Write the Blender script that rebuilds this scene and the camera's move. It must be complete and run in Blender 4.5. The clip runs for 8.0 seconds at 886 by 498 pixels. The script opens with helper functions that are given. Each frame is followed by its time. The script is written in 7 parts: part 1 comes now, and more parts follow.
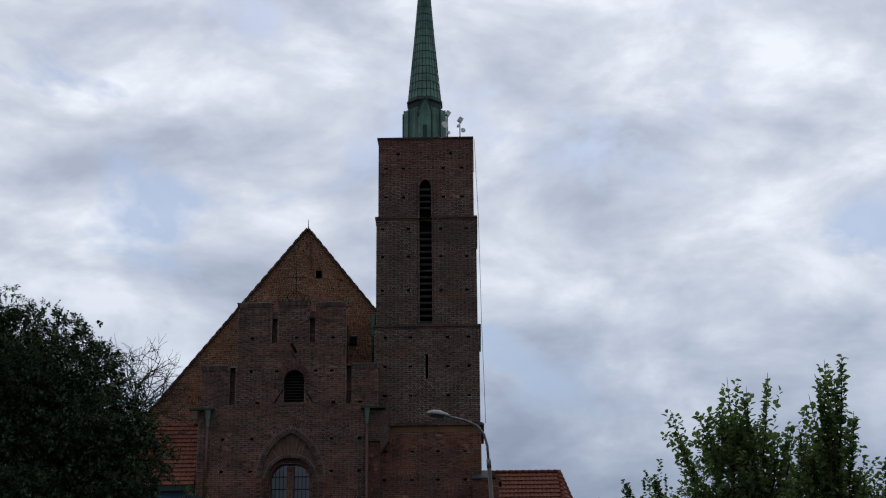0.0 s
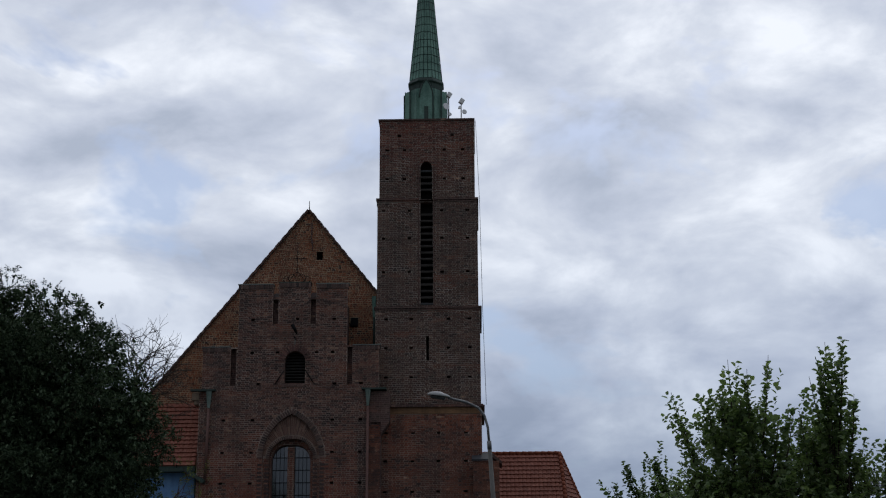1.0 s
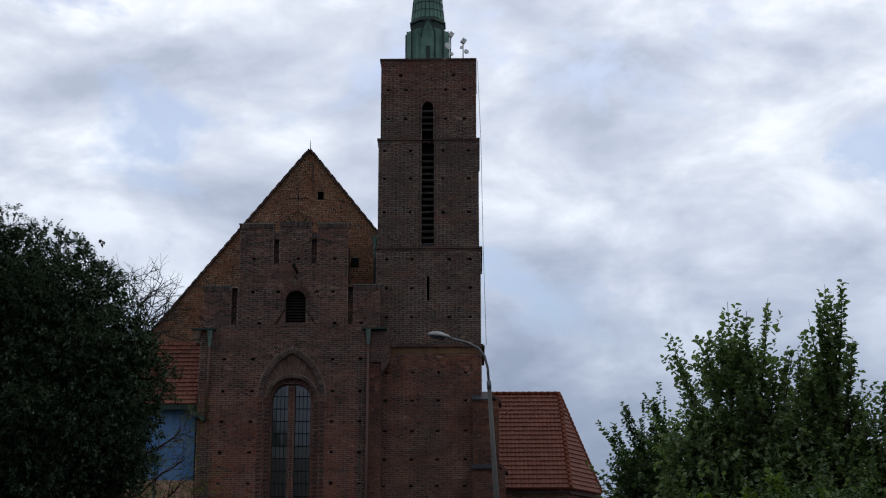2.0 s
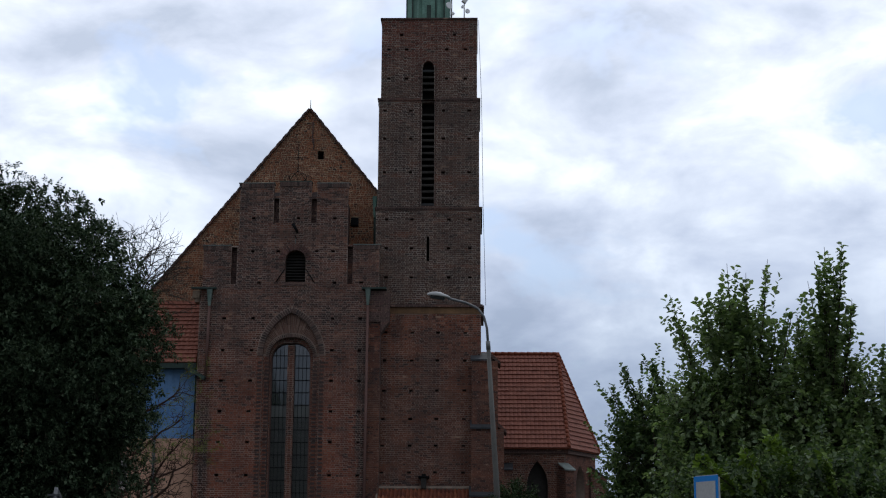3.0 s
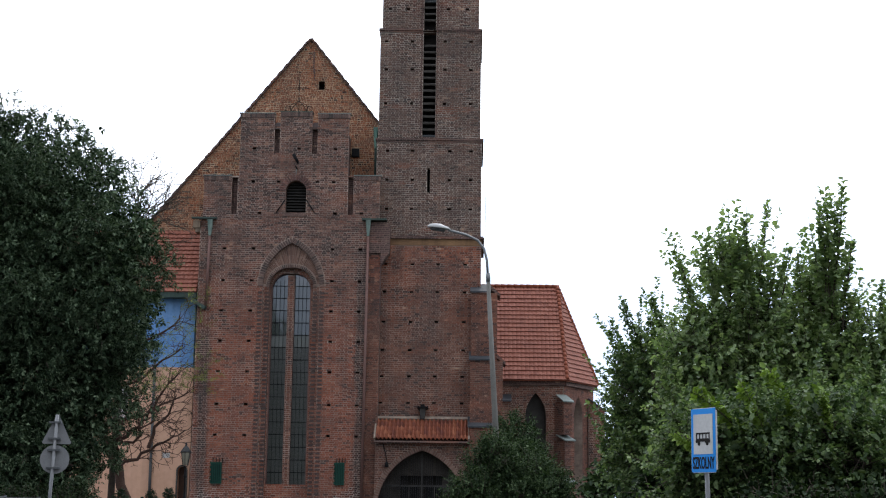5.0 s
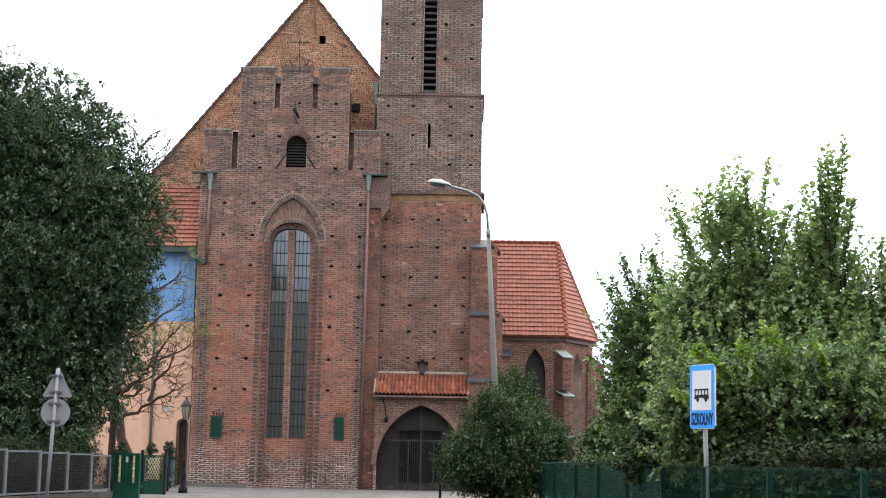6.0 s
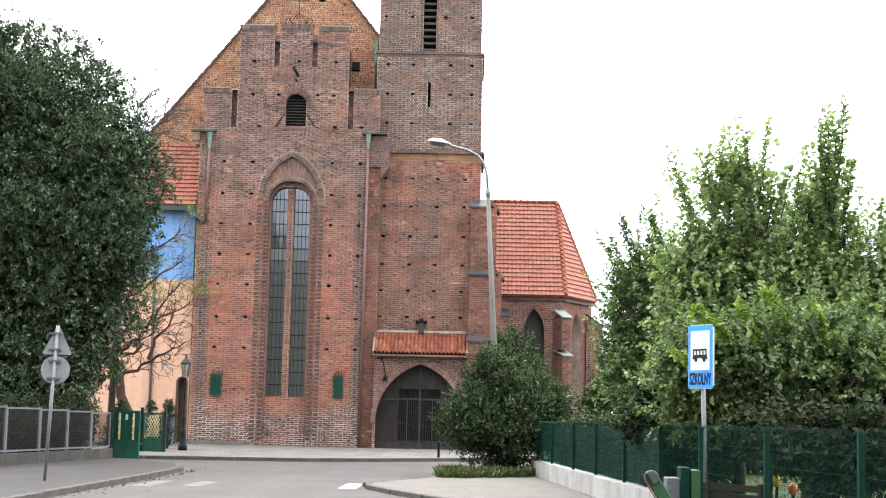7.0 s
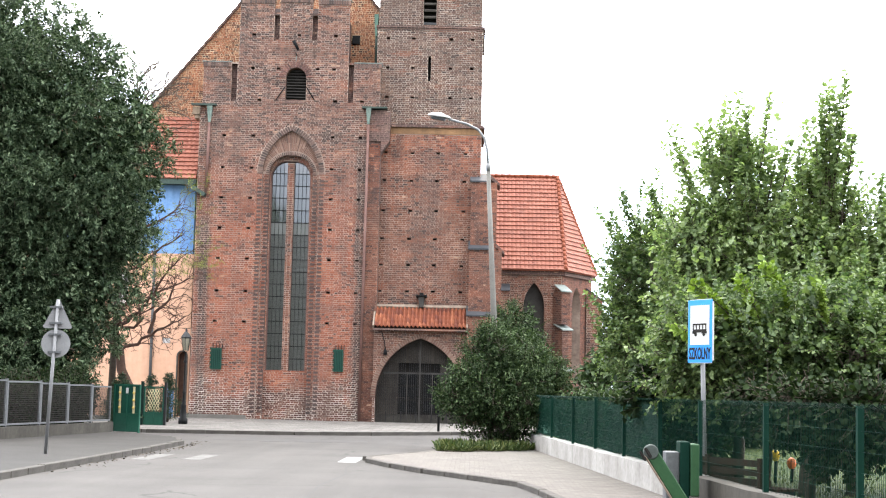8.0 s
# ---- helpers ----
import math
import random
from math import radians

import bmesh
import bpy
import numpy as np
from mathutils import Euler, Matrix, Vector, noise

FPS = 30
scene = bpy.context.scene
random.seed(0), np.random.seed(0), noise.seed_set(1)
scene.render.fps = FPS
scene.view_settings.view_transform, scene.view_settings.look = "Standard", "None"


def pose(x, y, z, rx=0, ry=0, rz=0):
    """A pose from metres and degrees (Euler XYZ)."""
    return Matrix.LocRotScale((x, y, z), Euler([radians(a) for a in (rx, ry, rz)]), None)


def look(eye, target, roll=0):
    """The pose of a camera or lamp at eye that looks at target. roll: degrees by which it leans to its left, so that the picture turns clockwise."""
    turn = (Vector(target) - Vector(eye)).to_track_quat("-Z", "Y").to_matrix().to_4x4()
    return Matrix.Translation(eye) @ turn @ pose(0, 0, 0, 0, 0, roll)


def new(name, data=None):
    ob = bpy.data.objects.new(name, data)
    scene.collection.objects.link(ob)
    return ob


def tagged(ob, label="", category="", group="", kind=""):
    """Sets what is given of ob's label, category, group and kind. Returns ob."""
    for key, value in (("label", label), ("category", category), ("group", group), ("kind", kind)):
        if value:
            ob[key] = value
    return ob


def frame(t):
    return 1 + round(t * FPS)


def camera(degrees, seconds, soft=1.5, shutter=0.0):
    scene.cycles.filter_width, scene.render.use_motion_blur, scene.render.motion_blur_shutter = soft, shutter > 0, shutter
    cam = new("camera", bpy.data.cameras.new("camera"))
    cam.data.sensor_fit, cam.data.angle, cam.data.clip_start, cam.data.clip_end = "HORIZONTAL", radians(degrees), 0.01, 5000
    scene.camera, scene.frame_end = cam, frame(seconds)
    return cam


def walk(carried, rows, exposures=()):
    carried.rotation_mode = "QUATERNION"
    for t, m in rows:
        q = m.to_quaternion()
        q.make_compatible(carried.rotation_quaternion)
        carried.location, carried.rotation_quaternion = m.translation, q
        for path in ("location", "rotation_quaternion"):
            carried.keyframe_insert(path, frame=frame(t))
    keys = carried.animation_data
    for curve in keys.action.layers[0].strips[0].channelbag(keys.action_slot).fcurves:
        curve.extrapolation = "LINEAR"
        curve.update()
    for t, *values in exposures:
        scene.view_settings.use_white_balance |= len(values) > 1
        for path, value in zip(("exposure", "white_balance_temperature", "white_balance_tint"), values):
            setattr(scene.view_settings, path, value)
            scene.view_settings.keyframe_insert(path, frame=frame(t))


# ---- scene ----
# The camera stands on the pavement of a side street, 71 m from a brick church, and tilts down.
cam = camera(33.2, 8.0, soft=1.15)
EYE = (0.0, 0.0, 1.6)
ROWS = [  # seconds, yaw, pitch, roll
    (0.0, 1.360, 16.929, 0.448),
    (0.5, 1.356, 16.795, 0.393),
    (1.0, 1.363, 16.223, 0.323),
    (1.5, 1.352, 15.046, 0.165),
    (2.0, 1.310, 13.928, 0.001),
    (3.5, 1.213, 11.857, -0.429),
    (4.0, 1.199, 11.329, -0.538),
    (4.5, 1.176, 10.623, -0.652),
    (6.0, 1.129, 8.059, -1.035),
    (6.5, 1.101, 7.315, -1.166),
    (7.0, 1.079, 6.493, -1.266),
    (7.5, 1.079, 6.037, -1.335),
    (8.0, 1.075, 5.503, -1.337),
]
EXPOSURES = [(0.0, -1.21, 6280, 9), (2.0, -1.02, 6280, 9), (3.5, -0.52, 6250, 8), (4.5, 0.22, 6300, 8), (6.0, 1.87, 6850, 9), (6.5, 2.2, 7000, 9), (8.0, 2.63, 7050, 9)]
walk(cam, [(t, pose(*EYE, 90 + pitch, roll, yaw)) for t, yaw, pitch, roll in ROWS], EXPOSURES)

# ---- sky and light: bright overcast with thin blue gaps, the veiled sun behind the church ----
SUN_EL, SUN_AZ = radians(48), radians(4)
world = bpy.data.worlds.new("overcast_sky")
scene.world = world
world.use_nodes = True


class G:
    """A short way to write node graphs."""

    def __init__(self, tree):
        self.t = tree
        tree.nodes.clear()

    def n(self, kind, ins=None, **props):
        node = self.t.nodes.new(kind)
        for k, v in props.items():
            setattr(node, k, v)
        for k, v in (ins or {}).items():
            if isinstance(v, bpy.types.NodeSocket):
                self.t.links.new(v, node.inputs[k])
            else:
                node.inputs[k].default_value = v
        return node

    def math(self, op, a, b=0.0, clamp=False):
        return self.n("ShaderNodeMath", {0: a, 1: b}, operation=op, use_clamp=clamp).outputs[0]

    def mix(self, fac, a, b, blend="MIX"):
        node = self.n("ShaderNodeMix", {0: fac, 6: a, 7: b}, data_type="RGBA", blend_type=blend)
        return node.outputs[2]

    def ramp(self, fac, stops, interp="LINEAR"):
        node = self.n("ShaderNodeValToRGB", {0: fac})
        node.color_ramp.interpolation = interp
        while len(node.color_ramp.elements) < len(stops):
            node.color_ramp.elements.new(0.5)
        for e, (p, c) in zip(node.color_ramp.elements, stops):
            e.position = p
            e.color = c if len(c) == 4 else (*c, 1)
        return node.outputs[0]

    def noise(self, vec, scale, detail=4, rough=0.55, dist=0.0):
        return self.n("ShaderNodeTexNoise", {"Vector": vec, "Scale": scale, "Detail": detail, "Roughness": rough, "Distortion": dist}).outputs[0]

    def coords(self, name="Object"):
        return self.n("ShaderNodeTexCoord").outputs[name]

    def scaled(self, vec, s, loc=(0, 0, 0)):
        return self.n("ShaderNodeMapping", {0: vec, 1: loc, 3: s}).outputs[0]


def grey(v):
    return (v, v, v, 1)


g = G(world.node_tree)
sky = g.n("ShaderNodeTexSky", sky_type="NISHITA", sun_disc=False, sun_elevation=SUN_EL, sun_rotation=SUN_AZ, air_density=1.2, dust_density=2.0)
blue = g.mix(1.0, sky.outputs[0], (0.10, 0.107, 0.122, 1), "MULTIPLY")
way = g.coords("Generated")
billow = g.noise(g.scaled(way, (8.0, 8.0, 15.0), (3.1, 0.4, 1.7)), 1.0, 9, 0.55, 0.25)
broad = g.noise(g.scaled(way, (3.0, 3.0, 6.0), (7.7, 2.0, 0.3)), 1.0, 3, 0.5)
tone = g.math("ADD", g.math("MULTIPLY", billow, 0.78), g.math("MULTIPLY", broad, 0.22))
cloud = g.ramp(tone, [(0.37, (0.66, 0.72, 0.86)), (0.46, (0.85, 0.90, 1.04)), (0.53, (1.03, 1.07, 1.18)), (0.62, (1.36, 1.38, 1.45))])
gaps = g.noise(g.scaled(way, (7.0, 7.0, 12.0), (1.2, 5.3, 2.2)), 1.0, 5, 0.55, 0.4)
open_sky = g.ramp(gaps, [(0.57, grey(0)), (0.66, grey(0.85))])
# thin cloud glows round the hidden sun behind the church, thick cloud darkens away from it
sunward = g.n("ShaderNodeVectorMath", {0: way, 1: (math.sin(SUN_AZ) * math.cos(SUN_EL), math.cos(SUN_AZ) * math.cos(SUN_EL), math.sin(SUN_EL))}, operation="DOT_PRODUCT").outputs["Value"]
thin_cloud = g.ramp(g.math("ADD", g.math("MULTIPLY", sunward, 0.5), 0.5), [(0.15, grey(0.64)), (0.5, grey(0.78)), (0.85, grey(1.44)), (1.0, grey(1.58))])
# an overcast sky is dimmer and bluer towards the horizon
height = g.n("ShaderNodeSeparateXYZ", {0: way}).outputs[2]
low_sky = g.ramp(height, [(0.0, (0.42, 0.475, 0.56)), (0.12, (0.53, 0.59, 0.67)), (0.20, (0.77, 0.81, 0.87)), (0.30, (0.98, 0.99, 1.0)), (0.5, grey(1.0))])
clouds = g.mix(1.0, g.mix(open_sky, cloud, blue), thin_cloud, "MULTIPLY")
back = g.n("ShaderNodeBackground", {0: g.mix(1.0, clouds, low_sky, "MULTIPLY"), 1: 1.0})
g.n("ShaderNodeOutputWorld", {0: back.outputs[0]})

sun = new("sun", bpy.data.lights.new("sun", "SUN"))
sun.data.energy, sun.data.angle, sun.data.color = 0.5, radians(14), (1.0, 0.97, 0.92)
sun.matrix_world = look((0, 0, 50), (-math.sin(SUN_AZ) * 50, -math.cos(SUN_AZ) * 50, 50 - 50 * math.tan(SUN_EL)))


# ---- materials ----
def material(name, build):
    mat = bpy.data.materials.new(name)
    mat.use_nodes = True
    gr = G(mat.node_tree)
    out = gr.n("ShaderNodeOutputMaterial")
    gr.t.links.new(build(gr), out.inputs[0])
    return mat


def bsdf(gr, color, rough=0.8, bump=None, strength=0.3, dist=0.02, **more):
    ins = {"Base Color": color, "Roughness": rough}
    ins.update({k.replace("_", " "): v for k, v in more.items()})
    if bump is not None:
        ins["Normal"] = gr.n("ShaderNodeBump", {"Strength": strength, "Distance": dist, "Height": bump}).outputs[0]
    return gr.n("ShaderNodeBsdfPrincipled", ins).outputs[0]


def wall_vector(gr):
    """(along the wall, up) for upright walls of either direction."""
    geo = gr.n("ShaderNodeNewGeometry")
    sep = gr.n("ShaderNodeSeparateXYZ", {0: geo.outputs["Position"]})
    nrm = gr.n("ShaderNodeSeparateXYZ", {0: geo.outputs["True Normal"]})
    side = gr.math("GREATER_THAN", gr.math("ABSOLUTE", nrm.outputs[0]), 0.75)
    along = gr.math("ADD", sep.outputs[0], gr.math("MULTIPLY", side, gr.math("SUBTRACT", sep.outputs[1], sep.outputs[0])))
    return gr.n("ShaderNodeCombineXYZ", {0: along, 1: sep.outputs[2], 2: 0.0}).outputs[0], sep.outputs[2]


def foot_zone(gr, vec, z):
    """Where the foot of the wall was repointed with lime."""
    rag = gr.math("ADD", z, gr.math("MULTIPLY", gr.math("SUBTRACT", gr.noise(gr.scaled(vec, (0.45, 0.5, 1)), 1.0, 4, 0.6), 0.5), 3.6))
    return gr.math("MULTIPLY", gr.math("SUBTRACT", 2.1, rag), 1.4, True)


def brick_mat(name, low, high, change, soot=0.5, mortar=None, lime=True, mottled=0.0, runs=()):
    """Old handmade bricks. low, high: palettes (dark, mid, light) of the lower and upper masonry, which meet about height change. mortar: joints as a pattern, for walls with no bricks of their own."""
    def build(gr):
        vec, z = wall_vector(gr)
        soft_tone = gr.noise(gr.scaled(vec, (3.0, 4.5, 1)), 1.0, 6, 0.72)
        cluster = gr.noise(gr.scaled(vec, (0.55, 0.9, 1), (3.0, 7.0, 0)), 1.0, 7, 0.68)
        if mortar:
            br = gr.n("ShaderNodeTexBrick", {"Vector": vec, "Color1": grey(0), "Color2": grey(1), "Mortar": grey(0.5), "Scale": 1.0, "Mortar Size": 0.009, "Mortar Smooth": 0.35, "Bias": 0.0, "Brick Width": 0.24, "Row Height": 0.098}, offset=0.5, squash=0.75, squash_frequency=3)
            each = br.outputs[0]
        else:
            each = gr.math("FRACT", gr.math("ADD", gr.n("ShaderNodeNewGeometry").outputs["Random Per Island"], gr.n("ShaderNodeObjectInfo").outputs["Random"]))
        per = gr.math("ADD", gr.math("MULTIPLY", each, 0.78), gr.math("MULTIPLY", gr.math("SUBTRACT", soft_tone, 0.46), 0.5))
        per = gr.math("ADD", per, gr.math("MULTIPLY", gr.math("SUBTRACT", cluster, 0.46), 1.1), True)
        burnt, pale = (0.045, 0.028, 0.024), (0.44, 0.28, 0.19)
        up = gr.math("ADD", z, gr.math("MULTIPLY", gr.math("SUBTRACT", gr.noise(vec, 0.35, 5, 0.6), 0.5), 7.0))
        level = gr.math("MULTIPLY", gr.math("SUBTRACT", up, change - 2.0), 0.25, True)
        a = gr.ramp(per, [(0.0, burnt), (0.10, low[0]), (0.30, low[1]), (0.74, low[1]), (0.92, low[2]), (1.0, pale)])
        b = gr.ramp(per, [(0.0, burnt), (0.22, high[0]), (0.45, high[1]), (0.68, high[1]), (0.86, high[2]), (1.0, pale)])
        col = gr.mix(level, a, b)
        # rain streaks and soot
        streak = gr.noise(gr.scaled(vec, (1.1, 0.16, 1)), 1.0, 6, 0.65)
        dirt = gr.ramp(streak, [(0.46, grey(0)), (0.66, grey(soot))])
        col = gr.mix(dirt, col, (0.05, 0.037, 0.034, 1))
        patch = gr.noise(vec, 0.8, 5, 0.6)
        col = gr.mix(gr.ramp(patch, [(0.55, grey(0)), (0.75, grey(0.35))]), col, (0.30, 0.17, 0.12, 1))
        # courses replaced in bands with fresher bricks
        band = gr.noise(gr.scaled(vec, (0.35, 1.5, 1)), 1.0, 4, 0.6)
        col = gr.mix(gr.ramp(band, [(0.56, grey(0)), (0.66, grey(0.45))]), col, (0.27, 0.098, 0.055, 1))
        col = gr.mix(gr.ramp(band, [(0.34, grey(0.4)), (0.44, grey(0))]), col, (0.085, 0.052, 0.045, 1))
        for x0, half, top in runs:  # black runs left by leaking pipes
            off = gr.math("ADD", gr.math("SUBTRACT", gr.n("ShaderNodeSeparateXYZ", {0: vec}).outputs[0], x0), gr.math("MULTIPLY", gr.math("SUBTRACT", gr.noise(gr.scaled(vec, (1.5, 0.5, 1)), 1.0, 4, 0.6), 0.5), 0.7))
            near = gr.math("MULTIPLY", gr.math("SUBTRACT", 1.0, gr.math("MULTIPLY", gr.math("ABSOLUTE", off), 1.0 / half), True), 2.0, True)
            below = gr.math("MULTIPLY", gr.math("SUBTRACT", top, z), 0.8, True)
            wet = gr.math("MULTIPLY", gr.math("MULTIPLY", near, below), gr.ramp(gr.noise(gr.scaled(vec, (5.0, 2.0, 1)), 1.0, 5, 0.7), [(0.3, grey(0.35)), (0.6, grey(1.0))]))
            col = gr.mix(wet, col, (0.035, 0.028, 0.026, 1))
        if mottled:
            col = gr.mix(gr.ramp(gr.noise(vec, 7.5, 5, 0.7), [(0.42, grey(mottled)), (0.56, grey(0))]), col, (0.07, 0.04, 0.028, 1))
        # weathering in ragged level strips, and pits
        strip = gr.noise(gr.scaled(vec, (1.8, 4.0, 1), (5.0, 1.0, 0)), 1.0, 6, 0.75)
        col = gr.mix(0.4, col, gr.ramp(strip, [(0.34, grey(0.45)), (0.47, grey(0.95)), (0.55, grey(1.05)), (0.68, grey(1.7))]), "MULTIPLY")
        grain = gr.noise(vec, 13.0, 5, 0.7)
        col = gr.mix(0.5, col, gr.ramp(grain, [(0.3, grey(0.4)), (0.5, grey(1.0)), (0.72, grey(1.5))]), "MULTIPLY")
        chip = gr.noise(gr.scaled(vec, (7.0, 13.0, 1)), 1.0, 2, 0.5)
        col = gr.mix(gr.ramp(chip, [(0.66, grey(0)), (0.72, grey(0.6))]), col, (0.42, 0.30, 0.23, 1))
        col = gr.mix(gr.ramp(chip, [(0.27, grey(0.65)), (0.33, grey(0))]), col, (0.04, 0.027, 0.024, 1))
        if lime:  # sooty bricks in the repointed foot
            sooty = gr.ramp(gr.noise(gr.scaled(vec, (0.3, 0.6, 1), (1.3, 0.0, 0)), 1.0, 4, 0.6), [(0.4, grey(0.15)), (0.56, grey(0.85))])
            col = gr.mix(gr.math("MULTIPLY", foot_zone(gr, vec, z), sooty), col, (0.062, 0.030, 0.024, 1))
        height = gr.math("MULTIPLY", grain, 0.5)
        if mortar:
            col = gr.mix(br.outputs[1], col, (*mortar, 1))
            height = gr.math("SUBTRACT", height, br.outputs[1])
        return bsdf(gr, col, 0.9, height, 0.6, 0.015)
    return material(name, build)


def mortar_mat(name, dark, light, lime=True):
    """Recessed joints: old sandy mortar, washed out here and there, white where it was renewed at the foot."""
    def build(gr):
        vec, z = wall_vector(gr)
        f = gr.math("ADD", gr.math("MULTIPLY", gr.noise(gr.scaled(vec, (0.5, 0.8, 1)), 1.0, 6, 0.65), 0.7), gr.math("MULTIPLY", gr.noise(vec, 4.0, 5, 0.7), 0.3))
        col = gr.ramp(f, [(0.36, dark), (0.62, light)])
        if lime:
            col = gr.mix(foot_zone(gr, vec, z), col, gr.ramp(gr.noise(vec, 1.7, 5, 0.7), [(0.36, (0.20, 0.165, 0.14)), (0.52, (0.60, 0.55, 0.49))]))
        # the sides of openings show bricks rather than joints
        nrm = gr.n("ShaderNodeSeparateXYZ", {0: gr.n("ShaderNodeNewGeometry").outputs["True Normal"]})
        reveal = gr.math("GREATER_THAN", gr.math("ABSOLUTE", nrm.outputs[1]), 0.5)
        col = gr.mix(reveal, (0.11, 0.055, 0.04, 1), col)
        return bsdf(gr, col, 0.95, gr.noise(vec, 30.0, 3, 0.6), 0.4, 0.01)
    return material(name, build)


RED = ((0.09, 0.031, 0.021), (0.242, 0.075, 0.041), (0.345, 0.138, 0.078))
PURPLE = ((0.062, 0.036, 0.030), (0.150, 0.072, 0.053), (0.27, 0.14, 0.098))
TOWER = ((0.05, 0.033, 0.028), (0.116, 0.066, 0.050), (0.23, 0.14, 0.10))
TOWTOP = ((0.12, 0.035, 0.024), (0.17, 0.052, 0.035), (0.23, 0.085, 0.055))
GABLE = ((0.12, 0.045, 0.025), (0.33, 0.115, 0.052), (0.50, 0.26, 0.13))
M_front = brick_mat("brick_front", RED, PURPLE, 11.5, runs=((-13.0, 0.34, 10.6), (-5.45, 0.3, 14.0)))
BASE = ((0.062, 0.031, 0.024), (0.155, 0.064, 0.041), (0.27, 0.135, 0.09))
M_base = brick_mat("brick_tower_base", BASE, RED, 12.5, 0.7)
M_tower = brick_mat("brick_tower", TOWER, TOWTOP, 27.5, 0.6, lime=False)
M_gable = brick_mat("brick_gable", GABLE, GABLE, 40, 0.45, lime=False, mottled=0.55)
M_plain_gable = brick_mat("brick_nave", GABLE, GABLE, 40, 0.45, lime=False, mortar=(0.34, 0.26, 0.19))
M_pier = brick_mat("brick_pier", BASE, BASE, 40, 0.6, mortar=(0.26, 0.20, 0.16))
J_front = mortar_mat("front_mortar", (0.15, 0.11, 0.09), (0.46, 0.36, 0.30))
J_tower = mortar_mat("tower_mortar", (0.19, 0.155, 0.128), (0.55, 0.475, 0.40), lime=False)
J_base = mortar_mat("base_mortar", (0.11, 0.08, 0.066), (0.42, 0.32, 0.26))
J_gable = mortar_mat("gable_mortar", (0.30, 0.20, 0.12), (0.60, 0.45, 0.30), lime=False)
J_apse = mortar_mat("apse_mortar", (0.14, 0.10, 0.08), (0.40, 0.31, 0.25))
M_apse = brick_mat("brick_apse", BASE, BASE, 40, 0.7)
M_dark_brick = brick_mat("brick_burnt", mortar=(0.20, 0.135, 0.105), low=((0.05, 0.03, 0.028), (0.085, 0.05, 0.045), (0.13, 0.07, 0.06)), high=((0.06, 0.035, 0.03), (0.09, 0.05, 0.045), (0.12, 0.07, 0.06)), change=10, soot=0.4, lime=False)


def speckled(name, dark, light, scale, rough=0.85, bump=0.25, dist=0.01, fine=None, metallic=0.0, streaks=0.0, gloss=0.22):
    """A mottled surface with stains at a large scale and grain at a small one."""
    def build(gr):
        vec = gr.coords()
        big = gr.noise(vec, scale, 5, 0.6)
        small = gr.noise(vec, fine or scale * 14, 4, 0.65)
        f = gr.math("ADD", gr.math("MULTIPLY", big, 0.6), gr.math("MULTIPLY", small, 0.4))
        col = gr.ramp(f, [(0.35, dark), (0.65, light)])
        if streaks:
            run = gr.noise(gr.scaled(vec, (3.0, 3.0, 0.22)), 1.0, 5, 0.65)
            col = gr.mix(gr.ramp(run, [(0.48, grey(0)), (0.72, grey(streaks))]), col, tuple(0.4 * c for c in dark) + (1,))
        return bsdf(gr, col, rough, small, bump, dist, Metallic=metallic, Specular_IOR_Level=0.5 if metallic else gloss)
    return material(name, build)


def asphalt_build(gr):
    """Worn asphalt: wheel tracks along the street, wandering cracks, oil spots and grit."""
    vec = gr.n("ShaderNodeNewGeometry").outputs["Position"]
    big = gr.noise(vec, 0.35, 5, 0.6)
    small = gr.noise(vec, 30, 4, 0.65)
    tracks = gr.noise(gr.scaled(vec, (1.1, 0.05, 1)), 1.0, 4, 0.6)
    f = gr.math("ADD", gr.math("ADD", gr.math("MULTIPLY", big, 0.4), gr.math("MULTIPLY", small, 0.3)), gr.math("MULTIPLY", tracks, 0.3))
    col = gr.ramp(f, [(0.36, (0.031, 0.0285, 0.0265)), (0.64, (0.060, 0.056, 0.052))])
    bent = gr.n("ShaderNodeVectorMath", {0: vec, 1: gr.n("ShaderNodeTexNoise", {"Vector": vec, "Scale": 0.8, "Detail": 5}).outputs[1]}, operation="ADD").outputs[0]
    edge = gr.n("ShaderNodeTexVoronoi", {"Vector": bent, "Scale": 0.23}, feature="DISTANCE_TO_EDGE").outputs[0]
    crack = gr.math("MULTIPLY", gr.ramp(edge, [(0.0, grey(0.8)), (0.010, grey(0))]), gr.ramp(gr.noise(vec, 0.5, 3, 0.5), [(0.45, grey(0)), (0.55, grey(1))]))
    col = gr.mix(crack, col, (0.012, 0.011, 0.010, 1))
    spot = gr.noise(vec, 1.6, 4, 0.7)
    col = gr.mix(gr.ramp(spot, [(0.62, grey(0)), (0.74, grey(0.5))]), col, (0.022, 0.021, 0.020, 1))
    return bsdf(gr, col, 0.9, small, 0.35, 0.008, Specular_IOR_Level=0.22)


M_asphalt = material("asphalt", asphalt_build)


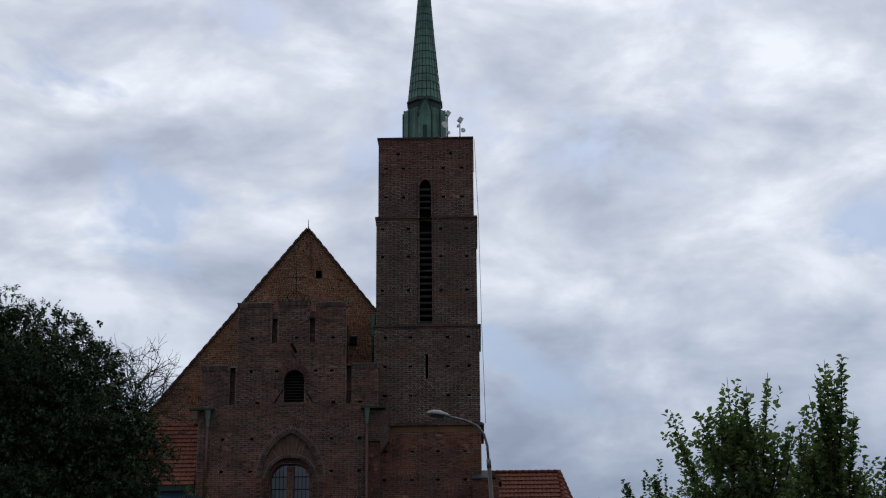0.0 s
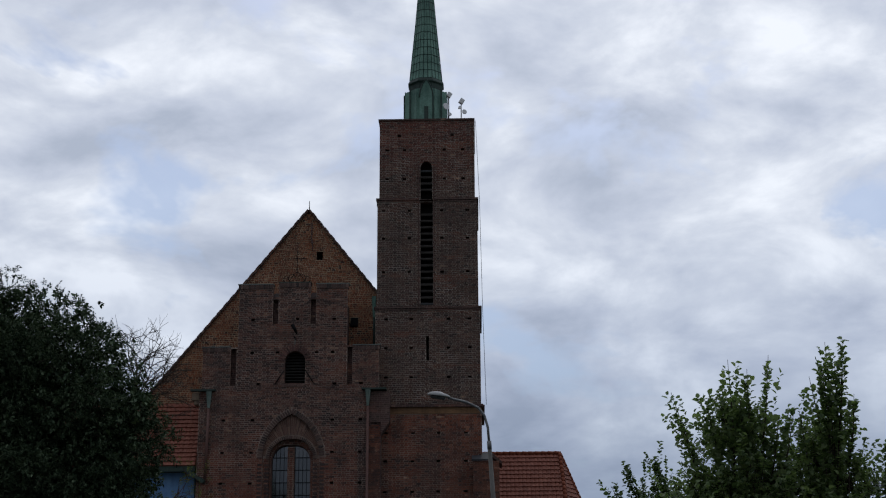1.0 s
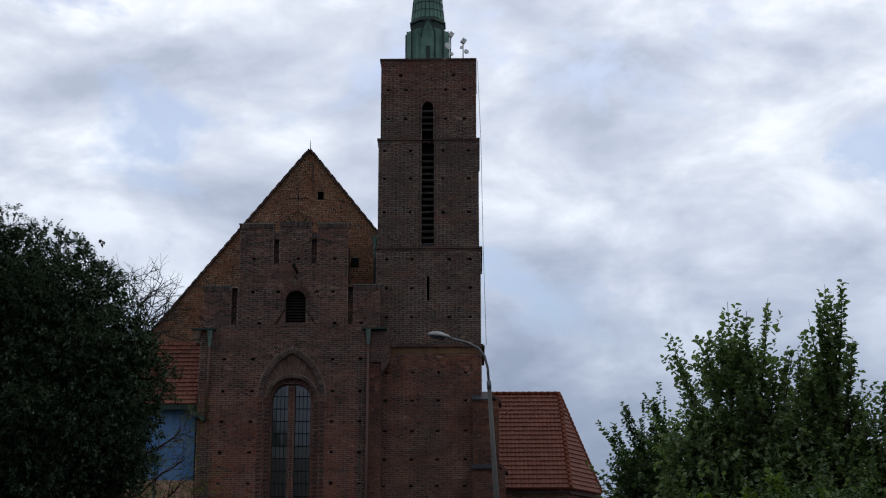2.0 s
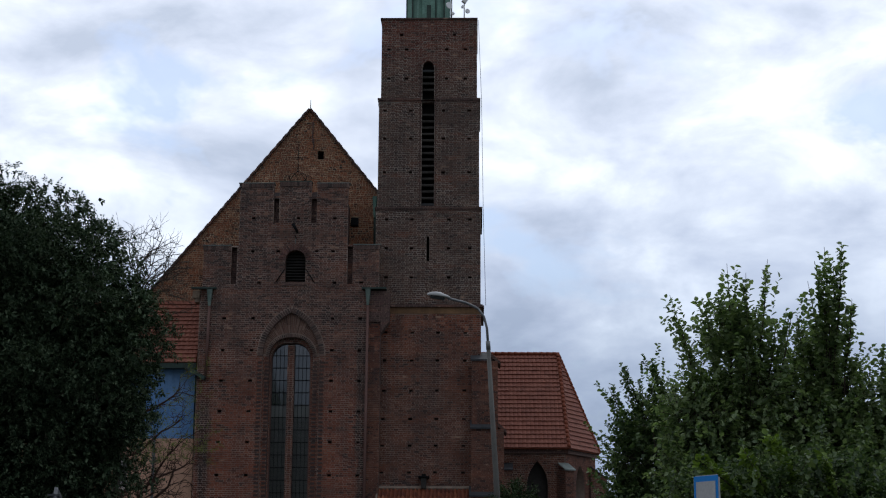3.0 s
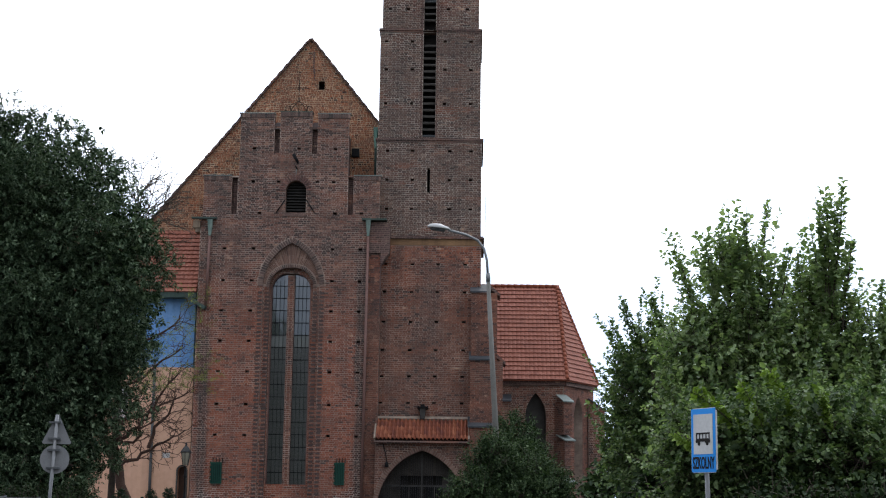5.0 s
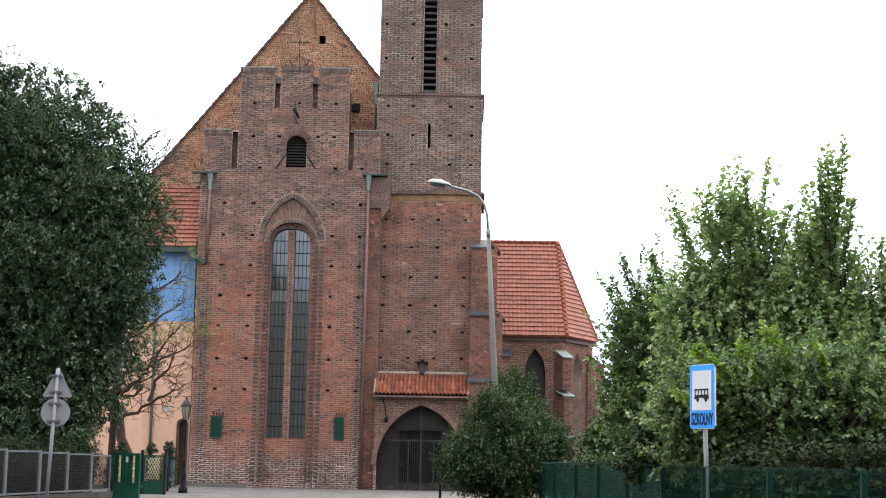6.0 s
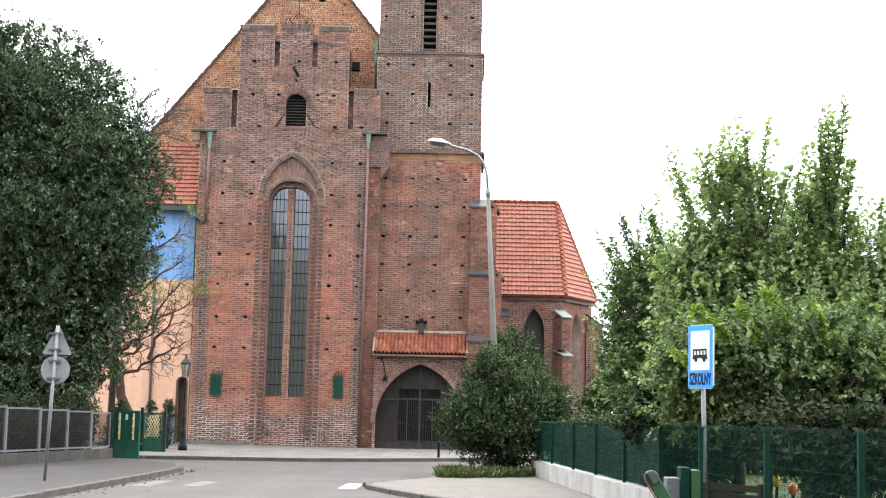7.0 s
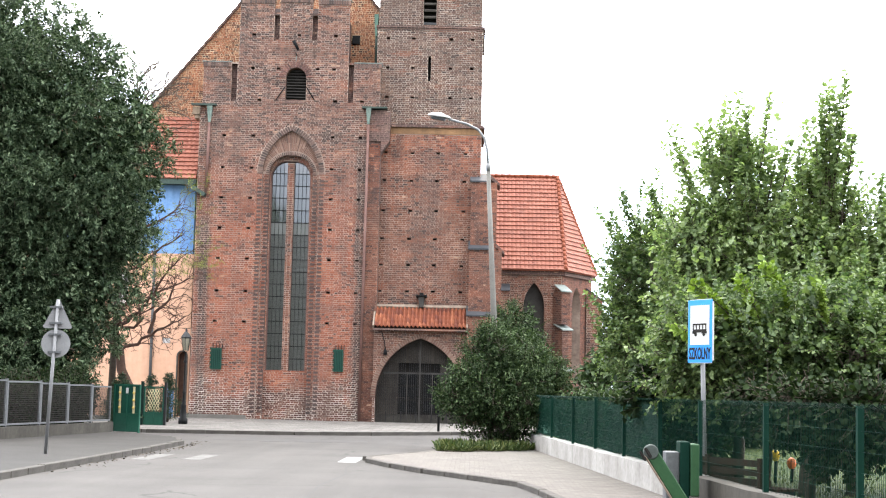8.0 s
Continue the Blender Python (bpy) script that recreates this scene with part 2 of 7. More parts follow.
def paving_mat(name, wide, deep, tones, joint, gap=0.006):
    """Laid paving units of one size with sand in their joints."""
    def build(gr):
        vec = gr.n("ShaderNodeNewGeometry").outputs["Position"]
        br = gr.n("ShaderNodeTexBrick", {"Vector": vec, "Color1": grey(0), "Color2": grey(1), "Mortar": grey(0.5), "Scale": 1.0, "Mortar Size": gap, "Mortar Smooth": 0.3, "Bias": 0.0, "Brick Width": wide, "Row Height": deep}, offset=0.5)
        stain = gr.noise(vec, 0.9, 6, 0.65)
        f = gr.math("ADD", gr.math("MULTIPLY", br.outputs[0], 0.35), gr.math("MULTIPLY", stain, 0.65))
        col = gr.ramp(f, [(0.25, tones[0]), (0.5, tones[1]), (0.75, tones[2])])
        col = gr.mix(br.outputs[1], col, (*joint, 1))
        return bsdf(gr, col, 0.9, gr.math("SUBTRACT", gr.noise(vec, 25, 4, 0.6), br.outputs[1]), 0.35, 0.008, Specular_IOR_Level=0.22)
    return material(name, build)


M_paver = paving_mat("concrete_pavers", 0.2, 0.1, ((0.066, 0.058, 0.052), (0.092, 0.083, 0.075), (0.12, 0.108, 0.097)), (0.055, 0.047, 0.039))
M_flags = paving_mat("stone_flags", 0.62, 0.62, ((0.075, 0.070, 0.063), (0.11, 0.103, 0.094), (0.15, 0.14, 0.127)), (0.045, 0.040, 0.034), 0.02)
M_paving = speckled("paving", (0.0135, 0.0126, 0.0112), (0.0275, 0.0257, 0.0233), 0.7, 0.9, 0.3, 0.008, 25)
M_slab = speckled("pale_stone_paving", (0.075, 0.07, 0.063), (0.135, 0.126, 0.114), 1.2, 0.9, 0.3, 0.008, 25)
M_kerb = speckled("kerb_concrete", (0.034, 0.031, 0.0275), (0.078, 0.072, 0.064), 2.5, 0.9, 0.4, 0.01)
M_concrete = speckled("old_concrete", (0.024, 0.0225, 0.018), (0.06, 0.055, 0.046), 0.8, 0.9, 0.4, 0.01, streaks=0.5)
M_whitewash = speckled("whitewashed_wall", (0.19, 0.18, 0.166), (0.36, 0.35, 0.33), 0.9, 0.85, 0.3, 0.01, streaks=0.3)
M_paint_line = speckled("worn_road_paint", (0.06, 0.058, 0.056), (0.21, 0.21, 0.205), 1.6, 0.7, 0.2, 0.004, 22)
M_paint_faint = speckled("almost_gone_paint", (0.042, 0.040, 0.038), (0.115, 0.113, 0.108), 1.8, 0.8, 0.2, 0.004, 9)
M_grass = speckled("grass_ground", (0.014, 0.027, 0.007), (0.034, 0.055, 0.015), 0.8, 0.95, 0.7, 0.05, 30)
M_soil = speckled("dry_soil", (0.045, 0.038, 0.028), (0.085, 0.072, 0.055), 0.8, 0.95, 0.5, 0.03)
M_copper = speckled("green_copper", (0.09, 0.18, 0.145), (0.23, 0.40, 0.32), 0.9, 0.6, 0.2, 0.01, streaks=0.6)
M_copper_dark = speckled("blackened_copper", (0.025, 0.04, 0.035), (0.06, 0.09, 0.075), 0.8, 0.6, 0.2, 0.01)
M_zinc = speckled("weathered_zinc", (0.055, 0.06, 0.064), (0.11, 0.116, 0.12), 1.2, 0.55, 0.15, 0.005)
M_cap = speckled("weathered_copper_cap", (0.04, 0.05, 0.046), (0.085, 0.10, 0.092), 1.5, 0.7, 0.15, 0.005)
M_pale_zinc = speckled("pale_verdigris_cap", (0.12, 0.15, 0.14), (0.24, 0.27, 0.25), 1.5, 0.6, 0.15, 0.005)
M_verdigris = speckled("streaked_verdigris", (0.07, 0.105, 0.09), (0.21, 0.27, 0.235), 3.0, 0.6, 0.15, 0.005, streaks=0.6)
M_rust_pipe = speckled("brown_downpipe", (0.10, 0.055, 0.045), (0.17, 0.095, 0.08), 1.0, 0.6, 0.1, 0.004)
# near-black, also for sheets that stand in for the shade inside openings
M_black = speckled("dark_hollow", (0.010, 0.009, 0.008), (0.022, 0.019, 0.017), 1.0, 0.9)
M_iron = speckled("black_iron", (0.005, 0.0055, 0.006), (0.013, 0.0135, 0.0145), 2.0, 0.55, 0.1, 0.003, gloss=0.1)
M_lampiron = speckled("grey_cast_iron", (0.011, 0.0115, 0.012), (0.024, 0.025, 0.026), 3.0, 0.5, 0.1, 0.003)
M_louvre = speckled("tarred_slats", (0.022, 0.021, 0.02), (0.05, 0.047, 0.043), 2.0, 0.8, 0.2, 0.004)
M_slat = speckled("weathered_slats", (0.05, 0.045, 0.04), (0.11, 0.10, 0.09), 2.0, 0.8, 0.2, 0.004)
M_sandstone = speckled("sandstone", (0.16, 0.12, 0.085), (0.29, 0.22, 0.16), 1.2, 0.9, 0.3, 0.01, streaks=0.7)
M_ochre = speckled("ochre_render_band", (0.15, 0.088, 0.05), (0.29, 0.165, 0.085), 0.9, 0.9, 0.2, 0.01, streaks=0.5)
M_pink = speckled("apricot_render", (0.50, 0.30, 0.20), (0.62, 0.38, 0.27), 0.35, 0.9, 0.2, 0.01, streaks=0.2)
M_blue = speckled("blue_render", (0.10, 0.23, 0.48), (0.21, 0.37, 0.62), 0.6, 0.85, 0.2, 0.01, streaks=0.3)
M_white = speckled("white_paint", (0.36, 0.36, 0.355), (0.50, 0.50, 0.49), 2.0, 0.6, 0.1, 0.003)
M_bright = speckled("fresh_white_plastic", (0.74, 0.74, 0.74), (0.84, 0.84, 0.84), 2.0, 0.4, 0.02, 0.002)
M_shutter = speckled("green_shutter_paint", (0.003, 0.034, 0.024), (0.008, 0.058, 0.040), 1.2, 0.5, 0.1, 0.003)
M_green_paint = speckled("green_gate_paint", (0.006, 0.050, 0.032), (0.014, 0.085, 0.055), 1.2, 0.5, 0.1, 0.003)
M_green_dark = speckled("dark_green_paint", (0.001, 0.011, 0.008), (0.002, 0.018, 0.0135), 1.2, 0.75, 0.1, 0.003)
M_fence = speckled("fence_green", (0.002, 0.016, 0.011), (0.004, 0.026, 0.018), 1.2, 0.6, 0.1, 0.003, gloss=0.06)
M_yellow = speckled("yellow_paint", (0.45, 0.33, 0.08), (0.60, 0.46, 0.14), 3.0, 0.6, 0.1, 0.003)
M_cream = speckled("cream_paint", (0.42, 0.37, 0.22), (0.55, 0.49, 0.30), 3.0, 0.6, 0.1, 0.003)
M_steel = speckled("galvanised_steel", (0.12, 0.125, 0.13), (0.19, 0.195, 0.20), 3.0, 0.55, 0.05, 0.002, metallic=0.12)
M_pole = speckled("weathered_pole_concrete", (0.09, 0.086, 0.078), (0.15, 0.145, 0.132), 1.6, 0.85, 0.2, 0.004)
M_signblue = speckled("sign_blue", (0.01, 0.20, 0.58), (0.015, 0.23, 0.64), 2.0, 0.4, 0.02, 0.001)
M_wood = speckled("brown_bench_wood", (0.012, 0.007, 0.005), (0.026, 0.015, 0.010), 3.0, 0.65, 0.2, 0.003, gloss=0.06)
M_bark = speckled("bark", (0.035, 0.028, 0.022), (0.09, 0.073, 0.057), 3.0, 0.95, 0.8, 0.02, 25)
M_redbark = speckled("reddish_bark", (0.036, 0.021, 0.016), (0.09, 0.052, 0.038), 3.0, 0.95, 0.6, 0.02, 25)
M_limed = speckled("limed_mortar", (0.14, 0.105, 0.08), (0.27, 0.215, 0.17), 3.0, 0.9, 0.3, 0.01)
M_clay = speckled("clay_ridge", (0.17, 0.045, 0.022), (0.25, 0.075, 0.04), 1.5, 0.8, 0.3, 0.01)
M_bin_side = speckled("bin_green", (0.012, 0.045, 0.018), (0.022, 0.068, 0.028), 2.0, 0.5, 0.08, 0.002)
M_orange = speckled("orange_plastic", (0.60, 0.14, 0.04), (0.72, 0.20, 0.06), 2.0, 0.4, 0.05, 0.002)
M_lemon = speckled("yellow_plastic", (0.68, 0.44, 0.03), (0.80, 0.55, 0.05), 2.0, 0.4, 0.05, 0.002)
M_tenement = speckled("tenement_render", (0.14, 0.13, 0.115), (0.22, 0.205, 0.185), 0.2, 0.9, 0.2, 0.01, streaks=0.4)


def tile_mat(name, dark, mid, light):
    def build(gr):
        isl = gr.n("ShaderNodeNewGeometry").outputs["Random Per Island"]
        rnd = gr.n("ShaderNodeObjectInfo").outputs["Random"]
        mixv = gr.math("FRACT", gr.math("ADD", isl, rnd))
        col = gr.ramp(mixv, [(0.0, dark), (0.4, mid), (0.7, mid), (1.0, light)])
        vec = gr.coords("Object")
        stain = gr.noise(vec, 0.9, 5, 0.65)
        col = gr.mix(gr.ramp(stain, [(0.5, grey(0)), (0.75, grey(0.45))]), col, tuple(0.45 * c for c in dark) + (1,))
        grain = gr.noise(vec, 22, 3, 0.6)
        col = gr.mix(0.3, col, gr.ramp(grain, [(0.3, grey(0.5)), (0.7, grey(1))]), "MULTIPLY")
        return bsdf(gr, col, 0.75, grain, 0.25, 0.006)
    return material(name, build)


M_tile = tile_mat("clay_tile", (0.215, 0.066, 0.039), (0.245, 0.078, 0.046), (0.275, 0.095, 0.058))
M_header = tile_mat("coping_header", (0.045, 0.032, 0.028), (0.11, 0.066, 0.053), (0.20, 0.125, 0.098))
M_fan = tile_mat("fan_brick", (0.10, 0.05, 0.036), (0.19, 0.10, 0.07), (0.30, 0.19, 0.14))
M_slate = speckled("dark_slate", (0.028, 0.030, 0.034), (0.055, 0.058, 0.063), 2.0, 0.65, 0.15, 0.005)
M_tile_old = tile_mat("old_pantile", (0.12, 0.028, 0.014), (0.21, 0.055, 0.022), (0.30, 0.10, 0.045))
M_tooth = tile_mat("burnt_header", (0.035, 0.022, 0.02), (0.055, 0.035, 0.03), (0.09, 0.055, 0.045))
M_voussoir = tile_mat("arch_brick", (0.065, 0.035, 0.03), (0.13, 0.062, 0.052), (0.24, 0.115, 0.09))


def leaf_mat(name, dark, mid, light, rough=0.5, through_light=0.25, gloss=0.3):
    def build(gr):
        isl = gr.n("ShaderNodeNewGeometry").outputs["Random Per Island"]
        clump = gr.noise(gr.coords(), 0.8, 3, 0.6)
        f = gr.math("ADD", gr.math("MULTIPLY", isl, 0.6), gr.math("MULTIPLY", clump, 0.4))
        col = gr.ramp(f, [(0.2, dark), (0.5, mid), (0.8, light)])
        shade = bsdf(gr, col, rough, Specular_IOR_Level=gloss)
        glow = gr.n("ShaderNodeBsdfTranslucent", {0: gr.mix(1.0, col, (1.0, 1.1, 0.62, 1), "MULTIPLY")}).outputs[0]
        return gr.n("ShaderNodeMixShader", {0: through_light, 1: shade, 2: glow}).outputs[0]
    return material(name, build)


M_leaf_dark = leaf_mat("oak_leaf", (0.008, 0.018, 0.008), (0.044, 0.074, 0.038), (0.145, 0.192, 0.115), 0.66, 0.10, 0.14)
M_leaf_bush = leaf_mat("bush_leaf", (0.008, 0.018, 0.007), (0.028, 0.050, 0.020), (0.075, 0.110, 0.048), 0.72, 0.15, 0.14)
# darkened copy of bush_leaf: the shade under trees is put into its colour
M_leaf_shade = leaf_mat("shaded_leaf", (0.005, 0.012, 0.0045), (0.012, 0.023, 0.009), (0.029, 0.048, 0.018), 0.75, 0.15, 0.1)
M_leaf_light = leaf_mat("hazel_leaf", (0.085, 0.132, 0.058), (0.160, 0.222, 0.098), (0.26, 0.325, 0.16), 0.5, 0.46)
M_leaf_mid = leaf_mat("lime_leaf", (0.036, 0.065, 0.026), (0.084, 0.132, 0.052), (0.185, 0.245, 0.105), 0.55, 0.38)
M_leaf_young = leaf_mat("young_leaf", (0.08, 0.13, 0.022), (0.15, 0.23, 0.035), (0.22, 0.32, 0.055), 0.6, 0.3)
M_leaf_willow = leaf_mat("willow_leaf", (0.10, 0.13, 0.03), (0.17, 0.20, 0.05), (0.25, 0.28, 0.08), 0.5, 0.35)
M_needle = leaf_mat("spruce_needle", (0.012, 0.03, 0.018), (0.025, 0.05, 0.028), (0.05, 0.085, 0.04), 0.6, 0.1)
M_blade = leaf_mat("grass_blade", (0.022, 0.040, 0.010), (0.055, 0.085, 0.022), (0.13, 0.14, 0.055), 0.6, 0.25)


def glass_mat(name="leaded_glass", low=(0.018, 0.022, 0.021), high=(0.045, 0.052, 0.048), ior=2.2, rough=0.10):
    """Leaded church glass: dark within, glossy and slightly uneven outside."""
    def build(gr):
        vec = gr.coords()
        wave = gr.noise(vec, 2.2, 3, 0.5)
        pane = gr.n("ShaderNodeNewGeometry").outputs["Random Per Island"]
        col = gr.mix(pane, (*low, 1), (*high, 1))
        return bsdf(gr, col, rough, wave, 0.10, 0.02, IOR=ior)
    return material(name, build)


M_glass = glass_mat()
M_glass_low = glass_mat("dusty_glass", (0.035, 0.042, 0.037), (0.075, 0.085, 0.075), 1.9, 0.3)


# ---- mesh helpers ----
def part(name, bm, mat, parent=None, label="", kind=""):
    me = bpy.data.meshes.new(name)
    bm.to_mesh(me)
    bm.free()
    me.materials.append(mat)
    ob = new(name, me)
    if parent is not None:
        ob.parent = parent
    return tagged(ob, label, kind=kind)


def thing(name, label, category, at=(0, 0, 0), group="", kind=""):
    ob = new(name)
    ob.location = at
    ob.empty_display_size = 0.2
    return tagged(ob, label, category, group, kind)


def box(bm, x0, x1, y0, y1, z0, z1, m=None):
    vs = [bm.verts.new((x, y, z)) for x in (x0, x1) for y in (y0, y1) for z in (z0, z1)]
    for f in ((0, 1, 3, 2), (4, 6, 7, 5), (0, 4, 5, 1), (2, 3, 7, 6), (0, 2, 6, 4), (1, 5, 7, 3)):
        bm.faces.new([vs[i] for i in f])
    if m is not None:
        for v in vs:
            v.co = m @ v.co
    return bm


def boxes(*dims):
    bm = bmesh.new()
    for d in dims:
        box(bm, *d)
    return bm


def slab(outer, holes, y0, y1):
    """A wall in the xz plane from y0 (front) to y1, with openings right through it."""
    bm = bmesh.new()
    edges = []
    for loop in (outer, *holes):
        vs = [bm.verts.new((x, y0, z)) for x, z in loop]
        edges += [bm.edges.new((vs[i], vs[(i + 1) % len(vs)])) for i in range(len(vs))]
    bmesh.ops.triangle_fill(bm, edges=edges, use_beauty=True, use_dissolve=False)
    front = list(bm.faces)
    ret = bmesh.ops.extrude_face_region(bm, geom=front)
    for v in ret["geom"]:
        if isinstance(v, bmesh.types.BMVert):
            v.co.y = y1
    bmesh.ops.recalc_face_normals(bm, faces=bm.faces)
    return bm


def rect(x0, x1, z0, z1):
    return [(x0, z0), (x1, z0), (x1, z1), (x0, z1)]


def pointed(cx, half, foot, spring, apex, n=10):
    """A pointed arch opening: two arcs from the springing to the apex."""
    rise = apex - spring
    r = (half * half + rise * rise) / (2 * half)
    a_end = math.atan2(rise, r - half)
    pts = [(cx - half, foot), (cx + half, foot)]
    pts += [(cx + half - r + r * math.cos(a), spring + r * math.sin(a)) for a in (a_end * i / n for i in range(n))]
    pts += [(cx, apex)]
    pts += [(cx - half + r - r * math.cos(a), spring + r * math.sin(a)) for a in (a_end * i / n for i in range(n - 1, -1, -1))]
    return pts


def round_top(cx, half, foot, spring, n=14):
    return [(cx - half, foot), (cx + half, foot)] + [(cx + half * math.cos(math.pi * i / n), spring + half * math.sin(math.pi * i / n)) for i in range(n + 1)]


def tube(bm, pts, radii, sides=8, cap=True):
    """A tapered tube along points."""
    rings = []
    for i, p in enumerate(pts):
        p = Vector(p)
        d = (Vector(pts[min(i + 1, len(pts) - 1)]) - Vector(pts[max(i - 1, 0)])).normalized()
        q = d.to_track_quat("Z", "Y")
        r = radii[i] if isinstance(radii, (list, tuple)) else radii
        rings.append([bm.verts.new(p + q @ Vector((r * math.cos(2 * math.pi * k / sides), r * math.sin(2 * math.pi * k / sides), 0))) for k in range(sides)])
    for a, b in zip(rings, rings[1:]):
        for k in range(sides):
            f = bm.faces.new((a[k], a[(k + 1) % sides], b[(k + 1) % sides], b[k]))
            f.smooth = True
    if cap:
        bm.faces.new(rings[0][::-1])
        bm.faces.new(rings[-1])
    return bm


def lathe(bm, x, y, profile, sides=12, smooth=True):
    """A turned form: profile is (radius, height) from the foot up."""
    rings = [[bm.verts.new((x + r * math.cos(2 * math.pi * k / sides + math.pi / sides), y + r * math.sin(2 * math.pi * k / sides + math.pi / sides), z)) for k in range(sides)] for r, z in profile]
    for a, b in zip(rings, rings[1:]):
        for k in range(sides):
            bm.faces.new((a[k], a[(k + 1) % sides], b[(k + 1) % sides], b[k])).smooth = smooth
    bm.faces.new(rings[0][::-1])
    bm.faces.new(rings[-1])
    return bm


def mesh_from(name, verts, faces, mat, parent=None, label="", kind=""):
    me = bpy.data.meshes.new(name)
    me.from_pydata(verts, [], faces)
    me.materials.append(mat)
    ob = new(name, me)
    if parent is not None:
        ob.parent = parent
    return tagged(ob, label, kind=kind)


def wire_panel(w, h, step_x, step_z, r):
    bm = bmesh.new()
    n, m = int(w / step_x), int(h / step_z)
    for i in range(1, n):
        x = w * i / n
        box(bm, x - r, x + r, -r, r, 0, h)
    for j in range(1, m):
        z = h * j / m
        box(bm, 0, w, -r * 1.6, r * 0.6, z - r, z + r)
    return bm


def mesh_at(x, y, z, w, h, step=0.06, r=0.0032):
    bm = wire_panel(w, h, step, step, r)
    bm.transform(Matrix.Translation((x, y, z)))
    return bm


# ---- brickwork ----
def spans(loop, z):
    """Where the level z runs inside a closed outline of (x, z)."""
    xs = sorted(x0 + (z - z0) * (x1 - x0) / (z1 - z0) for (x0, z0), (x1, z1) in zip(loop, loop[1:] + loop[:1]) if (z0 <= z) != (z1 <= z))
    return list(zip(xs[::2], xs[1::2]))


def without(runs, gap):
    a, b = gap
    out = []
    for x0, x1 in runs:
        if b <= x0 or a >= x1:
            out.append((x0, x1))
        else:
            out += [(x0, a)] if a - x0 > 0.03 else []
            out += [(b, x1)] if x1 - b > 0.03 else []
    return out


BRICK_MESHES = {}


def brickwork(owner, outline, holes, y, mat, joint=0.021, course=0.098, bond=(0.26, 0.135), proud=0.014, rough=0.006, turn=None, pieces=None):
    """Courses of single bricks before a wall face at y: stretchers and headers in turn, cut at edges and openings. pieces: (x0, x1, z0, z1), where each whole brick is an object of its own."""
    rnd = random.Random(int(1000 * abs(outline[0][0])) + int(100 * y))
    top, z, row = max(p[1] for p in outline), min(p[1] for p in outline), 0
    period = sum(bond)
    verts, faces, singles = [], [], 0
    while z < top - 0.03:
        h = min(course, top - z) - joint
        mid = z + h / 2
        runs = spans(outline, mid)
        for hole in holes:
            for gap in spans(hole, mid):
                runs = without(runs, gap)
        for x0, x1 in runs:
            shift = (row % 2) * period * 0.5 + rnd.uniform(-0.02, 0.02)
            k = math.floor((x0 - shift) / period)
            x = k * period + shift
            i = 0
            while x < x1:
                ln = bond[i % len(bond)] * (rnd.uniform(0.7, 1.3) if rough > 0.01 else 1.0)
                a, b = max(x, x0), min(x + ln, x1)
                x += ln
                i += 1
                if b - a < 0.05:
                    continue
                j = joint * rnd.uniform(0.35, 0.65)
                l, r, f = a + j, b - joint + j, y - proud + rnd.uniform(-rough, rough)
                sag = 0.05 * noise.noise(Vector((a * 0.8, z * 0.3, y)))
                lo, hi = z + sag + rnd.uniform(-0.009, 0.009), z + h + sag + rnd.uniform(-0.009, 0.009)
                if pieces and singles < 300 and b - a > ln - 0.002 and pieces[0] < a and b < pieces[1] and pieces[2] <= z < pieces[3]:
                    key = (round(ln, 3), mat.name)
                    if key not in BRICK_MESHES:
                        bm = boxes((-(ln - joint) / 2, (ln - joint) / 2, 0.0, 0.02, 0.0, course - joint))
                        bmesh.ops.bevel(bm, geom=[e for e in bm.edges if e.verts[0].co.y + e.verts[1].co.y < 0.01], offset=0.004, segments=1, affect="EDGES")
                        BRICK_MESHES[key] = bpy.data.meshes.new("brick")
                        bm.to_mesh(BRICK_MESHES[key])
                        bm.free()
                        BRICK_MESHES[key].materials.append(mat)
                    ob = new("brick", BRICK_MESHES[key])
                    ob.parent = owner
                    ob.matrix_local = pose((l + r) / 2, f, lo)
                    singles += 1
                    continue
                n = len(verts)
                verts += [(l, f, lo), (r, f, lo), (r, f, hi), (l, f, hi), (l, y + 0.002, lo), (r, y + 0.002, lo), (r, y + 0.002, hi), (l, y + 0.002, hi)]
                faces += [(n, n + 1, n + 2, n + 3), (n, n + 4, n + 5, n + 1), (n + 1, n + 5, n + 6, n + 2), (n + 2, n + 6, n + 7, n + 3), (n + 3, n + 7, n + 4, n)]
        z += course
        row += 1
    if turn is not None:
        verts = [tuple(turn @ Vector(v)) for v in verts]
    return mesh_from("brickwork", verts, faces, mat, owner, kind="stuff")


# ---- ground ----
KERB = 0.12
bm = bmesh.new()
ring = [bm.verts.new((1500 * math.cos(2 * math.pi * k / 32), 1500 * math.sin(2 * math.pi * k / 32), -0.02)) for k in range(32)]
bm.faces.new(ring)
tagged(part("ground", bm, M_grass), "green grass ground reaching the horizon", "ground", kind="structure")


def sheet(outline, z0, z1):
    bm = bmesh.new()
    vs = [bm.verts.new((x, y, z1)) for x, y in outline]
    f = bm.faces.new(vs)
    if f.normal.z < 0:
        f.normal_flip()
    bm.normal_update()
    ret = bmesh.ops.extrude_face_region(bm, geom=[f])
    for v in ret["geom"]:
        if isinstance(v, bmesh.types.BMVert):
            v.co.z = z0
    bmesh.ops.recalc_face_normals(bm, faces=bm.faces)
    return bm


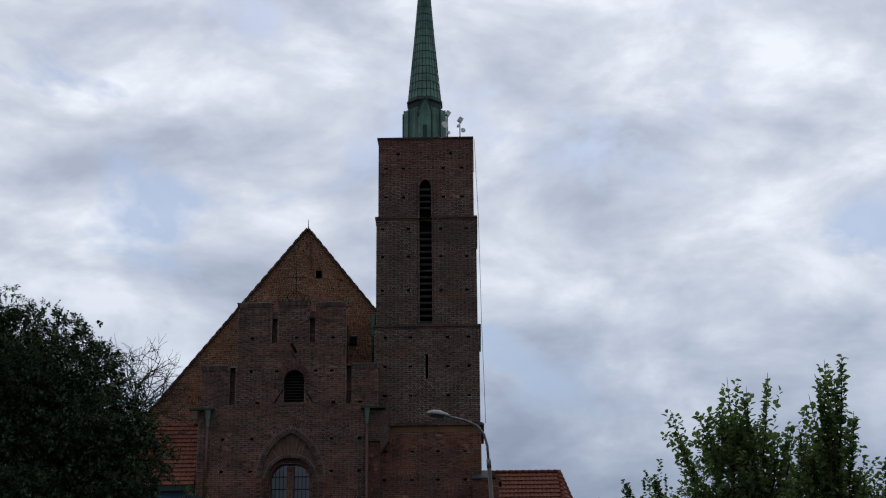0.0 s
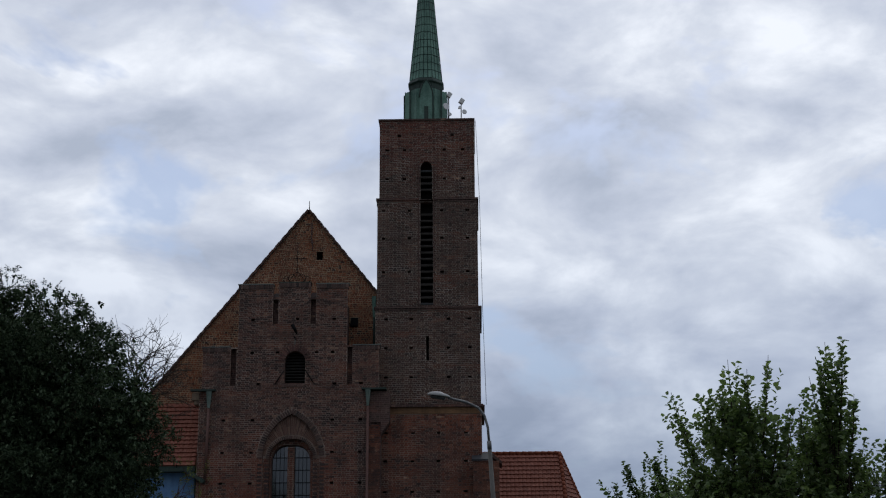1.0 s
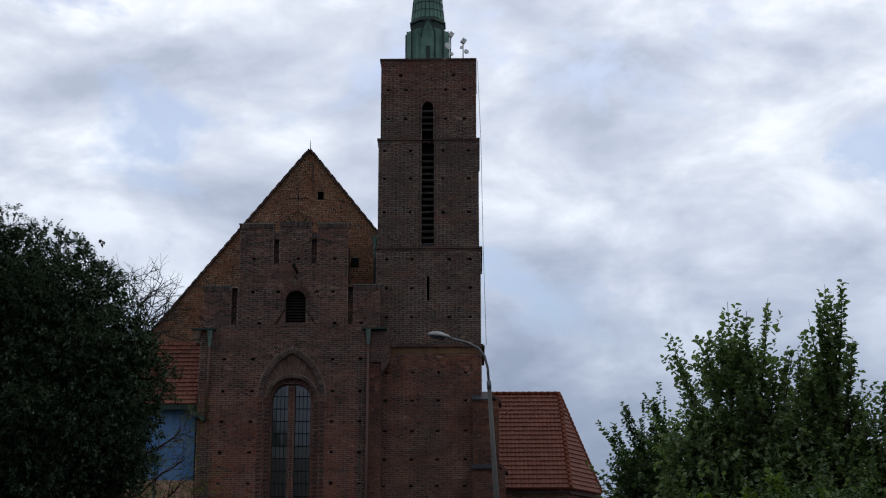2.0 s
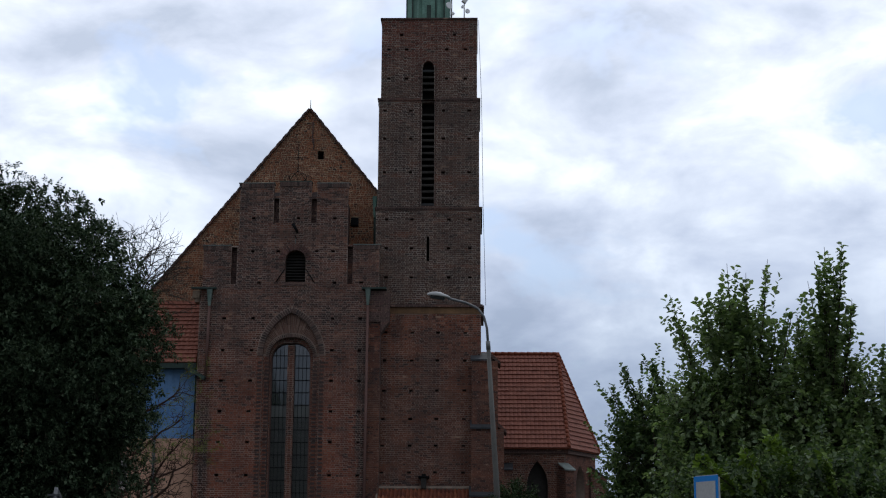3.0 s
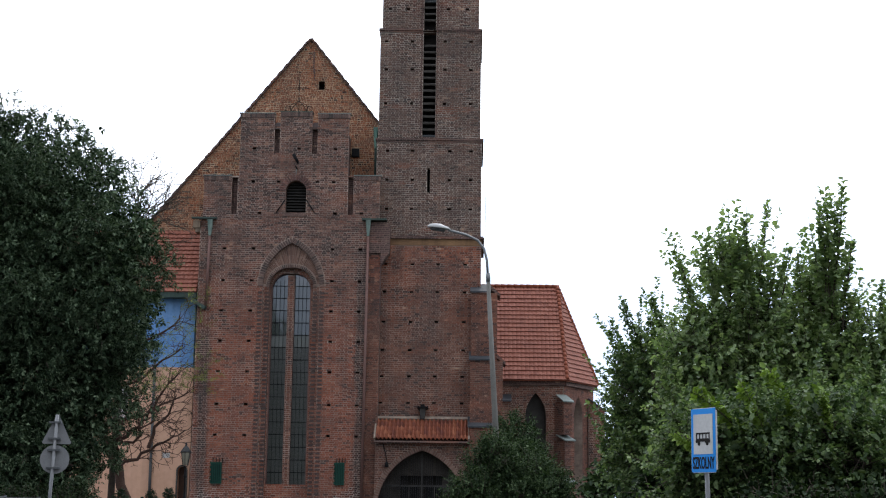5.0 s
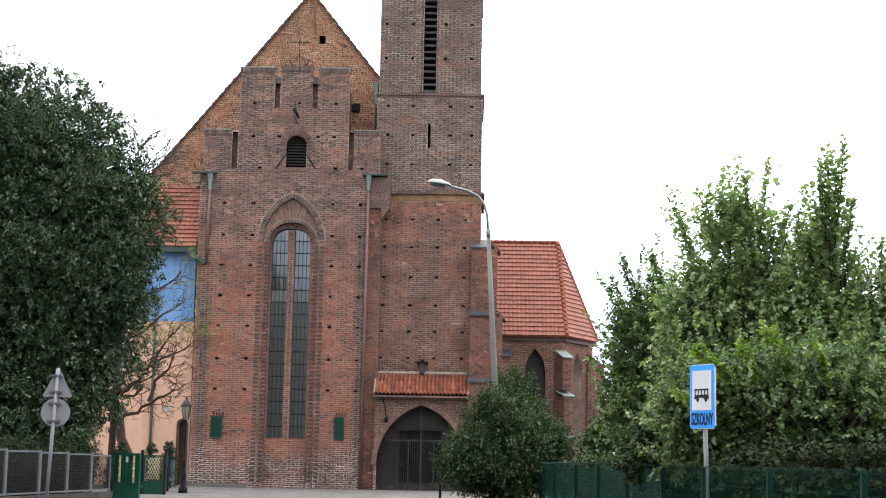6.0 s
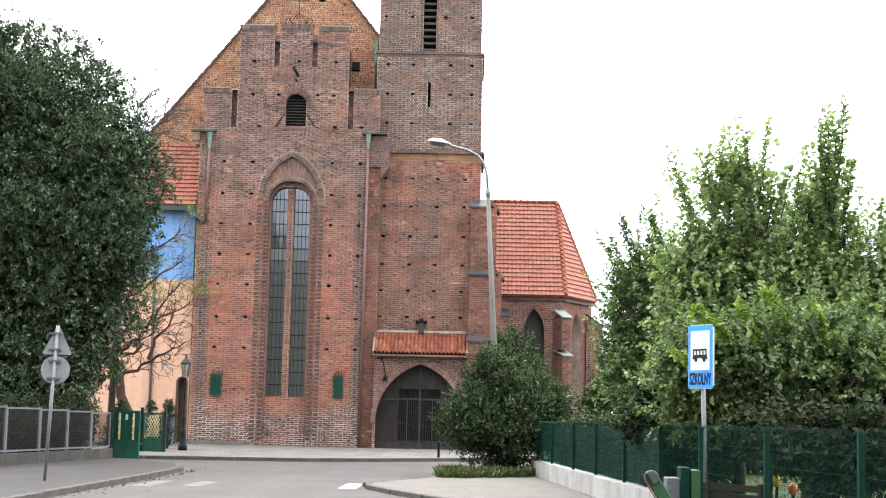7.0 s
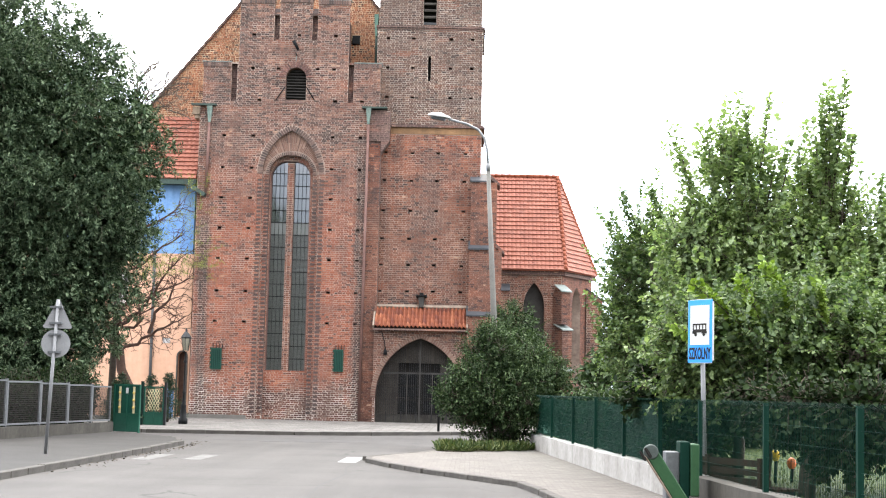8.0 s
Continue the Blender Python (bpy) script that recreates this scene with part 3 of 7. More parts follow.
tagged(part("road", sheet([(-60, -24), (40, -24), (40, 60), (-60, 60)], -0.1, 0.0), M_asphalt), "pale worn asphalt road with fine cracks", "road", kind="structure")
LEFT_EDGE = [(-7.75, -20), (-7.75, 36), (-7.9, 40.5), (-8.4, 43), (-9.6, 45.4), (-11.6, 47.2)]
RIGHT_EDGE = [(2.2, -20), (1.9, 18), (1.35, 22.2), (1.18, 24), (0.9, 26.0), (0.2, 27.4), (-1.0, 29.8), (-1.75, 31.8), (-2.25, 33.4), (-2.3, 34.6), (-1.8, 36.2), (-1.1, 38.2), (-0.6, 42), (0.3, 48)]
FAR_EDGE = [(-30, 50.3), (-11, 50.6), (-6, 51.6), (-3.5, 53.2), (-1.2, 55.6), (2, 58.5)]
tagged(part("pavement", sheet(LEFT_EDGE + [(-40, 47.2), (-40, -20)], -0.05, KERB), M_paving), "grey concrete pavement beside the street fence", "pavement", kind="structure")
tagged(part("pavement", sheet(RIGHT_EDGE + [(2.0, 48), (1.9, 41.9), (2.98, 25.6), (3.7, 15.3), (5.6, -12), (5.6, -20)], -0.05, KERB - 0.03), M_paver), "pale paved footway along the whitewashed wall", "pavement", kind="structure")
tagged(part("pavement", sheet(FAR_EDGE + [(40, 58.5), (40, 110), (-30, 110)], -0.05, KERB), M_flags), "light grey flagstones at the foot of the church", "pavement", kind="structure")


def kerb_line(pts, height, label):
    """Kerbstones of a metre, each a stone of its own."""
    base = thing("kerb", label, "kerb", kind="structure")
    bm = box(bmesh.new(), -0.496, 0.496, -0.075, 0.075, -0.1, height)
    bmesh.ops.bevel(bm, geom=[e for e in bm.edges], offset=0.012, segments=1, affect="EDGES")
    me = bpy.data.meshes.new("kerbstone")
    bm.to_mesh(me)
    bm.free()
    me.materials.append(M_kerb)
    run = 0.5
    for (ax, ay), (bx, by) in zip(pts, pts[1:]):
        length = math.hypot(bx - ax, by - ay)
        while run < length:
            s = run / length
            ob = new("kerbstone", me)
            ob.parent = base
            ob.matrix_local = pose(ax + (bx - ax) * s, ay + (by - ay) * s, random.uniform(-0.010, 0.004), random.uniform(-1.0, 1.0), random.uniform(-0.3, 0.3), math.degrees(math.atan2(by - ay, bx - ax)) + random.uniform(-1.2, 1.2))
            run += 1.0
        run -= length
    return base


kerb_line([(-7.75, 12), *LEFT_EDGE[1:]], KERB + 0.01, "worn concrete kerb along the pavement")
kerb_line([(1.9, 18), *RIGHT_EDGE[2:]], KERB - 0.02, "worn concrete kerb round the corner")
kerb_line(FAR_EDGE[1:], KERB + 0.01, "concrete kerb before the church")

for k, (xa, ya, w, d) in enumerate(((-2.72, 34.5, 0.42, 2.8), (-7.12, 33.6, 0.42, 3.0), (-6.1, 34.0, 0.42, 2.6))):
    bm = boxes((xa - w / 2, xa + w / 2, ya - d / 2, ya + d / 2, 0.0, 0.004))
    tagged(part("road_marking", bm, M_paint_line if k == 0 else M_paint_faint), "worn white crossing stripe on the asphalt", "road marking", "crossing stripes")

# ---- church ----
church = thing("church", "old red brick gothic church with a tall square tower", "church", (-6, 75, 0))


MADE = {}


def cpart(name, bm, mat, label=""):
    ob = part(name, bm, mat, label=label)
    MADE.setdefault(name, []).append(ob)
    ob.parent = church
    ob.matrix_parent_inverse = Matrix.Translation((-church.location.x, -church.location.y, -church.location.z))
    return ob


def under(ob, parent):
    ob.parent = parent
    ob.matrix_parent_inverse = parent.matrix_world.inverted() if parent.parent is None else Matrix()
    return ob


YF = 71.0
WX = -8.93
# the front of the south-west chapel: three skins, each order of the window stepping in
front_outline = [(-13.45, 0), (-5.3, 0), (-5.25, 15.3), (-4.72, 15.3), (-4.72, 17.4), (-6.3, 17.4), (-6.3, 20.5), (-7.84, 20.5), (-7.84, 19.9), (-8.12, 19.9), (-8.12, 20.5), (-9.70, 20.5), (-9.70, 19.9), (-9.98, 19.9), (-9.98, 20.5), (-11.65, 20.5), (-11.65, 17.36), (-13.35, 17.36), (-13.35, 15.25), (-13.45, 15.25)]
slots = [rect(-11.98, -11.70, 15.45, 17.3), rect(-6.28, -6.02, 15.45, 17.34), rect(-9.975, -9.705, 18.5, 19.75), rect(-8.115, -7.845, 18.5, 19.75)]
bell = round_top(-8.83, 0.50, 15.55, 16.65)


def putlog(x, z, base=0.0):
    """A scaffold hole, one header wide and one course high, on the courses that start at base."""
    k = round((z - 0.05 - base) / 0.098)
    return rect(x - 0.095, x + 0.095, base + k * 0.098 - 0.018, base + (k + 1) * 0.098)


holes_in = []
for row, z in enumerate((13.75, 12.22, 10.73, 9.24, 7.75, 6.26, 4.75)):
    for x in (-12.23 - 0.02 * row, -10.83 - 0.02 * row, -6.96, -5.62):
        holes_in.append(putlog(x, z))
for x, z in ((-12.0, 15.55), (-10.6, 15.55), (-6.9, 15.55), (-5.6, 15.55), (-10.95, 17.15), (-9.7, 17.15), (-7.8, 17.15), (-7.0, 17.15), (-10.95, 18.75), (-8.75, 18.75), (-6.95, 18.75)):
    if not any(min(p[0] for p in s) - 0.12 < x < max(p[0] for p in s) + 0.12 and min(p[1] for p in s) - 0.15 < z < max(p[1] for p in s) + 0.15 for s in slots):
        holes_in.append(putlog(x, z))
outer_arch = pointed(WX, 1.37, 0.02, 11.95, 14.05)
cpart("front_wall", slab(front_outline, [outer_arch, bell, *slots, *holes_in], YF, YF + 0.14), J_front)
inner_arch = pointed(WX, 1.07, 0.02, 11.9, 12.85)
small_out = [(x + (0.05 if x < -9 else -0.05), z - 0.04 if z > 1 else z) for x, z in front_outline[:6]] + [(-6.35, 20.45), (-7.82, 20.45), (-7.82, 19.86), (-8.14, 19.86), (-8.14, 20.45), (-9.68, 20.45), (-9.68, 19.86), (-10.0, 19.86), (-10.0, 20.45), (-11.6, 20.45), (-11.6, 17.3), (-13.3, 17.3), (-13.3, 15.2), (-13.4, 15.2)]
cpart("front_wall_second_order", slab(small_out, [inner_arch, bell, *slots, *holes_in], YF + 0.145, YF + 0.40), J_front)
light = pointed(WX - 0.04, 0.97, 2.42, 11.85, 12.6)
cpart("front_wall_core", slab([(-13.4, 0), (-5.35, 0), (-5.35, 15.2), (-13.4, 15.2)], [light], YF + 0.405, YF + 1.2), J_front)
cpart("front_body", boxes((-13.4, -5.4, YF + 1.9, 73.2, 0, 15.2), (-11.6, -6.4, YF + 0.9, 73.2, 15.21, 19.8)), M_dark_brick)
# black plates painted as the darkness inside the scaffold holes
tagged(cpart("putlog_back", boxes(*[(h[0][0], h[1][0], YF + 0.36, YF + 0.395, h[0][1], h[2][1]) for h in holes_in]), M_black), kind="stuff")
# window with its mullion, bars and panes
LX = WX - 0.04
win = cpart("window", boxes((LX - 0.165, LX + 0.165, YF + 0.42, YF + 0.80, 2.42, 12.52)), J_front, "tall pointed leaded window with a brick mullion")
inset = [(LX + (x - LX) * 0.95, 2.46 + (z - 2.42) * 0.9935) for x, z in light]
under(part("window_frame", slab(light, [inset], YF + 0.50, YF + 0.60), M_rust_pipe, label="thin red-brown painted window frame"), win)
for side in (-1, 1):
    x0, x1 = (LX - 0.93, LX - 0.165) if side < 0 else (LX + 0.165, LX + 0.93)
    step = (x1 - x0) / 4
    z = 2.42
    while z < 12.5:
        top = min(z + 0.60, 12.58)
        for k in range(4):
            bm = boxes((x0 + k * step + 0.006, x0 + (k + 1) * step - 0.006, YF + 0.66, YF + 0.672, z + 0.012, top - 0.012))
            bm.transform(Matrix.Translation((x0 + k * step + step / 2, YF + 0.66, z)) @ pose(0, 0, 0, random.uniform(-0.5, 0.5), 0, random.uniform(-0.5, 0.5)) @ Matrix.Translation((-(x0 + k * step + step / 2), -YF - 0.66, -z)))
            under(part("pane", bm, M_glass if z > 9.3 else M_glass_low), win)
        z += 0.60
    bm = boxes(*[(x0, x1, YF + 0.62, YF + 0.66, zz - 0.017, zz + 0.017) for zz in np.arange(3.02, 12.3, 0.60)], *[(x0 + k * step - 0.010, x0 + k * step + 0.010, YF + 0.635, YF + 0.66, 2.42, 12.3) for k in range(5)])
    under(part("glazing_grid", bm, M_iron), win)
    under(part("protective_mesh", mesh_at(x0, YF + 0.61, 2.46, x1 - x0, 6.56), M_lampiron, label="rusty protective wire mesh"), win)

# arch rings of upright bricks
vou = bmesh.new()
box(vou, -0.052, 0.052, -0.03, 0.25, 0.0, 0.30)
vou_me = bpy.data.meshes.new("arch_brick")
vou.to_mesh(vou_me)
vou.free()
vou_me.materials.append(M_voussoir)
portal_me = vou_me.copy()
portal_me.materials.clear()
portal_me.materials.append(tile_mat("portal_brick", (0.085, 0.045, 0.035), (0.16, 0.08, 0.058), (0.25, 0.15, 0.115)))


header_me = vou_me.copy()
header_me.materials.clear()
header_me.materials.append(M_header)


def arch_ring(cx, half, spring, apex, y, spacing, scale=1.0, skip_foot=0.0, parent=None, mesh=None):
    rise = apex - spring
    r = (half * half + rise * rise) / (2 * half)
    a_end = math.atan2(rise, r - half)
    n = int(r * a_end / spacing)
    for s in (-1, 1):
        for i in range(n + 1):
            a = a_end * (i + 0.5 * (s > 0) * 0.2) / n
            x = cx + s * (half - r + r * math.cos(a))
            ob = new("arch_brick", mesh or vou_me)
            ob.parent = parent or church
            ob.matrix_parent_inverse = Matrix.Translation((6, -75, 0))
            ob.matrix_basis = pose(x, y + random.uniform(-0.012, 0.012), spring + r * math.sin(a), 0, s * (90 - math.degrees(a)), 0) @ Matrix.Diagonal((scale, 1, scale, 1))


arch_ring(WX, 1.37, 11.95, 14.05, YF - 0.02, 0.112, 0.82, mesh=header_me)
arch_ring(WX, 1.07, 11.9, 12.85, YF + 0.125, 0.085, 0.5, mesh=header_me)


def fan_bricks():
    """Bricks on edge that spread like a fan between the window head and the pointed arch."""
    ring_in, verts, faces = pointed(WX, 1.25, 0.02, 11.9, 13.05), [], []

    def reach(loop, a):
        r = 0.3
        while r < 4 and any(x0 < WX + r * math.cos(a) < x1 for x0, x1 in spans(loop, 11.95 + r * math.sin(a))):
            r += 0.01
        return r
    a = 0.10
    while a < math.pi - 0.10:
        da = 0.055
        r0, r1 = reach(ring_in, a + da / 2), reach(outer_arch, a + da / 2) - 0.01
        cuts = [r0, r1] if r1 - r0 < 0.4 else [r0, r0 + (r1 - r0) * random.uniform(0.35, 0.65), r1]
        for ra, rb in zip(cuts, cuts[1:]):
            if rb - ra < 0.05:
                continue
            n, y = len(verts), YF + 0.13 + random.uniform(-0.006, 0.006)
            flat = [(ra + 0.008, a + 0.1 * da), (ra + 0.008, a + 0.9 * da), (rb - 0.008, a + 0.9 * da), (rb - 0.008, a + 0.1 * da)]
            for yy in (y, YF + 0.15):
                verts += [(WX + r * math.cos(q), yy, 11.95 + r * math.sin(q)) for r, q in flat]
            faces += [(n, n + 3, n + 2, n + 1)] + [(n + i, n + (i + 1) % 4, n + 4 + (i + 1) % 4, n + 4 + i) for i in range(4)]
        a += da
    ob = mesh_from("fan_bricks", verts, faces, M_fan, church, kind="stuff")
    ob.matrix_parent_inverse = Matrix.Translation((6, -75, 0))


fan_bricks()


tooth = boxes((-0.105, 0.105, 0.0, 0.1, 0.0, 0.10))
tooth_me = bpy.data.meshes.new("jamb_brick")
tooth.to_mesh(tooth_me)
tooth.free()
tooth_me.materials.append(M_tooth)
for x, y in ((WX - 1.50, YF - 0.025), (WX + 1.50, YF - 0.025), (WX - 1.16, YF + 0.115), (WX + 1.16, YF + 0.115)):
    for k in range(59):
        ob = new("jamb_brick", tooth_me)
        ob.parent = church
        ob.matrix_parent_inverse = Matrix.Translation((6, -75, 0))
        ob.matrix_basis = pose(x + random.uniform(-0.012, 0.012), y + random.uniform(-0.01, 0.005), 0.42 + k * 0.192)

# louvred bell opening with brick head
lou = cpart("louvre", boxes((-9.37, -8.37, YF + 0.4, YF + 0.45, 15.55, 17.15)), M_black, "dark slatted louvre in a round-headed opening")
for k in range(11):
    z = 15.6 + k * 0.145
    half = 0.5 if z < 16.6 else math.sqrt(max(0.01, 0.25 - (z - 16.65) ** 2))
    bm = boxes((-half, half, -0.06, 0.06, -0.012, 0.012))
    bm.transform(pose(-8.83, YF + 0.28, z, 35, 0, 0))
    under(part("slat", bm, M_louvre), lou)
for i in range(17):
    a = math.pi * (i + 0.5) / 17
    ob = new("arch_brick", vou_me)
    ob.parent = church
    ob.matrix_parent_inverse = Matrix.Translation((6, -75, 0))
    ob.matrix_basis = pose(-8.83 + 0.51 * math.cos(a), YF - 0.03, 16.65 + 0.51 * math.sin(a), 0, 90 - math.degrees(a), 0) @ Matrix.Diagonal((0.62, 1, 1, 1))
for s in (-1, 1):
    bm = tube(bmesh.new(), [(-8.83 + s * 0.52, YF - 0.03, 16.2), (-8.83 + s * 0.93, YF - 0.05, 15.55)], 0.026, 6)
    cpart("stay_iron", bm, M_iron)
bm = boxes((-9.45, -8.3, YF - 0.05, YF + 0.3, 15.38, 15.53))
cpart("sill", bm, M_dark_brick)
# floodlight on a bracket over the louvre
bm = tube(bmesh.new(), [(-8.82, YF, 17.75), (-8.84, YF - 0.35, 17.8)], 0.03, 6)
tube(bm, [(-8.72, YF - 0.30, 17.95), (-8.96, YF - 0.42, 18.40)], [0.06, 0.10], 8)
tagged(part("floodlight", bm, M_iron), "small black floodlight on a wall bracket", "floodlight")
cpart("lamp_bracket", boxes((-8.87, -8.83, YF - 0.03, YF, 17.2, 17.75)), M_pale_zinc)
# copings of the stepped gable: header courses
def header_row(x0, x1, z):
    """Upright bricks under a coping."""
    n = int((x1 - x0) / 0.118)
    for k in range(n + 1):
        ob = new("arch_brick", header_me)
        ob.parent = church
        ob.matrix_parent_inverse = Matrix.Translation((6, -75, 0))
        ob.matrix_basis = pose(x0 + (x1 - x0) * k / n, YF - 0.012 + random.uniform(-0.006, 0.006), z, 0, random.uniform(-1.5, 1.5), 0) @ Matrix.Diagonal((0.98, 1, 0.75, 1))


for x0, x1, z in ((-13.42, -12.0, 17.34), (-6.02, -4.66, 17.38)):
    cpart("coping", boxes((x0, x1, YF - 0.06, YF + 0.6, z + 0.03, z + 0.07)), M_pale_zinc)
    header_row(x0 + 0.1, x1 - 0.08, z - 0.19)
for x0, x1, z in ((-11.72, -9.98, 20.5), (-9.70, -8.12, 20.58), (-7.84, -6.24, 20.5)):
    cpart("parapet", boxes((x0 - 0.02, x1 + 0.02, YF - 0.04, YF + 0.42, z + 0.03, z + 0.07)), M_pale_zinc if z < 20.55 else M_copper_dark)
    header_row(x0 + 0.07, x1 - 0.07, z - 0.19)
cpart("gable_step", boxes((-9.70, -8.12, YF - 0.015, YF + 0.4, 20.502, 20.60)), M_dark_brick)
# weathered sills in the gaps between the merlons
for xa, xb in ((-9.98, -9.70), (-8.12, -7.84)):
    bm = boxes((xa + 0.004, xb - 0.004, YF - 0.005, YF + 0.398, 19.76, 19.90))
    for v in bm.verts:
        if v.co.y > YF + 0.2 and v.co.z > 19.8:
            v.co.z += 0.28
    cpart("gap_sill", bm, M_tooth)
# backs of the slots
for s in slots:
    cpart("slot_back", boxes((s[0][0] - 0.02, s[1][0] + 0.02, YF + 0.30, YF + 0.34, s[0][1] - 0.02, s[2][1] + 0.02)), M_dark_brick)

# wrought-iron cross with scrolls on the middle merlon
bm = boxes((-8.855, -8.825, YF + 0.10, YF + 0.13, 20.6, 22.28), (-9.31, -8.37, YF + 0.10, YF + 0.13, 21.86, 21.89))
for side in (-1, 1):
    for rr, dx in ((0.20, 0.24), (0.14, 0.55)):
        curl = [(-8.84 + side * (dx + rr * 0.9 * math.cos(a)), YF + 0.115, 20.68 + rr + rr * math.sin(a)) for a in np.linspace(-1.6, 3.4, 12)]
        tube(bm, curl, 0.016, 5)
    tube(bm, [(-8.84 + side * 0.42, YF + 0.115, 20.66), (-8.84 + side * 0.22, YF + 0.115, 21.0), (-8.84 + side * 0.02, YF + 0.115, 21.2)], 0.016, 5)
tagged(part("iron_cross", bm, M_iron), "rusty wrought-iron cross with scrolls on the stepped gable", "cross")

# downpipes with hopper heads, and the gutter ends
for x, z_top in ((-12.95, 15.15), (-5.24, 15.2)):
    pipe = cpart("downpipe", tube(bmesh.new(), [(x, YF - 0.12, 14.4), (x - 0.06, YF - 0.12, 0.12 if x > -8 else 10.9)], 0.07, 8), M_rust_pipe, "brown metal downpipe with a green copper hopper")
    bm = lathe(bmesh.new(), x, YF - 0.14, [(0.08, z_top - 0.80), (0.09, z_top - 0.72), (0.17, z_top - 0.1), (0.19, z_top)], 4, False)
    under(part("hopper", bm, M_verdigris, label="verdigris copper hopper head"), pipe)
cpart("gutter", boxes((-13.85, -12.65, YF - 0.28, YF - 0.02, 15.18, 15.26)), M_copper_dark)
cpart("gutter", boxes((-5.55, -4.35, YF - 0.28, YF + 0.3, 15.18, 15.26)), M_copper_dark)
cpart("cornice_block", boxes((-13.8, -13.46, YF - 0.12, YF + 0.6, 14.75, 15.1), (-13.7, -13.46, YF - 0.06, YF + 0.6, 14.55, 14.745)), M_sandstone)

# strip of wall between the chapel and the tower
cpart("corner_pier", boxes((-5.3 + 0.002, -4.62, YF + 0.05, 73, 0, 10.5)), M_pier)
bm = boxes((-5.3 + 0.002, -4.62, YF + 0.05, 73, 10.5, 13.6))
box(bm, -5.3 + 0.002, -4.36, YF - 0.05, 73, 13.6, 15.1)
cpart("corner_pier", bm, M_dark_brick)
bm = slab([(-4.62, 13.0), (-4.2, 13.6), (-4.2, 15.05), (-4.62, 15.05)], [], YF - 0.1, YF + 1)
cpart("corbel", bm, M_dark_brick)

# tower: base, shaft in three stages
YB = 71.6
base_holes = []
for r, z in enumerate((13.16, 11.77, 10.38, 9.0, 7.7, 6.38)):
    for x in (-4.42, -3.1, -1.85, -0.52):
        x += (-0.02 * r)
        if not (z < 6.8 and -3 < x < -2):
            base_holes.append(putlog(x, z, 4.9))
cpart("tower_base", slab(rect(-4.62, 0.25, 0, 14.1), base_holes, YB, YB + 0.3), J_base)
cpart("tower_base_body", boxes((-4.6, 0.24, YB + 0.55, 77, 0, 14.1)), M_dark_brick)
# one black sheet gives the base's holes their shade
cpart("putlog_back", boxes((-4.6, 0.2, YB + 0.31, YB + 0.5, 6, 14)), M_black)
cpart("cornice_band", boxes((-4.45, 0.26, YB - 0.03, 77, 14.1, 14.42)), M_ochre, "weathered ochre rendered band")
bm = boxes((-4.4, 0.40, YB - 0.14, 77.1, 14.42, 14.5))
box(bm, -4.35, 0.33, YB - 0.08, 77.1, 14.5, 14.56)
cpart("cornice", bm, M_dark_brick)
TOWER_HOLES = []
STAGES = [(-4.98, 0.23, 14.56, 19.35, 71.9), (-4.92, 0.16, 19.55, 25.05, 71.95), (-4.83, 0.05, 25.2, 29.5, 72.02)]
for k, (x0, x1, z0, z1, y) in enumerate(STAGES):
    hs = []
    if k == 0:
        for z in (15.95, 17.5, 18.95):
            hs += [putlog(x, z, z0) for x in (-4.45, -3.2, -1.35, -0.3)]
        hs.append(rect(-2.46, -2.31, 16.8, 18.05))
    elif k == 1:
        for z in (21.4, 23.1, 24.6):
            hs += [putlog(x, z, z0) for x in (-4.6, -3.3, -1.65, -0.35)]
        hs.append([(-2.74, 19.62), (-2.10, 19.62), (-2.10, 25.06), (-2.74, 25.06)])
    else:
        for z in (26.3, 27.9):
            hs += [putlog(x, z, z0) for x in (-4.45, -3.55, -1.5, -0.55)]
        hs += [putlog(x, 28.72, z0) for x in (-3.82, -1.1)]
        hs.append(pointed(-2.43, 0.30, 25.205, 26.9, 27.3, 4))
    cpart("tower_stage", slab(rect(x0, x1, z0, z1), hs, y, y + 0.4), J_tower)
    TOWER_HOLES.append(hs)
    cpart("tower_stage_body", boxes((x0 + 0.01, x1 - 0.01, y + 0.75, y + 5.2, z0, z1), (x0 + 0.01, x0 + 0.6, y + 0.405, y + 0.75, z0, z1), (x1 - 0.6, x1 - 0.01, y + 0.405, y + 0.75, z0, z1)), M_dark_brick)
    # black sheet standing for the shade behind the stage's holes and slots
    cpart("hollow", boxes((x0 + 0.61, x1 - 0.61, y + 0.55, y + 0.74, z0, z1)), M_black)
for (x0, x1, y, z) in ((-5.05, 0.32, 71.83, 19.35), (-4.99, 0.22, 71.88, 25.05)):
    bm = bmesh.new()
    for xa, xb in ((x0, -2.80), (-2.06, x1)) if z > 20 else ((x0, x1),):
        ea, eb = 0.05 * (xa == x0), 0.05 * (xb == x1)
        box(bm, xa + ea, xb - eb, y + 0.04, y + 0.5, z, z + 0.1)
        box(bm, xa, xb, y, y + 0.5, z + 0.1, z + 0.2)
    box(bm, x0, x1, y + 0.61, 77.15, z, z + 0.2)
    cpart("string_course", bm, M_dark_brick)
bm = boxes((-4.90, 0.08, 71.95, 77.2, 29.5, 29.58))
cpart("tower_coping", bm, M_dark_brick)
belf = cpart("belfry_louvre", boxes((-2.8, -2.06, 72.46, 72.49, 19.6, 27.3)), M_black, "tall dark louvred belfry slot")
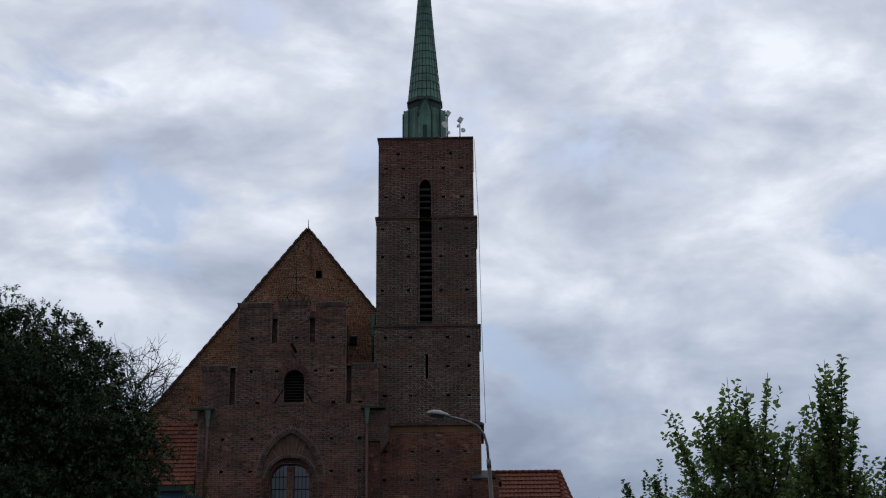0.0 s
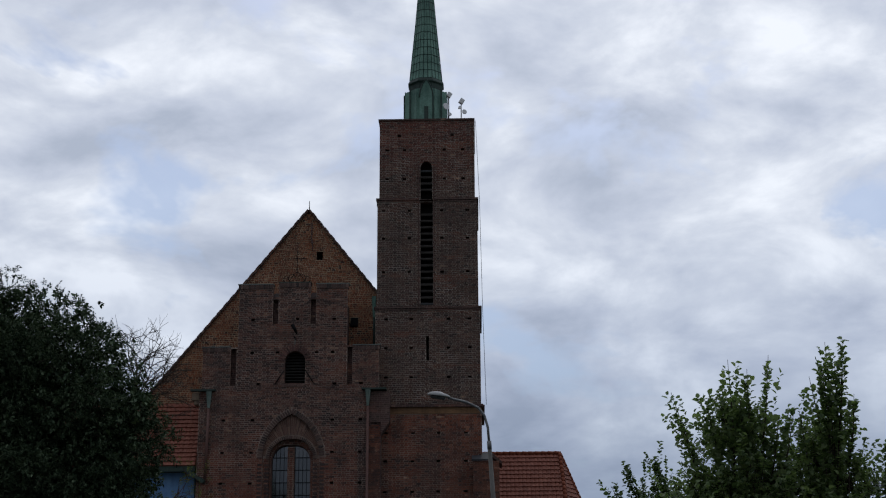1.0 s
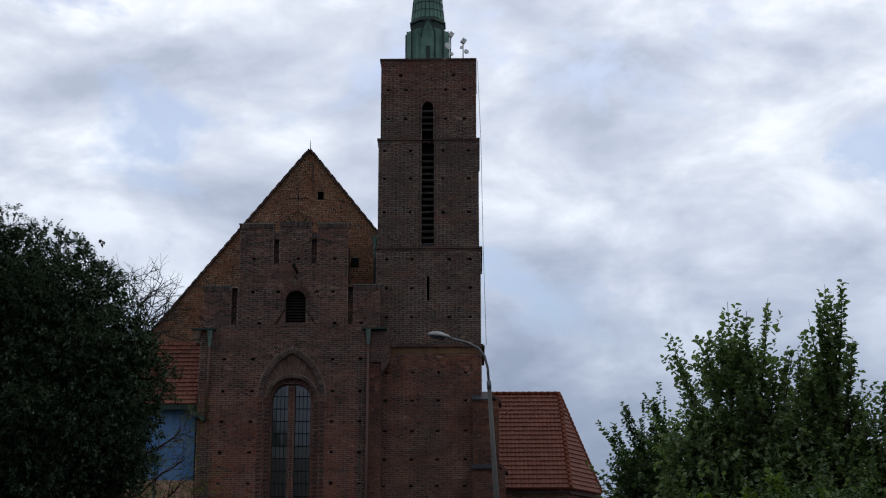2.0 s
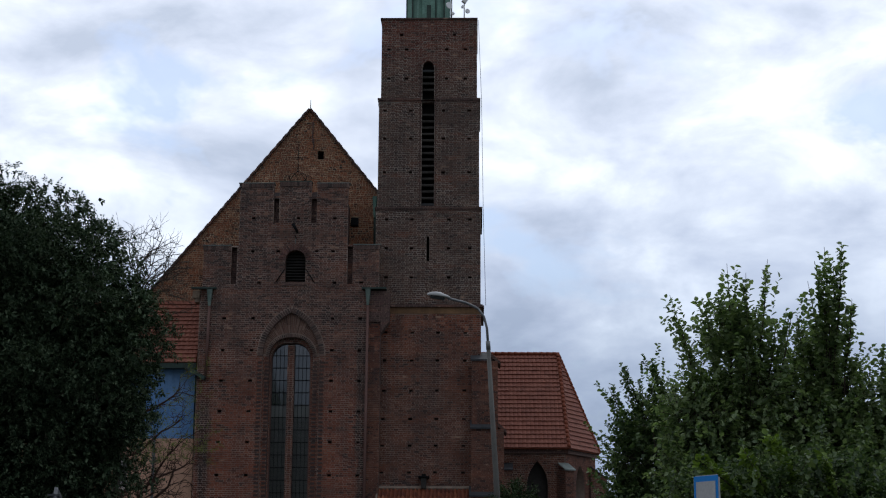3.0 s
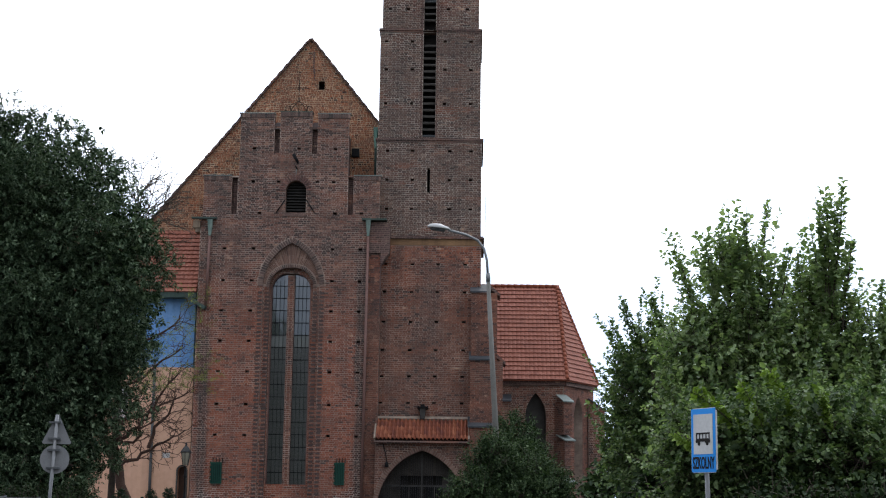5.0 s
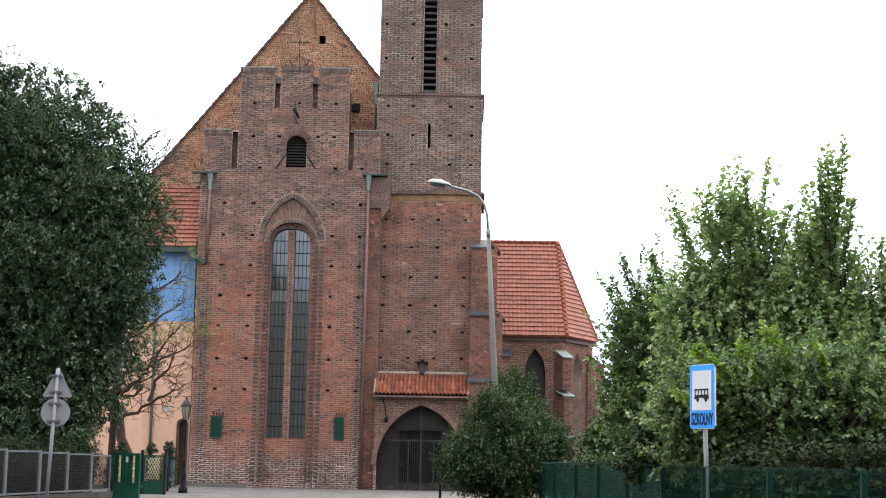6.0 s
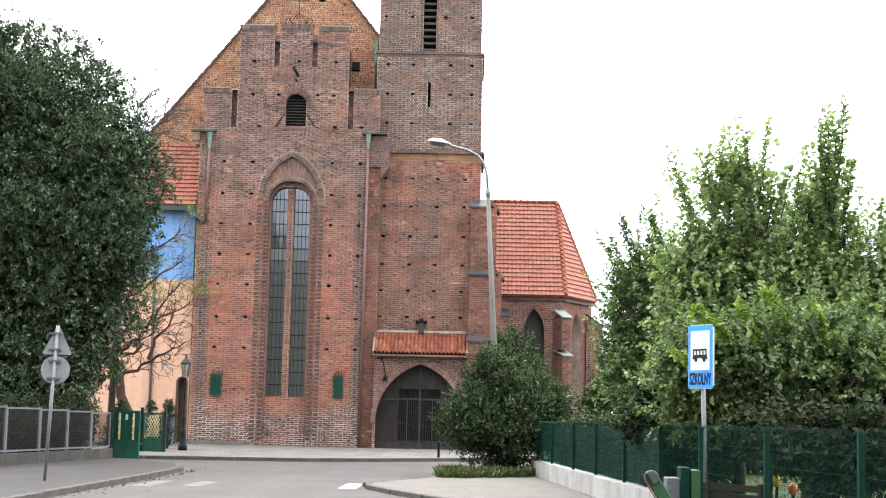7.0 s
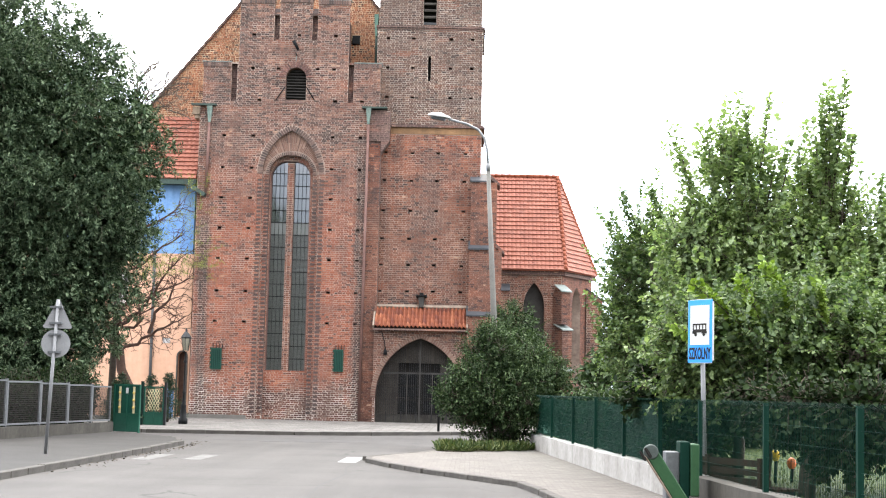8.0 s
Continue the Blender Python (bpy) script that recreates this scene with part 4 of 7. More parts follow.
for k in range(22):
    z = 19.75 + k * 0.335
    if 24.6 < z < 25.5:
        continue
    bm = boxes((-0.35 if z < 25 else -0.29, 0.35 if z < 25 else 0.29, -0.12, 0.12, -0.035, 0.035))
    bm.transform(pose(-2.43, 72.18, z, 28, 0, 0))
    under(part("slat", bm, M_zinc if k in (0, 21) else M_slat), belf)
cpart("belfry_frame", boxes((-2.84, -2.78, 71.9, 72.3, 19.6, 27.0), (-2.08, -2.02, 71.9, 72.3, 19.6, 27.0)), M_dark_brick)

# copper spire: octagonal drum, skirt, tapering needle with standing seams
SX, SY = -2.51, 74.5
spire = cpart("spire", lathe(bmesh.new(), SX, SY, [(1.22, 29.4), (1.22, 31.85), (1.12, 31.9)], 8, False), M_copper, "slender octagonal green copper spire")
under(part("skirt", lathe(bmesh.new(), SX, SY, [(0.90, 31.9), (0.93, 32.3), (1.03, 32.38), (1.02, 32.44), (0.92, 32.62)], 8, False), M_copper_dark), spire)
rad = lambda z: 0.90 - (z - 32.6) * 0.0862 + (0.05 * max(0, 1 - (z - 32.6)) ** 2)
zs = list(np.arange(32.6, 42.9, 0.46))
under(part("needle", lathe(bmesh.new(), SX, SY, [(max(rad(z), 0.02), z) for z in zs], 8, False), M_copper), spire)
bm = bmesh.new()
for z in zs[1:]:
    lathe(bm, SX, SY, [(rad(z) + 0.012, z - 0.02), (rad(z) + 0.016, z + 0.015)], 8, False)
for k in range(8):
    for off in (0.0, 0.33, 0.67):
        a0, a1 = 2 * math.pi * k / 8 + math.pi / 8, 2 * math.pi * (k + 1) / 8 + math.pi / 8
        ux, uy = math.cos(a0) * (1 - off) + math.cos(a1) * off, math.sin(a0) * (1 - off) + math.sin(a1) * off
        tube(bm, [(SX + ux * rad(z), SY + uy * rad(z), z) for z in (32.6, 36.0, 39.5, 42.6)], 0.013, 4)
under(part("seams", bm, M_copper_dark), spire)
dorm = slab(pointed(SX + 0.05, 0.36, 29.4, 31.25, 32.3, 6), [], SY - 1.35, SY - 0.8)
dormer = part("dormer", dorm, M_copper, label="pointed copper dormer on the spire drum")
under(dormer, spire)
rim = [(x, SY - 1.36, z) for x, z in pointed(SX + 0.05, 0.36, 29.4, 31.25, 32.3, 6)[1:]]
under(part("dormer_rim", tube(bmesh.new(), rim, 0.035, 6), M_copper_dark), spire)
under(part("dormer_door", boxes((SX - 0.06, SX + 0.16, SY - 1.37, SY - 1.34, 29.6, 30.75)), M_copper_dark), spire)
bm = boxes(*[(SX + 1.18 * math.cos(a) - 0.03, SX + 1.18 * math.cos(a) + 0.03, SY + 1.18 * math.sin(a) - 0.03, SY + 1.18 * math.sin(a) + 0.03, 29.4, 31.9) for a in (2 * math.pi * k / 16 for k in range(16))])
under(part("drum_seams", bm, M_copper_dark), spire)


def antenna_mast(x, y, h, dishes, label):
    mast = tagged(part("antenna_mast", tube(bmesh.new(), [(x, y, 29.5), (x, y, 29.5 + h)], 0.03, 6), M_white), label, "antenna")
    for dx, dz, r, tilt in dishes:
        bm = lathe(bmesh.new(), 0, 0, [(0.04, -0.1), (r * 0.7, -0.05), (r, 0.04), (r * 0.98, 0.05)], 12)
        bm.transform(pose(x + dx, y - 0.1, 29.5 + dz, 80, tilt, 30))
        part("dish", bm, M_bright, mast)
    bm = boxes((x - 0.12, x + 0.12, y - 0.09, y + 0.09, 29.5 + h - 0.08, 29.5 + h + 0.18))
    bm.transform(Matrix.Translation((x, y, 29.5 + h)) @ pose(0, 0, 0, 0, 30, 20) @ Matrix.Translation((-x, -y, -29.5 - h)))
    part("sector_box", bm, M_bright, mast)
    part("foot", boxes((x - 0.3, x + 0.25, y - 0.2, y + 0.2, 29.58, 29.75)), M_zinc, mast)
    return mast


antenna_mast(-1.28, 73.6, 2.0, [(-0.15, 1.35, 0.2, 10), (0.05, 0.9, 0.1, 0)], "pale antenna mast with a dish on the tower")
antenna_mast(-0.62, 73.4, 1.55, [(0.16, 0.95, 0.14, 0), (-0.08, 1.2, 0.09, 10)], "pale antenna mast with two dishes on the tower")
# lightning conductor down the corner
bm = tube(bmesh.new(), [(0.12, 71.85, 29.4), (0.28, 71.8, 25.0), (0.36, 71.75, 19.5), (0.48, 71.5, 14.5)], 0.012, 5)
cpart("conductor", bm, M_zinc)

# nave gable behind, with its verge
APEX, SLOPE, SLOPE_EAST = 25.1, 1.23, 1.258
gab = [(-17.6, 0), (-4.9, 0), (-4.9, APEX - 3.66 * SLOPE_EAST), (-8.56, APEX), (-17.6, APEX - 9.04 * SLOPE)]
ghole = [rect(-8.12, -7.8, 22.4, 22.85), rect(-6.35, -5.95, 18.85, 19.35)]
cpart("nave_gable", slab(gab, ghole, 73.25, 73.8), J_gable)
# black sheets as the darkness inside the gable holes
cpart("gable_hollow", boxes((-8.2, -7.7, 73.82, 73.9, 22.3, 22.95)), M_black)
cpart("gable_hollow", boxes((-6.5, -5.9, 73.82, 73.9, 18.7, 19.5)), M_black)
bm = bmesh.new()
for s, run in ((-1, 9.2), (1, 3.7)):
    n = int(run / 0.16)
    for i in range(n):
        d = i * 0.16
        fall = SLOPE if s < 0 else SLOPE_EAST
        q = pose(-8.56 + s * d, 73.4, APEX - d * fall - 0.06, 0, s * math.degrees(math.atan(fall)), 0)
        box(bm, -0.02 * s if s > 0 else -0.27, 0.27 if s > 0 else 0.02, -0.3, 0.5, 0.0 + 0.02 * (i % 2), 0.10 + 0.02 * (i % 2), q)
cpart("verge_tiles", bm, M_dark_brick)
cpart("nave_roof", slab([(-17.6, APEX - 9.04 * SLOPE), (-4.9, APEX - 3.66 * SLOPE_EAST), (-8.56, APEX - 0.02)], [], 73.9, 96), M_tile)
cpart("nave_body", boxes((-17.5, -5.0, 74, 96, 0, 14)), M_plain_gable)
cpart("gable_spike", tube(bmesh.new(), [(-8.56, 73.4, 25.0), (-8.56, 73.4, 25.65)], [0.03, 0.012], 6), M_iron)
cpart("nave_downpipe", tube(bmesh.new(), [(-5.12, 73.15, 20.2), (-5.12, 73.15, 17.3)], 0.07, 8), M_copper_dark)
cpart("nave_hopper", lathe(bmesh.new(), -5.14, 73.1, [(0.07, 19.3), (0.15, 20.3), (0.15, 20.4)], 4, False), M_copper)
cpart("alarm_box", boxes((-6.33, -5.95, 73.1, 73.3, 18.9, 19.3)), M_iron)
cpart("gable_scar", boxes((-8.42, -8.36, 73.2, 73.26, 23.3, 24.4), (-8.36, -8.31, 73.2, 73.26, 22.9, 23.5)), M_dark_brick)

# stepped buttress at the tower's corner
bm = boxes((-0.20, 1.05, 71.0, 73.0, 8.4, 11.7), (-0.22, 1.33, 70.7, 73.0, 5.2, 8.4), (-0.26, 1.45, 70.35, 73.0, 0, 5.2))
cpart("buttress", bm, M_pier)
for x0, x1, y0, z0, z1 in ((-0.26, 0.62, 70.92, 11.7, 12.2), (-0.28, 0.85, 70.6, 8.4, 8.95), (-0.32, 0.9, 70.25, 5.2, 5.7)):
    bm = slab([(x0, z0), (x1, z0), (x1, z0 + 0.08), (x0, z0 + 0.08)], [], y0, y0 + 1.2)
    for v in bm.verts:
        if v.co.y > y0 + 0.5:
            v.co.z += z1 - z0
    cpart("buttress_cap", bm, M_slate)
for x, z in ((1.05, 11.7), (1.33, 8.4)):
    bm = slab([(x - 0.45, z + 0.55), (x + 0.14, z - 0.02), (x + 0.14, z - 0.14), (x - 0.45, z + 0.3)], [], 71.2, 72.9)
    cpart("side_cap", bm, M_dark_brick)

# porch with pantiles and the gated portal
YP = 70.6
PX = -2.45
portal = pointed(PX, 2.1, 0.0, 1.3, 4.12, 14)
portal[0], portal[1] = (PX - 2.1, 0.02), (PX + 2.1, 0.02)
cpart("porch_wall", slab(rect(-4.66, -0.3, 0, 4.55), [portal], YP, YP + 0.95), J_base)
for k, (half, apex) in enumerate(((2.1, 4.12),)):
    arch_ring(PX, half, 1.3, apex, YP - 0.02, 0.112, 0.68, mesh=portal_me)
    ring = slab(pointed(PX, half + 0.215, 1.3, 1.31, apex + 0.23, 14), [pointed(PX, half, 1.302, 1.312, apex, 14)], YP - 0.012, YP - 0.001)
    cpart("arch_mortar", ring, M_limed)
# streaked plaster, its tone darkened to hold the shade deep in the porch
M_porch = speckled("dim_porch_plaster", (0.034, 0.029, 0.025), (0.085, 0.074, 0.063), 1.2, 0.9, 0.3, 0.01, streaks=0.5)
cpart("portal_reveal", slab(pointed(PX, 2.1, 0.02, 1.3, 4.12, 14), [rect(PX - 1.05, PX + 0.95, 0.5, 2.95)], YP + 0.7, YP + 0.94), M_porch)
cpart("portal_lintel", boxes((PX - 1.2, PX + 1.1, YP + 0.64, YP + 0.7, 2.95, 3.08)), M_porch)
cpart("portal_step", boxes((PX - 2.08, PX + 2.08, YP + 0.52, YP + 0.69, 0.02, 0.5)), M_kerb)
# black sheet for the unlit depth behind the porch
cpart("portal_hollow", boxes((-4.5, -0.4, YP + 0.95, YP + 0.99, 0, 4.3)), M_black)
gate = tagged(part("portal_gate", boxes((PX - 1.75, PX + 1.75, YP + 0.3, YP + 0.34, 2.42, 2.50)), M_louvre), "tall dark iron lattice gate closing the church porch", "gate")
for k in range(41):
    x = PX - 2.0 + k * 0.1
    d = abs(x - PX)
    r = (2.1 ** 2 + 2.82 ** 2) / 4.2
    top = 1.3 + math.sqrt(max(0, r * r - (d + r - 2.1) ** 2)) - 0.03
    w = 0.035 if k == 20 else (0.024 if k in (14, 26) else 0.009)
    foot = 0.05 if k % 6 == 2 else (0.5 if k % 2 else 0.3)
    part("bar", boxes((x - w, x + w, YP + 0.29, YP + 0.33, foot, min(top, 2.45) if k in (14, 26) else top)), M_louvre if k in (14, 20, 26) else M_lampiron, gate)
part("bottom_rail", boxes((PX - 2.05, PX + 2.05, YP + 0.3, YP + 0.34, 0.1, 0.14)), M_louvre, gate)
for k in range(5):
    part("low_post", boxes((PX - 1.6 + k * 0.72, PX - 1.56 + k * 0.72, YP + 0.26, YP + 0.29, 0.05, 0.62)), M_lampiron, gate)
part("lattice", mesh_at(PX - 1.95, YP + 0.345, 0.5, 3.9, 1.95, 0.11, 0.0032), M_lampiron, gate)
door = tagged(part("church_door", boxes((PX - 1.05, PX + 0.95, YP + 0.86, YP + 0.92, 0.5, 2.6)), M_black), "dark timber double door deep in the porch", "door")
for s in (-1, 1):
    for k in range(3):
        part("door_panel", boxes((PX + s * 0.55 - 0.38, PX + s * 0.55 + 0.38, YP + 0.82, YP + 0.86, 0.6 + k * 0.66, 1.14 + k * 0.66)), M_iron, door)
# pantile roof of the porch
porch_roof = cpart("porch_roof", slab([(-4.66, 4.5), (-0.27, 4.5), (-0.27, 4.6), (-4.66, 4.6)], [], YP - 0.25, YB), M_dark_brick)
roof_ob = cpart("tiling_board", boxes((-4.66, -0.27, 0, 1.55, -0.04, 0.0)), M_wood)
SLP = math.atan2(1.0, 1.25)
T_porch = Matrix.Translation((0, YP - 0.35, 4.58)) @ Matrix.Rotation(SLP, 4, "X")
roof_ob.matrix_basis = T_porch


def pantile_mesh(w, l, rise, thick, segs=7):
    bm = bmesh.new()
    rows = []
    for j in (0, 1):
        rows.append([[bm.verts.new((w * 1.06 * (i / segs - 0.5), j * l, rise * (0.5 + 0.5 * math.cos(2 * math.pi * (i / segs - 0.35))) + (0.0 if j else thick) - t)) for i in range(segs + 1)] for t in (0, thick)])
    for i in range(segs):
        bm.faces.new((rows[0][0][i], rows[0][0][i + 1], rows[1][0][i + 1], rows[1][0][i])).smooth = True
        bm.faces.new((rows[0][0][i + 1], rows[0][0][i], rows[0][1][i], rows[0][1][i + 1]))
    me = bpy.data.meshes.new("pantile")
    bmesh.ops.recalc_face_normals(bm, faces=bm.faces)
    bm.to_mesh(me)
    bm.free()
    return me


pant = pantile_mesh(0.19, 0.36, 0.115, 0.012)
pant.materials.append(M_tile_old)
for r in range(5):
    for c in range(23):
        ob = new("pantile", pant)
        ob.parent = porch_roof
        ob.matrix_basis = T_porch @ pose(-4.56 + c * 0.19 + random.uniform(-0.006, 0.006), r * 0.32, 0.02 + random.uniform(0, 0.008), random.uniform(-0.5, 0.5), 0, random.uniform(-1, 1)) 
bm = boxes((-4.7, -0.24, -0.1, 0.1, -0.03, 0.1))
bm.transform(T_porch @ Matrix.Translation((0, 1.62, 0.05)))
cpart("ridge_flashing", bm, M_limed)
for xv in (-4.69, -0.25):
    bm = boxes((xv - 0.04, xv + 0.04, -0.02, 1.65, -0.02, 0.13))
    bm.transform(T_porch)
    cpart("verge_mortar", bm, M_limed)
cpart("porch_gutter", boxes((-4.7, -0.24, YP - 0.42, YP - 0.3, 4.46, 4.55)), M_dark_brick)
bm = tube(bmesh.new(), [(-4.3, YP - 0.05, 4.4), (-4.15, YP - 0.15, 3.9), (-4.1, YP - 0.15, 3.55)], 0.025, 6)
lathe(bm, -4.1, YP - 0.15, [(0.1, 3.3), (0.08, 3.5), (0.03, 3.58)], 8)
tagged(part("porch_lantern", bm, M_iron), "small black lantern hanging on a curved bracket", "lantern")
# box lantern over the porch
bm = boxes((-2.63, -2.33, YB - 0.40, YB - 0.06, 5.62, 6.16))
for v in bm.verts:
    if v.co.z < 5.9:
        v.co.x = -2.48 + (v.co.x + 2.48) * 0.75
bmesh.ops.bevel(bm, geom=list(bm.edges), offset=0.03, segments=1, affect="EDGES")
lan = tagged(part("wall_lantern", bm, M_louvre), "weathered dark iron box lantern above the porch roof", "lantern")
part("lantern_cap", boxes((-2.70, -2.26, YB - 0.46, YB - 0.03, 6.16, 6.22), (-2.58, -2.38, YB - 0.36, YB - 0.1, 6.22, 6.33)), M_iron, lan)
for s in (-1, 1):
    curl = [(-2.48 + s * (0.16 + 0.09 * math.sin(a)), YB - 0.06, 6.1 + 0.09 * (1 - math.cos(a))) for a in np.linspace(0, 2.6, 8)]
    part("scroll", tube(bmesh.new(), curl, [0.028] * 7 + [0.012], 6), M_iron, lan)
part("bracket", boxes((-2.72, -2.24, YB - 0.1, YB - 0.002, 5.54, 5.61)), M_iron, lan)

# two small barred niches with green shutters
for cx, z0, z1, w in ((-12.2, 2.45, 3.45, 0.25), (-6.35, 2.45, 3.5, 0.22)):
    nic = tagged(part("wall_cabinet", boxes((cx - w, cx + w, YF - 0.14, YF, z0, z1)), M_shutter), "green painted metal display box on the church wall", "cabinet")
    for k in range(5):
        part("rib", boxes((cx - w * 0.85 + k * w * 0.36, cx - w * 0.72 + k * w * 0.36, YF - 0.155, YF - 0.14, z0 + 0.06, z1 - 0.06)), M_green_dark, nic)
    for k in range(4):
        part("bar", boxes((cx - w + 0.06 + k * w * 0.6, cx - w + 0.09 + k * w * 0.6, YF - 0.05, YF - 0.02, z1, z1 + 0.22)), M_iron, nic)
    for z in np.arange(z0 + 0.05, z1, 0.22):
        part("hinge", boxes((cx - w - 0.05, cx - w, YF - 0.12, YF, z, z + 0.1)), M_shutter, nic)
# low plinth of the chapel's left part
cpart("plinth", boxes((-13.75, -10.7, YF - 0.35, YF, 0.1, 0.3)), M_slab)

# ---- apse ----
AY = 80.0
awin = pointed(3.28, 0.56, 1.6, 6.3, 7.6)
cpart("apse_wall", slab(rect(0.2, 4.75, 0, 8.2), [awin], AY, AY + 0.6), J_apse)
cpart("apse_window", boxes((2.5, 4.1, AY + 0.5, AY + 0.55, 1.5, 7.8)), M_louvre)
cpart("apse_core", boxes((0.2, 4.7, AY + 0.62, 92, 0, 8.2)), M_dark_brick)
ang = math.degrees(math.atan2(3.4, 1.85))
side_len = math.hypot(3.4, 1.85)
bm = slab(rect(0, side_len, 0, 8.2), [pointed(1.85, 0.55, 2.2, 6.4, 7.5)], 0, 0.6)
bm.transform(pose(4.78, AY, 0, 0, 0, ang))
cpart("apse_side", bm, J_apse)
bm = boxes((0.9, 2.9, 0.5, 0.55, 1.5, 7.8))
bm.transform(pose(4.78, AY, 0, 0, 0, ang))
cpart("apse_window", bm, M_louvre)
for px_, py_, a in ((1.65, AY, 0), (4.64, AY - 0.1, 25)):
    for (w, d, z0, z1) in ((0.27, 0.75, 5.35, 7.05), (0.29, 0.92, 3.15, 5.0), (0.30, 1.1, 0, 2.8)):
        bm = boxes((-w, w, -d, 0.3, z0, z1))
        bm.transform(pose(px_, py_, 0, 0, 0, a))
        cpart("apse_buttress", bm, M_pier)
        bm = boxes((-w - 0.05, w + 0.05, -d - 0.1, 0.0, z1, z1 + 0.06))
        for v in bm.verts:
            if v.co.y > -0.1:
                v.co.z += 0.4 if z1 > 6 else 0.33
        bm.transform(pose(px_, py_, 0, 0, 0, a))
        cpart("buttress_cap", bm, M_slate if px_ < 3 else M_pale_zinc)
last = [(6.3, 0), (7.2, 0), (7.2, 6.85), (6.3, 7.45)]
cpart("apse_buttress", slab(last, [], 82.6, 83.3), J_apse)
cpart("buttress_cap", slab([(6.28, 7.462), (7.28, 6.80), (7.28, 6.86), (6.28, 7.53)], [], 82.5, 83.4), M_slate)
bm = boxes((0.2, 4.85, AY - 0.15, AY, 8.0, 8.3))
side = boxes((0, side_len + 0.1, -0.15, 0, 8.0, 8.3))
side.transform(pose(4.78, AY, 0, 0, 0, ang))
cpart("apse_cornice", bm, M_dark_brick)
cpart("apse_cornice", side, M_dark_brick)


def tiled_plane(name, a, b, c, d, rows, cols, mat, parent=None, wave=0.03):
    """Clay tiles over the quad a (foot left), b (foot right), c (head right), d (head left): each a curved tile that laps the next."""
    a, b, c, d = (Vector(v) for v in (a, b, c, d))
    nrm = (b - a).cross(d - a).normalized()
    verts, faces = [], []
    width = (b - a).length
    across = (b - a).normalized()
    for r in range(rows):
        v0, v1 = r / rows, (r + 1.12) / rows
        l0, r0 = a.lerp(d, v0), b.lerp(c, v0)
        l1, r1 = a.lerp(d, min(v1, 1)), b.lerp(c, min(v1, 1))
        base_l = (l0 - a).dot(across)
        base_r = (r0 - a).dot(across)
        cw = width / cols
        k0, k1 = math.floor(base_l / cw), math.ceil(base_r / cw)
        for k in range(k0, k1):
            s0, s1 = max(k * cw, base_l), min((k + 1) * cw, base_r)
            if s1 - s0 < cw * 0.1:
                continue
            i0 = len(verts)
            jig = random.uniform(0, 0.012)
            for j, (pl, lift) in enumerate(((l0, 0.06 + jig), (l1, 0.0))):
                off = pl - across * (pl - a).dot(across)
                for q in range(4):
                    s = s0 + (s1 - s0) * q / 3
                    w = wave * (0, 0.9, 1.0, 0.25)[q]
                    verts.append(off + across * s + nrm * (lift + w))
            for q in range(4):
                s = s0 + (s1 - s0) * q / 3
                off = l0 - across * (l0 - a).dot(across)
                verts.append(off + across * s + nrm * 0.0)
            for q in range(3):
                faces.append((i0 + q, i0 + q + 1, i0 + 5 + q, i0 + 4 + q))
                faces.append((i0 + 8 + q, i0 + 9 + q, i0 + q + 1, i0 + q))
    ob = mesh_from(name, [tuple(v) for v in verts], faces, mat, kind="stuff")
    ob.parent = parent or church
    ob.matrix_parent_inverse = Matrix.Translation((6, -75, 0))
    return ob


RA, RB = (0.0, 84.0, 13.9), (4.66, 84.0, 13.9)
E1, E2, E3 = (0.0, AY - 0.35, 8.25), (4.95, AY - 0.35, 8.25), (6.88, 83.4, 8.25)
tiled_plane("apse_roof_tiles", E1, E2, RB, RA, 22, 22, M_tile)
tiled_plane("apse_roof_tiles", E2, E3, RB, RB, 22, 19, M_tile)
bm = bmesh.new()
vs = [bm.verts.new(v) for v in (RA, RB, E1, E2, E3, (6.9, 90, 8.25), (0, 90, 8.25))]
for f in ((2, 3, 1, 0), (3, 4, 1), (4, 5, 1), (5, 6, 0, 1)):
    bm.faces.new([vs[i] for i in f])
bm.transform(Matrix.Translation((0, 0, -0.04)))
cpart("apse_roof", bm, M_clay)


def ridge_tiles(a, b, n, r=0.11):
    bm = bmesh.new()
    a, b = Vector(a), Vector(b)
    for i in range(n):
        p, q = a.lerp(b, i / n), a.lerp(b, (i + 1.1) / n)
        tube(bm, [p, q], [r * 1.15, r * 0.9], 8)
    return cpart("ridge_tiles", bm, M_clay)


ridge_tiles((0.0, 84, 13.95), (4.71, 84, 13.95), 13)
ridge_tiles((4.95, AY - 0.33, 8.3), (4.66, 84, 13.95), 22)
ridge_tiles((6.9, 83.4, 8.3), (4.66, 84, 13.95), 22)

# ---- road repairs ----
def seam(pts, w):
    bm = bmesh.new()
    for (ax, ay), (bx_, by_) in zip(pts, pts[1:]):
        n_ = Vector((by_ - ay, ax - bx_, 0)).normalized() * w / 2
        vs_ = [bm.verts.new((x_, y_, 0.003)) for x_, y_ in ((ax + n_.x, ay + n_.y), (bx_ + n_.x, by_ + n_.y), (bx_ - n_.x, by_ - n_.y), (ax - n_.x, ay - n_.y))]
        bm.faces.new(vs_)
    bmesh.ops.recalc_face_normals(bm, faces=bm.faces)
    return bm


